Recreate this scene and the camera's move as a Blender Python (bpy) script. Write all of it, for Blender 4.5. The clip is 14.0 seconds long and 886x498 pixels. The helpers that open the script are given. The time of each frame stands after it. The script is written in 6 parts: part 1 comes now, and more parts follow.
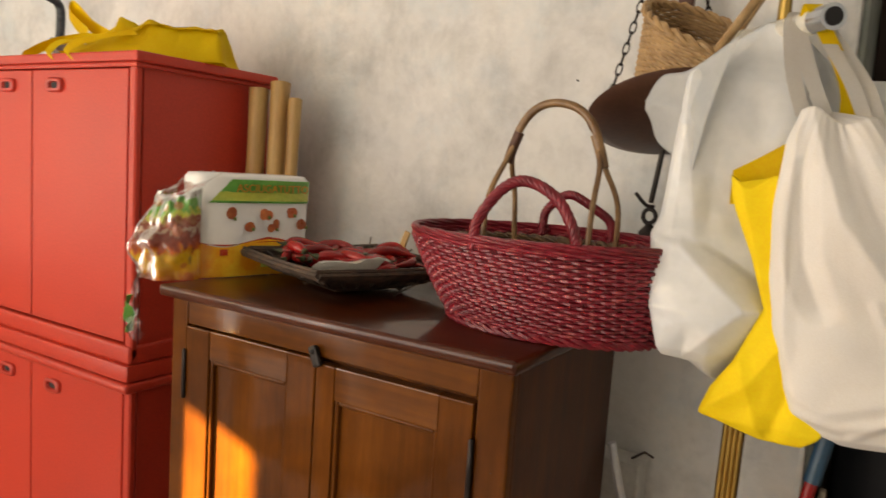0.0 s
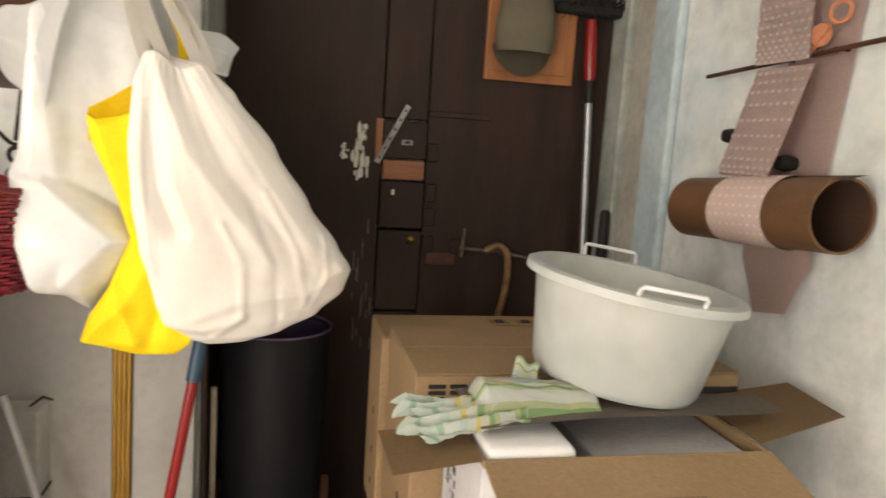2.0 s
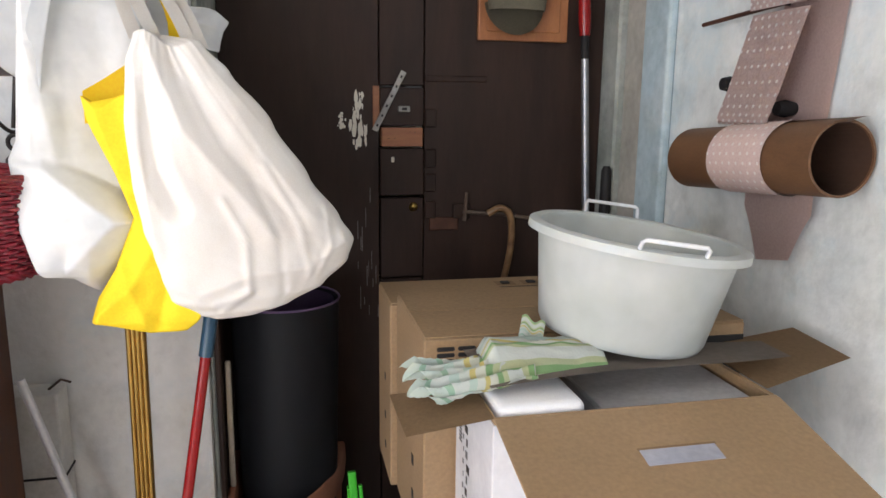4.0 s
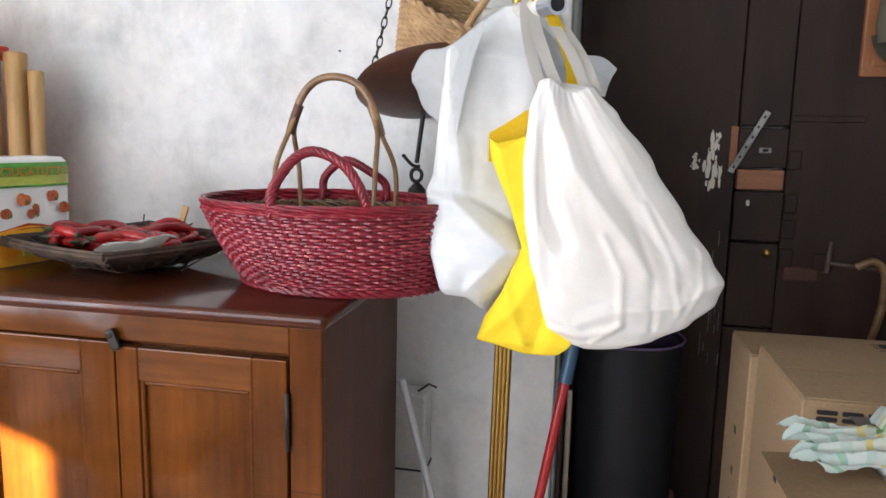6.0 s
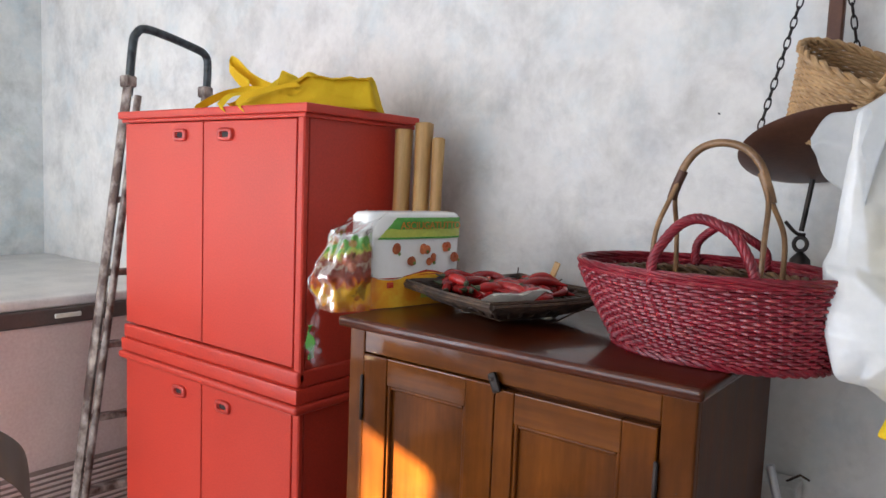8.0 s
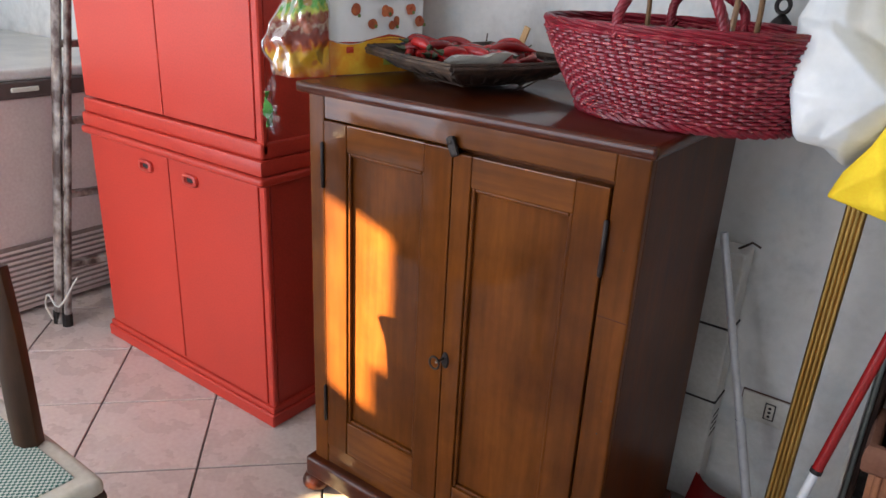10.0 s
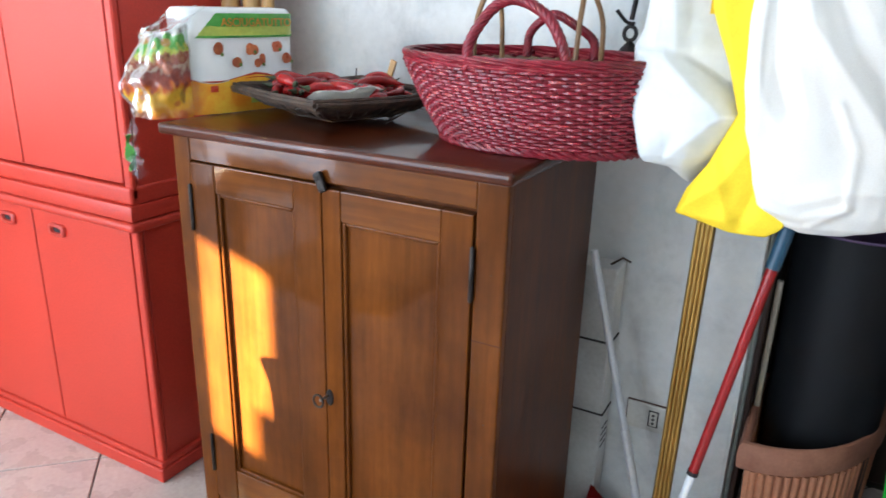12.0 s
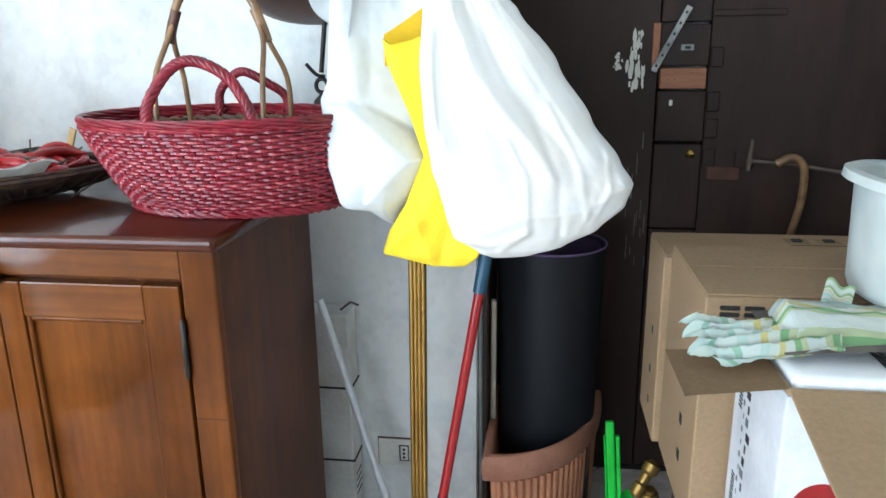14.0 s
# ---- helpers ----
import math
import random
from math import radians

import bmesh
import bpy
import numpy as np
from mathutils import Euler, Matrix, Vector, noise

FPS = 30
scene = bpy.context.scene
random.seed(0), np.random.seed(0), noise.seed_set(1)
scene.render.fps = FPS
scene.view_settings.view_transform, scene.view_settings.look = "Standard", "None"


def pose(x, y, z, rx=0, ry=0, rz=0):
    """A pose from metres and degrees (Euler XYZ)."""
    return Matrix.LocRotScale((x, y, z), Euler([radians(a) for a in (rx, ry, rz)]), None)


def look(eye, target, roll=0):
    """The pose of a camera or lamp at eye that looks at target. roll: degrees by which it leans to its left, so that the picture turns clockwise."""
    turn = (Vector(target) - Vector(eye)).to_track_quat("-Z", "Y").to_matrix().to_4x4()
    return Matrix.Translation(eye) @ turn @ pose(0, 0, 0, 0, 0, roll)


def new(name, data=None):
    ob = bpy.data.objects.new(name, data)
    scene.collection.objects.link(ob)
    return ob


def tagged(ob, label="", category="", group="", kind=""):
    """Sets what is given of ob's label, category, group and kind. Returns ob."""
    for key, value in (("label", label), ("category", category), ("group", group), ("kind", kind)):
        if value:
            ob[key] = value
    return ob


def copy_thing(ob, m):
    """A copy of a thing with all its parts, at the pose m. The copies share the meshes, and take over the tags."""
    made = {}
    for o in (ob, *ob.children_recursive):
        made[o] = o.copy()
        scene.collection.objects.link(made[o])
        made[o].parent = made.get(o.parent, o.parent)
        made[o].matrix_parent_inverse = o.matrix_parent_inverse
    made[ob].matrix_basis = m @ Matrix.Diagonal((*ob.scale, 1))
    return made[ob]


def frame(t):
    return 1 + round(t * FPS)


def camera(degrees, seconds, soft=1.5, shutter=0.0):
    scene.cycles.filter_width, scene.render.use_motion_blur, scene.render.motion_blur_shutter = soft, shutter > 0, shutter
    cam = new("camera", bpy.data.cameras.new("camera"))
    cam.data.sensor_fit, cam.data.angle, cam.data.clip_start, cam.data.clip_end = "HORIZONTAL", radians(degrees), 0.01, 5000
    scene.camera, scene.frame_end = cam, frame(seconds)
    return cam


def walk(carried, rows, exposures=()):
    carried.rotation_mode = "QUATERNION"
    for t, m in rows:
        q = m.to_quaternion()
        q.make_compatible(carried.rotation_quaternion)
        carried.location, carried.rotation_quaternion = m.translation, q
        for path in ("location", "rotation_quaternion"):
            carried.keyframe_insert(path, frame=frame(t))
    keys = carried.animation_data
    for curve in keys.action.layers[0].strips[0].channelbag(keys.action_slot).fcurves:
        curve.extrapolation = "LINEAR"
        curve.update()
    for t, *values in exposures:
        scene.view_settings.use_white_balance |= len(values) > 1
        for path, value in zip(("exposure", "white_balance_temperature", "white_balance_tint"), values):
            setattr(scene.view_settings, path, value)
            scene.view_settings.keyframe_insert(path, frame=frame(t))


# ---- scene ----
cam = camera(63.2, 14.0, shutter=0.18)
PATH = [
    (0, (0.45, -0.99, 1.427), (-0.59, 0.704, 1.203), 3.9),
    (0.5, (0.439, -1.034, 1.422), (-0.198, 0.841, 1.144), 2.8),
    (1, (0.453, -1.089, 1.426), (0.187, 0.863, 1.082), 2.9),
    (1.5, (0.481, -1.09, 1.442), (0.57, 0.882, 1.12), 3.3),
    (2, (0.552, -1.08, 1.436), (0.99, 0.849, 1.144), 3.8),
    (2.2, (0.588, -1.086, 1.442), (1.166, 0.805, 1.144), 3.7),
    (4.3, (0.545, -1.09, 1.434), (0.933, 0.833, 1.041), 0.5),
    (4.5, (0.535, -1.078, 1.435), (0.88, 0.853, 1.044), 1.1),
    (5, (0.503, -1.084, 1.43), (0.673, 0.873, 1.057), 1.5),
    (5.5, (0.458, -1.098, 1.436), (0.354, 0.869, 1.09), 1.6),
    (6, (0.421, -1.131, 1.443), (0.029, 0.806, 1.139), 1.3),
    (6.5, (0.412, -1.145, 1.445), (-0.021, 0.791, 1.189), 2.0),
    (7, (0.355, -1.174, 1.451), (-0.273, 0.71, 1.215), 1.8),
    (7.5, (0.323, -1.204, 1.456), (-0.701, 0.5, 1.237), 1.2),
    (8, (0.35, -1.19, 1.463), (-0.863, 0.389, 1.276), 2.2),
    (8.5, (0.378, -1.176, 1.448), (-0.882, 0.367, 1.275), 3.3),
    (9, (0.387, -1.153, 1.414), (-0.838, 0.379, 1.024), 3.6),
    (9.2, (0.388, -1.15, 1.399), (-0.803, 0.375, 0.891), 3.6),
    (11.3, (0.395, -1.111, 1.393), (-0.629, 0.416, 0.608), 1.5),
    (11.5, (0.404, -1.109, 1.395), (-0.615, 0.44, 0.644), 1.6),
    (12, (0.454, -1.095, 1.406), (-0.448, 0.568, 0.758), 1.7),
    (12.5, (0.482, -1.072, 1.416), (-0.11, 0.735, 0.797), 2.2),
    (13, (0.517, -1.063, 1.419), (0.165, 0.813, 0.82), 1.6),
    (13.5, (0.519, -1.061, 1.423), (0.312, 0.846, 0.857), 0.9),
    (14, (0.509, -1.065, 1.423), (0.248, 0.846, 0.896), -0.7),
]
walk(cam, [(t, look(eye, target, roll)) for t, eye, target, roll in PATH],
     [(0, 2.6, 8050, 15), (1.0, 3.1, 7900, 14), (2.2, 3.3, 7500, 14), (4.3, 3.34, 6150, 16), (6.5, 3.17, 5900, 14), (7.5, 2.97, 5880, 14), (9.0, 2.58, 5850, 14), (11.3, 3.37, 5450, 10), (12.5, 3.50, 5300, 4), (14, 3.66, 5250, 2)])

# ---- world, sun, window light ----
world = bpy.data.worlds.new("world")
scene.world = world
world.use_nodes = True
sky = world.node_tree.nodes.new("ShaderNodeTexSky")
sky.sky_type, sky.sun_disc = "NISHITA", False
sky.sun_elevation, sky.sun_rotation = radians(14), radians(230)
bg = world.node_tree.nodes["Background"]
bg.inputs[1].default_value = 0.05
world.node_tree.links.new(sky.outputs[0], bg.inputs[0])

SUN_WAY = Vector((0.92, 0.77, -0.30)).normalized()
sun = new("sun", bpy.data.lights.new("sun", "SUN"))
sun.data.energy, sun.data.angle, sun.data.color = 13.5, radians(0.5), (1.0, 0.72, 0.32)
sun.matrix_world = look((-3, -3, 2), Vector((-3, -3, 2)) + SUN_WAY)


def window_lamp(name, eye, target, wide, high, watts, colour):
    ob = new(name, bpy.data.lights.new(name, "AREA"))
    ob.data.shape, ob.data.size, ob.data.size_y = "RECTANGLE", wide, high
    ob.data.energy, ob.data.color = watts, colour
    ob.matrix_world = look(eye, target)
    return ob


window_lamp("west_window_daylight", (-4.0, -1.85, 1.5), (-0.5, -0.3, 1.3), 1.4, 1.25, 2.3, (0.95, 0.98, 1.0))
window_lamp("south_window_daylight", (-1.35, -2.94, 1.38), (-0.5, 0, 1.8), 2.65, 1.8, 9.4, (0.93, 0.97, 1.0))
window_lamp("glazed_door_daylight", (-3.25, -2.94, 1.16), (-0.6, 0, 1.2), 1.05, 2.15, 5.4, (0.93, 0.97, 1.0))


# ---- materials ----
def mat(name, c1, c2=None, rough=0.5, scale=6.0, stretch=(1, 1, 1), metal=0.0, bump=0.15, fine=90.0, spec=0.5, mix=(0.35, 0.65), depth=0.002,
        rough_var=0.1, trans=0.0, alpha=1.0, sub=0.0, random_tone=0.0):
    m = bpy.data.materials.new(name)
    m.use_nodes = True
    t = m.node_tree
    n, l = t.nodes, t.links
    b = n["Principled BSDF"]
    c2 = c2 or tuple(v * 0.75 for v in c1)
    co, mp = n.new("ShaderNodeTexCoord"), n.new("ShaderNodeMapping")
    mp.inputs["Scale"].default_value = stretch
    l.new(co.outputs["Object"], mp.inputs[0])
    big, small = n.new("ShaderNodeTexNoise"), n.new("ShaderNodeTexNoise")
    big.inputs["Scale"].default_value, big.inputs["Detail"].default_value = scale, 6
    small.inputs["Scale"].default_value, small.inputs["Detail"].default_value = fine, 4
    l.new(mp.outputs[0], big.inputs["Vector"]), l.new(mp.outputs[0], small.inputs["Vector"])
    ramp = n.new("ShaderNodeValToRGB")
    ramp.color_ramp.elements[0].position, ramp.color_ramp.elements[1].position = mix
    ramp.color_ramp.elements[0].color, ramp.color_ramp.elements[1].color = (*c2, 1), (*c1, 1)
    l.new(big.outputs[0], ramp.inputs[0])
    fm = n.new("ShaderNodeMix")
    fm.data_type, fm.blend_type = "RGBA", "OVERLAY"
    fm.inputs[0].default_value = 0.22
    l.new(ramp.outputs[0], fm.inputs[6]), l.new(small.outputs[0], fm.inputs[7])
    last = fm.outputs[2]
    if random_tone:
        info, hs, mr = n.new("ShaderNodeObjectInfo"), n.new("ShaderNodeHueSaturation"), n.new("ShaderNodeMapRange")
        mr.inputs[3].default_value, mr.inputs[4].default_value = 1 - random_tone, 1 + random_tone
        l.new(info.outputs["Random"], mr.inputs[0]), l.new(mr.outputs[0], hs.inputs["Value"]), l.new(last, hs.inputs["Color"])
        last = hs.outputs[0]
    l.new(last, b.inputs["Base Color"])
    rr = n.new("ShaderNodeMapRange")
    rr.inputs[3].default_value, rr.inputs[4].default_value = max(0.03, rough - rough_var), min(1, rough + rough_var)
    l.new(big.outputs[0], rr.inputs[0]), l.new(rr.outputs[0], b.inputs["Roughness"])
    bp = n.new("ShaderNodeBump")
    bp.inputs["Strength"].default_value, bp.inputs["Distance"].default_value = bump, depth
    l.new(small.outputs[0], bp.inputs["Height"]), l.new(bp.outputs[0], b.inputs["Normal"])
    b.inputs["Metallic"].default_value = metal
    b.inputs["Specular IOR Level"].default_value = spec
    b.inputs["Transmission Weight"].default_value = trans
    b.inputs["Alpha"].default_value = alpha
    if sub:
        b.inputs["Subsurface Weight"].default_value = sub
        b.inputs["Subsurface Radius"].default_value = (0.02, 0.02, 0.02)
    return m


def wood_mat(name, dark, light, rough, grain=(14, 14, 0.9), bands=3.0, spec=0.4, coat=0.0, along="Z", figure=0.18):
    """Stained wood: long fibres and broad figure along the board."""
    m = mat(name, light, dark, rough, scale=2.2, stretch=grain, bump=0.06, fine=26, mix=(0.22, 0.80), spec=spec, rough_var=0.06)
    n, l = m.node_tree.nodes, m.node_tree.links
    wave, co = n.new("ShaderNodeTexWave"), n.new("ShaderNodeTexCoord")
    mp = n.new("ShaderNodeMapping")
    mp.inputs["Scale"].default_value = (1, 1, 0.12) if along == "Z" else (0.12, 1, 1)
    wave.bands_direction = "X" if along == "Z" else "Z"
    wave.inputs["Scale"].default_value, wave.inputs["Distortion"].default_value, wave.inputs["Detail"].default_value = bands * 4, 9, 3
    wave.inputs["Detail Scale"].default_value = 0.8
    l.new(co.outputs["Object"], mp.inputs[0]), l.new(mp.outputs[0], wave.inputs["Vector"])
    b = n["Principled BSDF"]
    old = b.inputs["Base Color"].links[0].from_socket
    mx = n.new("ShaderNodeMix")
    mx.data_type, mx.blend_type = "RGBA", "MULTIPLY"
    mx.inputs[0].default_value = figure
    ramp = n.new("ShaderNodeValToRGB")
    ramp.color_ramp.elements[0].color, ramp.color_ramp.elements[0].position = (0.5, 0.42, 0.36, 1), 0.1
    ramp.color_ramp.elements[1].color, ramp.color_ramp.elements[1].position = (1, 1, 1, 1), 0.6
    patch, pr, pm = n.new("ShaderNodeTexNoise"), n.new("ShaderNodeValToRGB"), n.new("ShaderNodeMix")
    patch.inputs["Scale"].default_value, patch.inputs["Detail"].default_value, patch.inputs["Roughness"].default_value = 4.5, 5, 0.6
    pr.color_ramp.elements[0].color, pr.color_ramp.elements[0].position = (0.58, 0.50, 0.45, 1), 0.32
    pr.color_ramp.elements[1].color, pr.color_ramp.elements[1].position = (1.18, 1.15, 1.05, 1), 0.62
    pm.data_type, pm.blend_type = "RGBA", "MULTIPLY"
    pm.inputs[0].default_value = 0.75
    l.new(co.outputs["Object"], patch.inputs["Vector"]), l.new(patch.outputs[0], pr.inputs[0]), l.new(old, pm.inputs[6]), l.new(pr.outputs[0], pm.inputs[7])
    old = pm.outputs[2]
    l.new(wave.outputs[1], ramp.inputs[0]), l.new(old, mx.inputs[6]), l.new(ramp.outputs[0], mx.inputs[7])
    l.new(mx.outputs[2], b.inputs["Base Color"])
    b.inputs["Coat Weight"].default_value, b.inputs["Coat Roughness"].default_value = coat, 0.09
    hand, hb_ = n.new("ShaderNodeTexNoise"), n.new("ShaderNodeBump")
    hand.inputs["Scale"].default_value, hand.inputs["Detail"].default_value = 9, 2
    hb_.inputs["Strength"].default_value, hb_.inputs["Distance"].default_value = 0.08, 0.012
    l.new(co.outputs["Object"], hand.inputs["Vector"]), l.new(hand.outputs[0], hb_.inputs["Height"]), l.new(hb_.outputs[0], b.inputs["Coat Normal"])
    return m


def plaster_mat(name, white, grey, blue, amount=0.5, moss=None):
    """Old lime plaster: white coats, grey scuffs and pale blue paint showing through."""
    m = mat(name, white, grey, 0.92, scale=4.2, bump=0.5, fine=38, mix=(0.30, 0.62), depth=0.004, spec=0.2)
    n, l = m.node_tree.nodes, m.node_tree.links
    co, no, ramp = n.new("ShaderNodeTexCoord"), n.new("ShaderNodeTexNoise"), n.new("ShaderNodeValToRGB")
    no.inputs["Scale"].default_value, no.inputs["Detail"].default_value, no.inputs["Roughness"].default_value = 4.4, 9, 0.70
    ramp.color_ramp.elements[0].position, ramp.color_ramp.elements[1].position = 0.5, 0.75
    ramp.color_ramp.elements[0].color, ramp.color_ramp.elements[1].color = (0, 0, 0, 1), (amount, amount, amount, 1)
    l.new(co.outputs["Object"], no.inputs["Vector"]), l.new(no.outputs[0], ramp.inputs[0])
    b = n["Principled BSDF"]
    old = b.inputs["Base Color"].links[0].from_socket
    mx = n.new("ShaderNodeMix")
    mx.data_type = "RGBA"
    mx.inputs[7].default_value = (*blue, 1)
    l.new(ramp.outputs[0], mx.inputs[0]), l.new(old, mx.inputs[6])
    scuff, sr, sm, mp = n.new("ShaderNodeTexNoise"), n.new("ShaderNodeValToRGB"), n.new("ShaderNodeMix"), n.new("ShaderNodeMapping")
    mp.inputs["Scale"].default_value, mp.inputs["Location"].default_value = (1.0, 1.0, 0.85), (3.1, 1.7, 0.4)
    scuff.inputs["Scale"].default_value, scuff.inputs["Detail"].default_value, scuff.inputs["Roughness"].default_value, scuff.inputs["Distortion"].default_value = 6.5, 9, 0.66, 0.25
    sr.color_ramp.elements[0].position, sr.color_ramp.elements[1].position = 0.46, 0.70
    sr.color_ramp.elements[0].color, sr.color_ramp.elements[1].color = (1, 1, 1, 1), (0.76, 0.76, 0.755, 1)
    sm.data_type, sm.blend_type = "RGBA", "MULTIPLY"
    sm.inputs[0].default_value = 1.0
    l.new(co.outputs["Object"], mp.inputs[0]), l.new(mp.outputs[0], scuff.inputs["Vector"]), l.new(scuff.outputs[0], sr.inputs[0])
    l.new(mx.outputs[2], sm.inputs[6]), l.new(sr.outputs[0], sm.inputs[7]), l.new(sm.outputs[2], b.inputs["Base Color"])
    if moss:
        damp, dr_, dm = n.new("ShaderNodeTexNoise"), n.new("ShaderNodeValToRGB"), n.new("ShaderNodeMix")
        damp.inputs["Scale"].default_value, damp.inputs["Detail"].default_value, damp.inputs["Roughness"].default_value = 2.4, 10, 0.75
        dr_.color_ramp.elements[0].position, dr_.color_ramp.elements[1].position = 0.56, 0.74
        dr_.color_ramp.elements[0].color, dr_.color_ramp.elements[1].color = (0, 0, 0, 1), (0.7, 0.7, 0.7, 1)
        dm.data_type = "RGBA"
        dm.inputs[7].default_value = (*moss, 1)
        l.new(mp.outputs[0], damp.inputs["Vector"]), l.new(damp.outputs[0], dr_.inputs[0]), l.new(dr_.outputs[0], dm.inputs[0])
        l.new(sm.outputs[2], dm.inputs[6]), l.new(dm.outputs[2], b.inputs["Base Color"])
    return m


PLASTER = plaster_mat("plaster", (0.77, 0.76, 0.73), (0.655, 0.652, 0.635), (0.54, 0.64, 0.68), 0.6)
PLASTER_R = plaster_mat("plaster_blue", (0.75, 0.77, 0.755), (0.60, 0.635, 0.62), (0.50, 0.64, 0.69), 0.8, (0.40, 0.43, 0.30))
JAMB = plaster_mat("jamb_plaster", (0.42, 0.43, 0.39), (0.25, 0.28, 0.25), (0.17, 0.22, 0.18), 0.9)
CREAM = plaster_mat("cream_plaster", (0.47, 0.44, 0.38), (0.38, 0.365, 0.32), (0.34, 0.35, 0.31), 0.5)
YARD = plaster_mat("yard_render", (0.60, 0.58, 0.52), (0.50, 0.49, 0.45), (0.45, 0.46, 0.42), 0.5)
BLUE = plaster_mat("pale_blue_paint", (0.45, 0.56, 0.60), (0.40, 0.48, 0.50), (0.62, 0.66, 0.65), 0.7)
CEIL = mat("ceiling_paint", (0.82, 0.81, 0.78), rough=0.95, scale=2)
TILE = mat("floor_tile", (0.62, 0.52, 0.46), (0.555, 0.46, 0.405), 0.28, scale=9, fine=70, bump=0.05, random_tone=0.06)
GROUT = mat("grout", (0.10, 0.085, 0.075), rough=0.9)
CAB = wood_mat("cabinet_wood", (0.060, 0.0178, 0.0031), (0.168, 0.0520, 0.0070), 0.42, grain=(4, 4, 0.55), spec=0.04, coat=0.24, figure=0.14)
CAB_DARK = wood_mat("cabinet_dark_wood", (0.045, 0.0105, 0.0035), (0.098, 0.0215, 0.0055), 0.30, grain=(0.8, 7, 7), spec=0.08, coat=0.55, along="X")
CAB_SIDE = wood_mat("cabinet_side_wood", (0.056, 0.0175, 0.0055), (0.118, 0.037, 0.0105), 0.40, spec=0.06, coat=0.14)
CAB_RAIL = wood_mat("cabinet_rail_wood", (0.082, 0.0245, 0.0038), (0.200, 0.064, 0.0076), 0.40, grain=(0.55, 4, 4), spec=0.05, coat=0.60, along="X", figure=0.26)
IRON = mat("old_iron", (0.045, 0.036, 0.032), (0.02, 0.017, 0.015), 0.5, scale=30, metal=0.7)
RED = mat("red_paint", (0.53, 0.046, 0.026), (0.48, 0.040, 0.022), 0.40, scale=2.2, bump=0.03, fine=190, spec=0.32)
RED_DARK = mat("red_handle", (0.52, 0.045, 0.028), rough=0.3)
BLACK = mat("black_hole", (0.008, 0.006, 0.006), rough=0.7)
DOOR = mat("brown_door_paint", (0.039, 0.0195, 0.0130), (0.024, 0.0122, 0.0083), 0.55, scale=5, stretch=(3, 3, 0.5), bump=0.3, fine=30, spec=0.3)
DOOR_MARK = mat("bare_plaster_mark", (0.80, 0.76, 0.66), rough=0.9)
OLD_ROD = mat("dull_brown_rod", (0.16, 0.115, 0.085), (0.10, 0.07, 0.05), 0.5, scale=30, metal=0.3)
LATH = mat("bare_lath", (0.33, 0.14, 0.065), (0.25, 0.10, 0.05), 0.6, scale=8, stretch=(1, 8, 8))
STEEL = mat("dull_steel", (0.36, 0.35, 0.33), (0.22, 0.21, 0.20), 0.35, scale=25, metal=0.9)
ALU = mat("aluminium", (0.46, 0.47, 0.49), (0.38, 0.39, 0.41), 0.45, scale=18, metal=0.85)
LADDER = mat("spattered_ladder_metal", (0.46, 0.40, 0.35), (0.085, 0.050, 0.038), 0.55, scale=24, stretch=(1, 1, 0.7), fine=140, mix=(0.40, 0.70), metal=0.15, bump=0.4)
LADDER_DARK = mat("dark_ladder_tube", (0.07, 0.08, 0.085), (0.03, 0.035, 0.04), 0.4, scale=40, metal=0.4)
FREEZE = mat("freezer_enamel", (0.62, 0.50, 0.46), (0.57, 0.46, 0.42), 0.35)
FREEZE_TOP = mat("freezer_lid", (0.68, 0.66, 0.62), rough=0.35)
FREEZE_BAND = mat("freezer_band", (0.10, 0.08, 0.07), rough=0.4)
GRILL = mat("freezer_grill", (0.26, 0.20, 0.17), rough=0.5)
BRASS = mat("brass", (0.60, 0.40, 0.12), (0.47, 0.30, 0.08), 0.32, scale=20, stretch=(1, 1, 0.3), metal=1.0)
BRASS_DARK = mat("brass_groove", (0.34, 0.21, 0.055), rough=0.4, metal=0.8)
GREY_TUBE = mat("grey_tube", (0.66, 0.67, 0.69), (0.56, 0.57, 0.59), 0.35, scale=18, metal=0.2)
CHROME = mat("chrome", (0.55, 0.57, 0.60), rough=0.12, metal=1.0)
WHITE_TUBE = mat("cream_tube", (0.72, 0.69, 0.60), rough=0.3)
TOTE = mat("natural_cotton", (0.78, 0.755, 0.71), (0.74, 0.70, 0.645), 0.9, scale=7, fine=420, bump=0.03, spec=0.15)
PLASTIC = mat("white_film", (0.74, 0.755, 0.75), (0.71, 0.725, 0.72), 0.36, scale=4, fine=60, bump=0.10, depth=0.002)
YELLOW = mat("yellow_nonwoven", (0.95, 0.70, 0.025), (0.90, 0.62, 0.018), 0.75, scale=12, fine=220, bump=0.12, spec=0.25)
WICKER_RED = mat("red_wicker", (0.25, 0.010, 0.022), (0.13, 0.006, 0.011), 0.38, scale=34, fine=160, bump=0.4, mix=(0.3, 0.66))
WICKER_WORN = mat("worn_red_wicker", (0.38, 0.075, 0.070), (0.25, 0.013, 0.026), 0.34, scale=70, fine=160, bump=0.4, mix=(0.5, 0.7))
CANE = mat("brown_cane", (0.30, 0.17, 0.075), (0.15, 0.075, 0.03), 0.4, scale=22, fine=90, bump=0.25)
WICKER_BROWN = mat("brown_wicker", (0.16, 0.085, 0.035), (0.07, 0.035, 0.016), 0.55, scale=30)
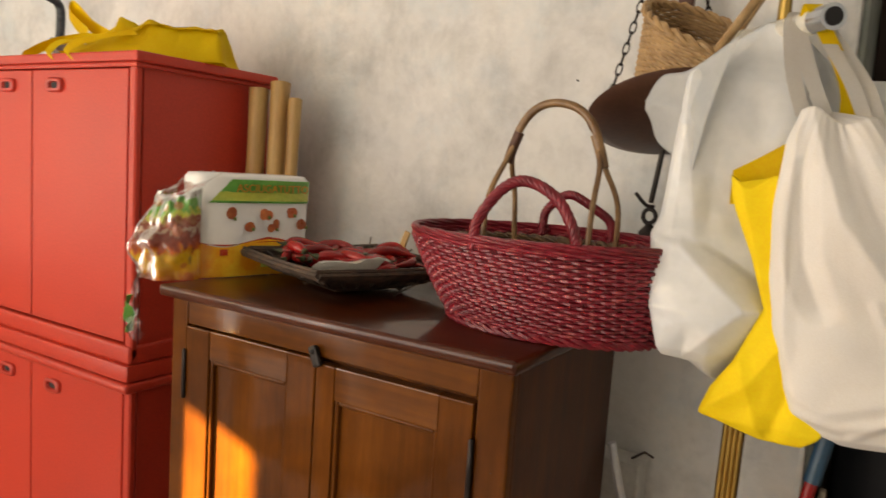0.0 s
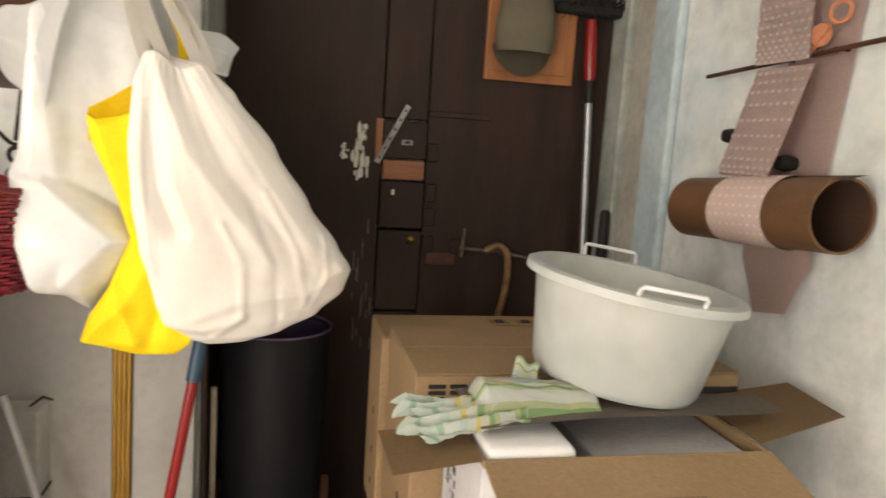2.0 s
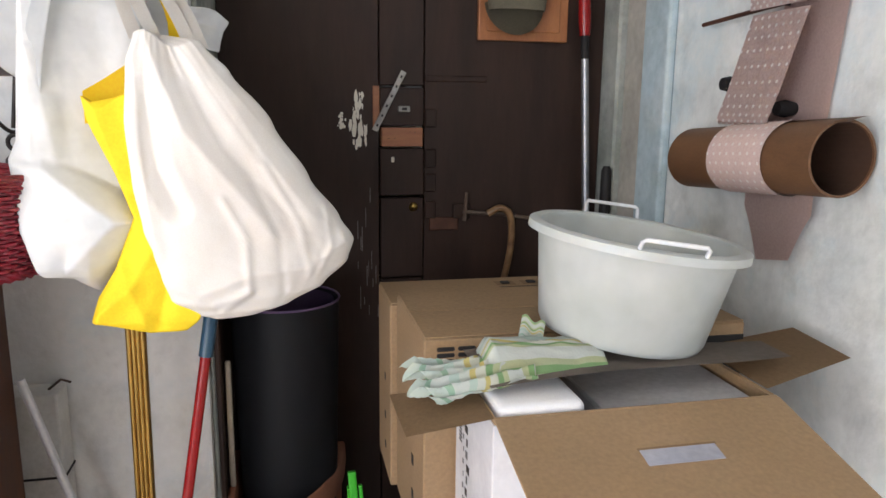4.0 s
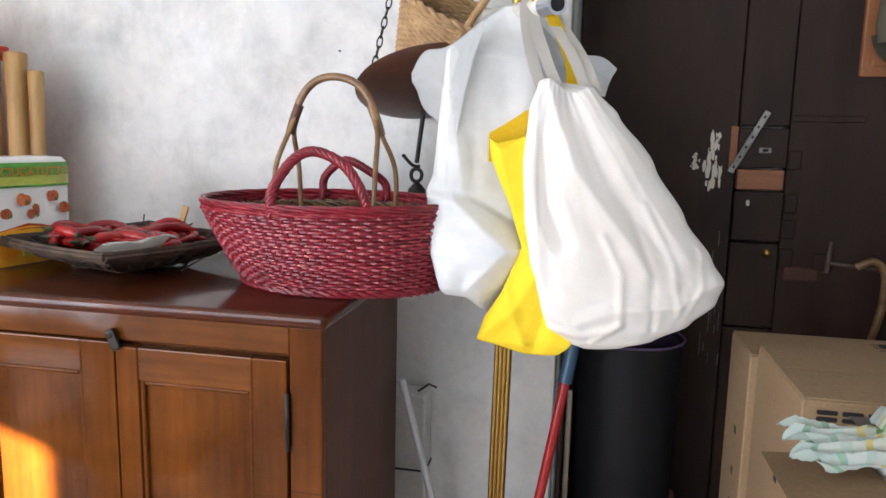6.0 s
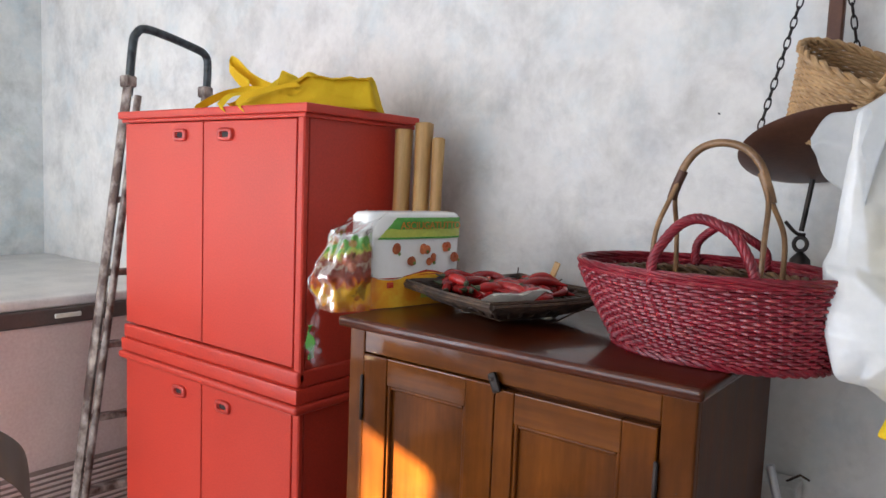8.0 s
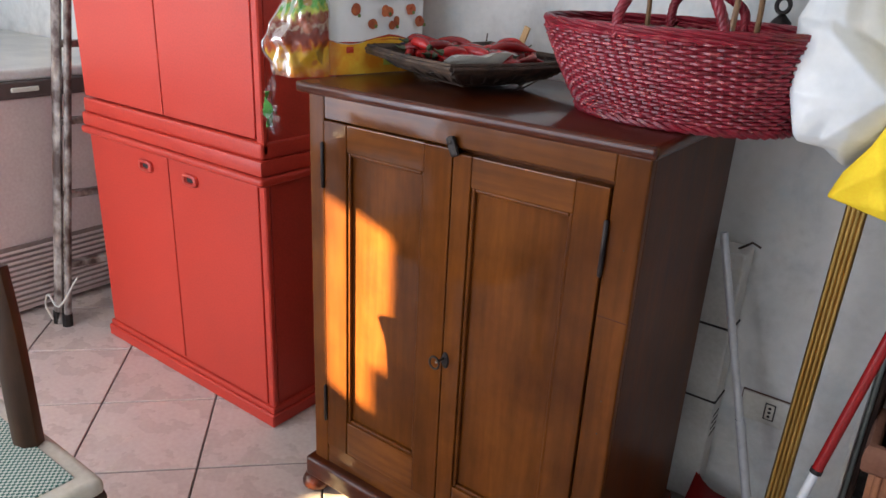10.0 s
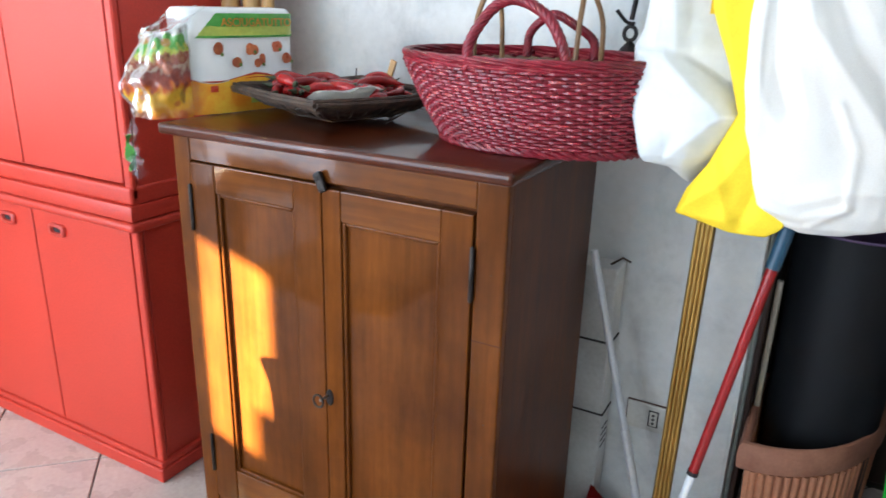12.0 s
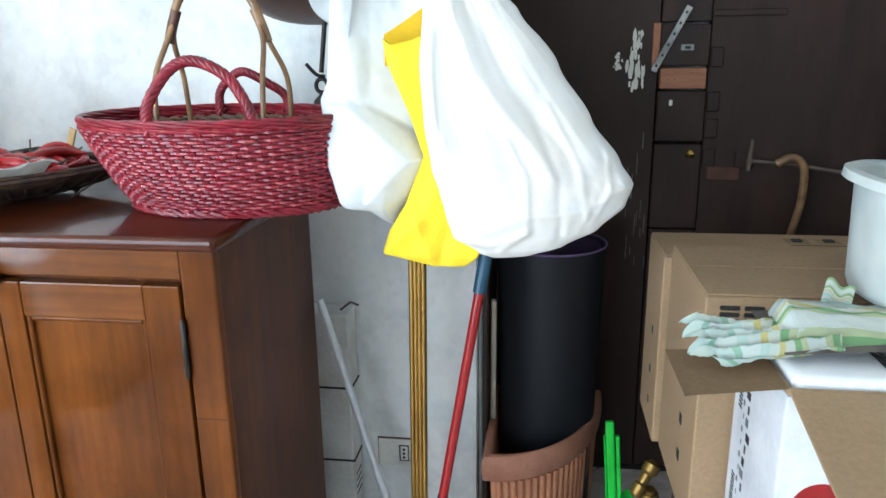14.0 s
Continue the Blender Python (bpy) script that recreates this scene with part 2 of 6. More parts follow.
WICKER_TAN = mat("tan_wicker", (0.50, 0.32, 0.15), (0.33, 0.19, 0.08), 0.5, scale=26, fine=120, bump=0.3)
PAN = mat("rusty_pan", (0.115, 0.048, 0.026), (0.07, 0.028, 0.017), 0.5, scale=9, metal=0.25, bump=0.2)
TRAY = mat("dark_wicker", (0.085, 0.050, 0.030), (0.026, 0.016, 0.011), 0.6, scale=40, fine=120, bump=0.4)
CHILI = mat("red_chili", (0.36, 0.012, 0.011), (0.22, 0.008, 0.008), 0.26, scale=20, random_tone=0.3)
STEM = mat("green_stem", (0.05, 0.06, 0.02), rough=0.6)
PAPER = mat("paper", (0.76, 0.73, 0.68), rough=0.85)
BAMBOO = mat("bamboo", (0.55, 0.35, 0.13), (0.38, 0.21, 0.07), 0.5, scale=7, stretch=(4, 4, 0.5))
KRAFT = mat("kraft_board", (0.31, 0.203, 0.110), (0.28, 0.182, 0.096), 0.8, scale=5, fine=120, bump=0.12, random_tone=0.05)
KRAFT_EDGE = mat("kraft_edge", (0.25, 0.155, 0.08), rough=0.85)
WHITE_BOARD = mat("white_coated_board", (0.72, 0.73, 0.76), rough=0.5)
FOAM = mat("white_foam", (0.82, 0.82, 0.83), (0.78, 0.78, 0.79), 0.75, fine=200, bump=0.4)
SOCKET = mat("aged_plastic", (0.63, 0.61, 0.55), rough=0.4)
SHEET = mat("grey_brown_board", (0.30, 0.25, 0.21), rough=0.8)
GREY_BOARD = mat("grey_board", (0.46, 0.45, 0.45), rough=0.7)
SLOT = mat("pale_slot_board", (0.42, 0.43, 0.50), rough=0.5)
INK = mat("black_ink", (0.018, 0.016, 0.015), rough=0.6)
GREY_INK = mat("grey_ink", (0.16, 0.16, 0.17), rough=0.6)
TUB = mat("translucent_plastic", (0.52, 0.55, 0.53), (0.49, 0.52, 0.50), 0.34, scale=2, fine=14, bump=0.03, sub=0.5)
TERRA = mat("terracotta_plastic", (0.44, 0.19, 0.095), (0.37, 0.155, 0.08), 0.6, scale=9)
CREAM_BOARD = mat("cream_offcut", (0.42, 0.36, 0.28), (0.36, 0.30, 0.23), 0.7, scale=9, fine=80, bump=0.1)
TERRA_RIM = mat("weathered_terracotta", (0.36, 0.165, 0.100), (0.29, 0.120, 0.070), 0.75, scale=14, fine=110, bump=0.25)
RUBBER = mat("black_mat", (0.019, 0.020, 0.023), (0.015, 0.016, 0.019), 0.55, scale=3, stretch=(6, 6, 0.4), bump=0.1)
PURPLE = mat("mat_lining", (0.10, 0.06, 0.13), rough=0.5)
RED_STICK = mat("red_lacquer", (0.30, 0.010, 0.010), rough=0.25)
BLUE_STICK = mat("blue_sleeve", (0.022, 0.075, 0.13), rough=0.4)
WHITE_STICK = mat("white_lacquer", (0.75, 0.76, 0.77), rough=0.3)
GREEN = mat("green_plastic", (0.05, 0.50, 0.03), rough=0.35)
HEATER = mat("white_panel", (0.66, 0.65, 0.61), rough=0.45)
BUMF = mat("black_bristle", (0.012, 0.011, 0.011), rough=0.8)
CAP = mat("olive_cap", (0.15, 0.13, 0.085), (0.11, 0.095, 0.065), 0.9, fine=200, bump=0.3)
BOARD = mat("orange_board", (0.36, 0.14, 0.05), (0.29, 0.11, 0.04), 0.5, scale=6, stretch=(4, 4, 0.8))
TUBE_CARD = mat("brown_card_tube", (0.155, 0.075, 0.034), (0.12, 0.058, 0.027), 0.55, scale=7, stretch=(3, 1, 3))
# darker card colour: shade painted into the inside of the ribbon tube
SHADE = mat("shaded_tube_inside", (0.06, 0.028, 0.015), rough=0.7)
PINK = mat("dusty_pink_cloth", (0.60, 0.45, 0.41), (0.55, 0.41, 0.37), 0.85, fine=180, bump=0.2)
DOT = mat("white_dot", (0.74, 0.68, 0.64), rough=0.85)
COPPER = mat("copper_glass", (0.55, 0.20, 0.10), rough=0.2)
SEAT_WOOD = wood_mat("chair_wood", (0.032, 0.015, 0.007), (0.066, 0.030, 0.014), 0.42, spec=0.25, coat=0.12)
CUSHION = mat("cream_cushion", (0.62, 0.58, 0.48), rough=0.85)
def check_mat():
    """Small green and white checks."""
    m = mat("green_check_cloth", (0.3, 0.4, 0.35), rough=0.9, fine=260, bump=0.2)
    n, l = m.node_tree.nodes, m.node_tree.links
    ck, co = n.new("ShaderNodeTexChecker"), n.new("ShaderNodeTexCoord")
    ck.inputs["Color1"].default_value, ck.inputs["Color2"].default_value, ck.inputs["Scale"].default_value = (0.05, 0.13, 0.10, 1), (0.55, 0.58, 0.50, 1), 170
    l.new(co.outputs["Object"], ck.inputs["Vector"]), l.new(ck.outputs[0], n["Principled BSDF"].inputs["Base Color"])
    return m


CHECK = check_mat()
PACK_WHITE = mat("printed_white_film", (0.86, 0.85, 0.82), (0.82, 0.81, 0.78), 0.22, fine=60, bump=0.3)
PACK_GREEN = mat("printed_green_film", (0.09, 0.36, 0.07), (0.18, 0.44, 0.08), 0.22, scale=8)
PACK_LIME = mat("printed_lime_film", (0.55, 0.60, 0.10), (0.42, 0.52, 0.10), 0.22, scale=8)
PACK_ORANGE = mat("printed_orange_film", (0.92, 0.56, 0.05), (0.86, 0.30, 0.02), 0.22, scale=14)
PACK_RED = mat("printed_red_film", (0.62, 0.07, 0.03), rough=0.25)
PACK_BLUE = mat("printed_blue_film", (0.05, 0.06, 0.22), rough=0.25)
ORANGE_INK = mat("orange_ink", (0.72, 0.28, 0.02), rough=0.4)
FRUIT = mat("fruit_print", (0.58, 0.18, 0.06), (0.40, 0.09, 0.04), 0.3, scale=60, random_tone=0.25)
LEAF = mat("leaf_print", (0.16, 0.24, 0.06), rough=0.3)


def film_mat():
    """Clear wrinkled wrapping film: see-through, with sharp gloss."""
    m = bpy.data.materials.new("clear_film")
    m.use_nodes = True
    n, l = m.node_tree.nodes, m.node_tree.links
    n.remove(n["Principled BSDF"])
    clear, gloss, mix, fr, mu = n.new("ShaderNodeBsdfTransparent"), n.new("ShaderNodeBsdfGlossy"), n.new("ShaderNodeMixShader"), n.new("ShaderNodeFresnel"), n.new("ShaderNodeMath")
    no, bp, co = n.new("ShaderNodeTexNoise"), n.new("ShaderNodeBump"), n.new("ShaderNodeTexCoord")
    clear.inputs[0].default_value = (0.90, 0.90, 0.89, 1)
    gloss.inputs["Roughness"].default_value = 0.24
    fr.inputs[0].default_value = 1.7
    mu.operation, mu.inputs[1].default_value, mu.use_clamp = "MULTIPLY", 0.55, True
    no.inputs["Scale"].default_value, no.inputs["Detail"].default_value = 22, 2
    bp.inputs["Strength"].default_value, bp.inputs["Distance"].default_value = 0.35, 0.006
    l.new(co.outputs["Object"], no.inputs["Vector"]), l.new(no.outputs[0], bp.inputs["Height"]), l.new(bp.outputs[0], gloss.inputs["Normal"]), l.new(bp.outputs[0], fr.inputs["Normal"])
    l.new(fr.outputs[0], mu.inputs[0]), l.new(mu.outputs[0], mix.inputs[0]), l.new(clear.outputs[0], mix.inputs[1]), l.new(gloss.outputs[0], mix.inputs[2])
    l.new(mix.outputs[0], n["Material Output"].inputs[0])
    return m


FILM = film_mat()


def slack_print_mat():
    """Crumpled printed film: orange foot, brown-red fruit, lime and green head, by height."""
    m = mat("crumpled_print", (0.6, 0.5, 0.3), rough=0.2, fine=40, bump=0.4, depth=0.004)
    n, l = m.node_tree.nodes, m.node_tree.links
    uv, sep, no, ad, ramp = n.new("ShaderNodeUVMap"), n.new("ShaderNodeSeparateXYZ"), n.new("ShaderNodeTexNoise"), n.new("ShaderNodeMath"), n.new("ShaderNodeValToRGB")
    no.inputs["Scale"].default_value, no.inputs["Detail"].default_value = 11, 1.5
    mu = n.new("ShaderNodeMath")
    mu.operation = "MULTIPLY_ADD"
    mu.inputs[1].default_value, mu.inputs[2].default_value = 0.30, -0.15
    stops = [(0, (0.66, 0.18, 0.02)), (0.12, (0.80, 0.40, 0.03)), (0.28, (0.80, 0.46, 0.03)), (0.36, (0.62, 0.12, 0.02)), (0.42, (0.34, 0.07, 0.04)), (0.52, (0.22, 0.05, 0.035)), (0.58, (0.50, 0.36, 0.26)), (0.63, (0.28, 0.06, 0.04)),
             (0.70, (0.40, 0.20, 0.10)), (0.75, (0.55, 0.56, 0.09)), (0.83, (0.12, 0.36, 0.06)), (0.93, (0.16, 0.40, 0.08)), (0.97, (0.62, 0.62, 0.58))]
    e = ramp.color_ramp.elements
    while len(e) < len(stops):
        e.new(0.5)
    for el, (p, c) in zip(e, stops):
        el.position, el.color = p, (*c, 1)
    l.new(uv.outputs[0], sep.inputs[0]), l.new(no.outputs[0], mu.inputs[0]), l.new(mu.outputs[0], ad.inputs[0]), l.new(sep.outputs[1], ad.inputs[1])
    vo, vr, mx, co = n.new("ShaderNodeTexVoronoi"), n.new("ShaderNodeValToRGB"), n.new("ShaderNodeMix"), n.new("ShaderNodeTexCoord")
    vo.inputs["Scale"].default_value = 27
    vr.color_ramp.elements[0].position, vr.color_ramp.elements[1].position = 0.28, 0.34
    vr.color_ramp.elements[0].color, vr.color_ramp.elements[1].color = (0.6, 0.6, 0.6, 1), (0, 0, 0, 1)
    mx.data_type = "RGBA"
    mx.inputs[7].default_value = (0.55, 0.12, 0.05, 1)
    l.new(co.outputs["Object"], vo.inputs["Vector"]), l.new(vo.outputs[0], vr.inputs[0]), l.new(vr.outputs[0], mx.inputs[0])
    l.new(ad.outputs[0], ramp.inputs[0]), l.new(ramp.outputs[0], mx.inputs[6]), l.new(mx.outputs[2], n["Principled BSDF"].inputs["Base Color"])
    return m


SLACK_PRINT = slack_print_mat()


def towel_mat():
    """White cloth with green and yellow stripes."""
    m = mat("striped_towel", (0.62, 0.70, 0.58), (0.50, 0.62, 0.50), 0.9, scale=14, fine=200, bump=0.3, spec=0.15)
    n, l = m.node_tree.nodes, m.node_tree.links
    uv, sep = n.new("ShaderNodeUVMap"), n.new("ShaderNodeSeparateXYZ")
    ramp = n.new("ShaderNodeValToRGB")
    ramp.color_ramp.interpolation = "CONSTANT"
    stops = [(0, (0.70, 0.78, 0.72)), (0.16, (0.42, 0.62, 0.48)), (0.22, (0.78, 0.82, 0.77)), (0.40, (0.64, 0.76, 0.68)), (0.50, (0.78, 0.81, 0.74)), (0.60, (0.76, 0.66, 0.25)), (0.66, (0.79, 0.80, 0.70)),
             (0.76, (0.30, 0.50, 0.22)), (0.83, (0.62, 0.66, 0.40)), (0.90, (0.78, 0.81, 0.76))]
    e = ramp.color_ramp.elements
    while len(e) < len(stops):
        e.new(0.5)
    for el, (p, c) in zip(e, stops):
        el.position, el.color = p, (*c, 1)
    fr = n.new("ShaderNodeMath")
    fr.operation = "PINGPONG"
    mu = n.new("ShaderNodeMath")
    mu.operation, mu.inputs[1].default_value = "MULTIPLY", 1.25
    fr.inputs[1].default_value = 1.0
    l.new(uv.outputs[0], sep.inputs[0]), l.new(sep.outputs[1], mu.inputs[0]), l.new(mu.outputs[0], fr.inputs[0]), l.new(fr.outputs[0], ramp.inputs[0])
    b = n["Principled BSDF"]
    mx = n.new("ShaderNodeMix")
    mx.data_type = "RGBA"
    mx.inputs[0].default_value = 0.92
    l.new(b.inputs["Base Color"].links[0].from_socket, mx.inputs[6]), l.new(ramp.outputs[0], mx.inputs[7])
    l.new(mx.outputs[2], b.inputs["Base Color"])
    return m


TOWEL = towel_mat()


# ---- mesh helpers ----
def finish(name, bm, material, smooth=False):
    me = bpy.data.meshes.new(name)
    bm.normal_update()
    bm.to_mesh(me)
    bm.free()
    me.materials.append(material)
    if smooth:
        me.polygons.foreach_set("use_smooth", [True] * len(me.polygons))
        me.set_sharp_from_angle(angle=radians(smooth if smooth is not True else 50))
    return me


def part(name, bm, material, parent, label="", smooth=False):
    ob = new(name, finish(name, bm, material, smooth))
    ob.parent = parent
    base = parent
    while base.parent:
        base = base.parent
    if parent is base:
        ob.matrix_parent_inverse = parent.matrix_basis.inverted()
    if label:
        ob["label"] = label
    return ob


def thing(name, at, label, category, group=""):
    ob = new(name)
    ob.location = at
    ob.empty_display_size = 0.05
    ob.matrix_basis = Matrix.Translation(at)
    return tagged(ob, label, category, group)


def lone(name, bm, material, label, category, group="", smooth=False, kind=""):
    return tagged(new(name, finish(name, bm, material, smooth)), label, category, group, kind)


def bx(x0, x1, y0, y1, z0, z1, bev=0.003, seg=1, bm=None, m=None):
    """A bevelled box."""
    bm = bm or bmesh.new()
    r = bmesh.ops.create_cube(bm, size=1)
    vs = r["verts"]
    for v in vs:
        v.co = Vector(((x0 + x1) / 2 + v.co.x * (x1 - x0), (y0 + y1) / 2 + v.co.y * (y1 - y0), (z0 + z1) / 2 + v.co.z * (z1 - z0)))
    if m:
        bmesh.ops.transform(bm, matrix=m, verts=vs)
    if bev:
        es = list({e for v in vs for e in v.link_edges})
        bmesh.ops.bevel(bm, geom=es, offset=bev, segments=seg, profile=0.6, affect="EDGES")
    return bm


def frames_along(pts):
    """Directions along a line of points with a steady sideways vector."""
    out, side = [], None
    for i, p in enumerate(pts):
        d = (pts[min(i + 1, len(pts) - 1)] - pts[max(i - 1, 0)]).normalized()
        if side is None:
            side = d.cross(Vector((0, 0, 1)) if abs(d.z) < 0.9 else Vector((1, 0, 0))).normalized()
        side = (side - d * side.dot(d)).normalized()
        out.append((p, side, d.cross(side).normalized()))
    return out


def tube(pts, radius, sides=8, closed=False, bm=None, caps=True, flat=1.0):
    """A round bar along points; radius a number or one a point."""
    bm = bm or bmesh.new()
    pts = [Vector(p) for p in pts]
    rad = radius if isinstance(radius, (list, tuple)) else [radius] * len(pts)
    rings = []
    for (p, a, b), r in zip(frames_along(pts), rad):
        rings.append([bm.verts.new(p + a * (r * math.cos(2 * math.pi * k / sides)) + b * (r * flat * math.sin(2 * math.pi * k / sides))) for k in range(sides)])
    pairs = list(zip(rings, rings[1:])) + ([(rings[-1], rings[0])] if closed else [])
    for r0, r1 in pairs:
        for k in range(sides):
            bm.faces.new((r0[k], r0[(k + 1) % sides], r1[(k + 1) % sides], r1[k]))
    if caps and not closed:
        bm.faces.new(rings[0][::-1])
        bm.faces.new(rings[-1])
    return bm


def curve_pts(ctrl, n=24):
    """A smooth line through control points."""
    c = [Vector(p) for p in ctrl]
    c = [c[0] * 2 - c[1]] + c + [c[-1] * 2 - c[-2]]
    out, spans = [], len(c) - 3
    for i in range(n):
        u = i / (n - 1) * spans
        k = min(int(u), spans - 1)
        t = u - k
        a, b, d, e = c[k:k + 4]
        out.append(0.5 * (2 * b + (d - a) * t + (2 * a - 5 * b + 4 * d - e) * t * t + (3 * b - a - 3 * d + e) * t ** 3))
    return out


def loft(rings, bm=None, cap=(True, True), close=True):
    bm = bm or bmesh.new()
    vs = [[bm.verts.new(p) for p in r] for r in rings]
    n = len(vs[0])
    for a, b in zip(vs, vs[1:]):
        for k in range(n if close else n - 1):
            bm.faces.new((a[k], a[(k + 1) % n], b[(k + 1) % n], b[k]))
    if cap[0]:
        bm.faces.new(vs[0][::-1])
    if cap[1]:
        bm.faces.new(vs[-1])
    return bm


def lathe(profile, centre=(0, 0, 0), n=40, m=None, cap=(False, False), squash=(1, 1)):
    c = Vector(centre)
    rings = [[c + Vector((r * squash[0] * math.cos(2 * math.pi * k / n), r * squash[1] * math.sin(2 * math.pi * k / n), z)) for k in range(n)] for r, z in profile]
    bm = loft(rings, cap=cap)
    if m:
        bmesh.ops.transform(bm, matrix=m, verts=bm.verts)
    return bm


def sheet(f, nu, nv, thick=0.002, uv=False):
    """A cloth or board f(u, v) -> point, with thickness."""
    bm = bmesh.new()
    grid = [[bm.verts.new(f(i / (nu - 1), j / (nv - 1))) for j in range(nv)] for i in range(nu)]
    lay = bm.loops.layers.uv.new("UVMap") if uv else None
    for i in range(nu - 1):
        for j in range(nv - 1):
            fc = bm.faces.new((grid[i][j], grid[i + 1][j], grid[i + 1][j + 1], grid[i][j + 1]))
            if uv:
                for lp, (a, b) in zip(fc.loops, ((i, j), (i + 1, j), (i + 1, j + 1), (i, j + 1))):
                    lp[lay].uv = (a / (nu - 1), b / (nv - 1))
    if thick:
        bmesh.ops.solidify(bm, geom=list(bm.faces), thickness=thick)
        bmesh.ops.recalc_face_normals(bm, faces=bm.faces)
    return bm


def text_mesh(name, body, size, m, material, depth=0.0006):
    cu = bpy.data.curves.new(name, "FONT")
    cu.body, cu.size, cu.extrude, cu.align_x, cu.align_y = body, size, depth, "CENTER", "CENTER"
    tmp = bpy.data.objects.new(name, cu)
    scene.collection.objects.link(tmp)
    me = bpy.data.meshes.new_from_object(tmp.evaluated_get(bpy.context.evaluated_depsgraph_get()))
    bpy.data.objects.remove(tmp)
    me.transform(m)
    me.materials.clear()
    me.materials.append(material)
    return me


def child(name, me, parent, label=""):
    ob = new(name, me)
    ob.parent = parent
    if not parent.parent and parent.type == "EMPTY":
        ob.matrix_parent_inverse = parent.matrix_basis.inverted()
    if label:
        ob["label"] = label
    return ob


rnd = random.Random(7)
# ---- structure ----
WALL_Y, DOOR_Y, RIGHT_X, LEFT_X, SOUTH_Y, TOP = 0.71, 1.24, 1.66, -4.05, -3.0, 2.9
JAMB_X = 0.355


def structure(name, bm, material, label, smooth=False):
    return lone(name, bm, material, label, "structure", kind="structure", smooth=smooth)


floor = structure("floor", bx(LEFT_X - 0.3, RIGHT_X + 0.3, SOUTH_Y - 0.3, 1.6, -0.12, -0.004, 0), GROUT, "pale pinkish ceramic floor tiles laid diagonally")
structure("wall_north", bx(LEFT_X - 0.2, JAMB_X, WALL_Y, 1.5, 0, TOP, 0.012, 2), PLASTER, "old white plaster wall with grey and blue stains")
structure("wall_door_lintel", bx(JAMB_X, RIGHT_X, WALL_Y + 0.1, 1.5, 2.15, TOP, 0), PLASTER, "plaster above the recessed door")
structure("wall_door_back", bx(JAMB_X, RIGHT_X, DOOR_Y + 0.09, 1.5, 0, 2.15, 0), PLASTER, "masonry behind the old door")
structure("wall_east", bx(RIGHT_X, RIGHT_X + 0.3, SOUTH_Y - 0.3, 1.5, 0, TOP, 0), PLASTER_R, "uneven white and pale blue plaster wall")
W0, W1 = LEFT_X - 0.12, LEFT_X


def west(y0, y1, z0, z1):
    structure("wall_west", bx(W0, W1, y0, y1, z0, z1, 0), PLASTER_R, "pale bluish plaster wall beside the freezer")


# unseen boards round an opening, stepped to shape the sun patch; the west window
def sun_mask(y0, y1, z0, z1):
    structure("wall_west", bx(W1 - 0.03, W1, y0, y1, z0, z1, 0), PLASTER_R, "unseen thin boarding added to shape the sun patch")


west(SOUTH_Y - 0.3, SOUTH_Y, 0, TOP)
sun_mask(SOUTH_Y, -2.88, 0, TOP)
sun_mask(-2.88, -2.712, 0, 1.018)
sun_mask(-2.88, -2.813, 1.018, 1.435)
sun_mask(-2.772, -2.712, 1.018, 1.06)
sun_mask(-2.813, -2.712, 1.107, 1.435)
sun_mask(-2.88, -2.832, 1.435, 1.578)
sun_mask(-2.88, -2.712, 1.95, TOP)
west(-2.712, -2.56, 0, TOP)
west(-2.56, -1.14, 0, 0.86)
west(-2.56, -1.14, 2.14, TOP)
west(-1.14, WALL_Y, 0, TOP)
# added out of view: stops direct sun at the west window
structure("west_sun_blocker", bx(-5.2, -5.0, -3.44, -1.0, -0.1, 3.2, 0), YARD, "unseen plain wall added to keep sun out of the west window")
structure("ceiling", bx(LEFT_X - 0.3, RIGHT_X + 0.3, SOUTH_Y - 0.3, 1.5, TOP, TOP + 0.2, 0), CEIL, "plain white plaster ceiling")
# recess lining: strips of different paint on the east side and a worn west reveal
structure("trim_reveal", bx(JAMB_X - 0.001, JAMB_X + 0.012, WALL_Y + 0.03, DOOR_Y + 0.08, 0, 2.15, 0.004), JAMB, "worn grey plaster reveal beside the door")
structure("trim_green", bx(RIGHT_X - 0.045, RIGHT_X, 1.13, DOOR_Y + 0.08, 0, 2.15, 0.008), JAMB, "stained greenish plaster strip beside the door")
structure("trim_cream", bx(RIGHT_X - 0.022, RIGHT_X, 1.0, 1.127, 0, TOP, 0.006), CREAM, "cream painted plaster strip")
structure("trim_blue", bx(RIGHT_X - 0.03, RIGHT_X, 0.845, 0.997, 0, TOP, 0.014, 3), BLUE, "pale blue painted plaster strip")

# south wall with the window that lights the room
S0, S1 = SOUTH_Y - 0.12, SOUTH_Y


def south(x0, x1, z0, z1):
    structure("wall_south", bx(x0, x1, S0, S1, z0, z1, 0), PLASTER, "plaster wall with windows")


south(LEFT_X, -3.8, 0, TOP)
south(-2.7, 0.0, 0, 0.42)
south(-3.8, -2.7, 0, 0.04)
south(-3.8, 0.0, 2.3, TOP)
south(0.0, RIGHT_X, 0, TOP)
# wall added out of view, sized to shadow the south openings from the sun
structure("south_sun_blocker", bx(-5.4, 2.2, -4.3, -4.1, -0.1, 2.9, 0), YARD, "unseen plain wall added to keep sun out of the south window")
structure("ground", bx(-40, 40, -40, 40, -0.3, -0.13, 0), YARD, "pale paved yard outside")


# ---- the old door in its recess ----
door = thing("door_1", (1.0, DOOR_Y, 0), "dark brown painted old double door with bare patches and bolts", "door")
door["kind"] = "structure"


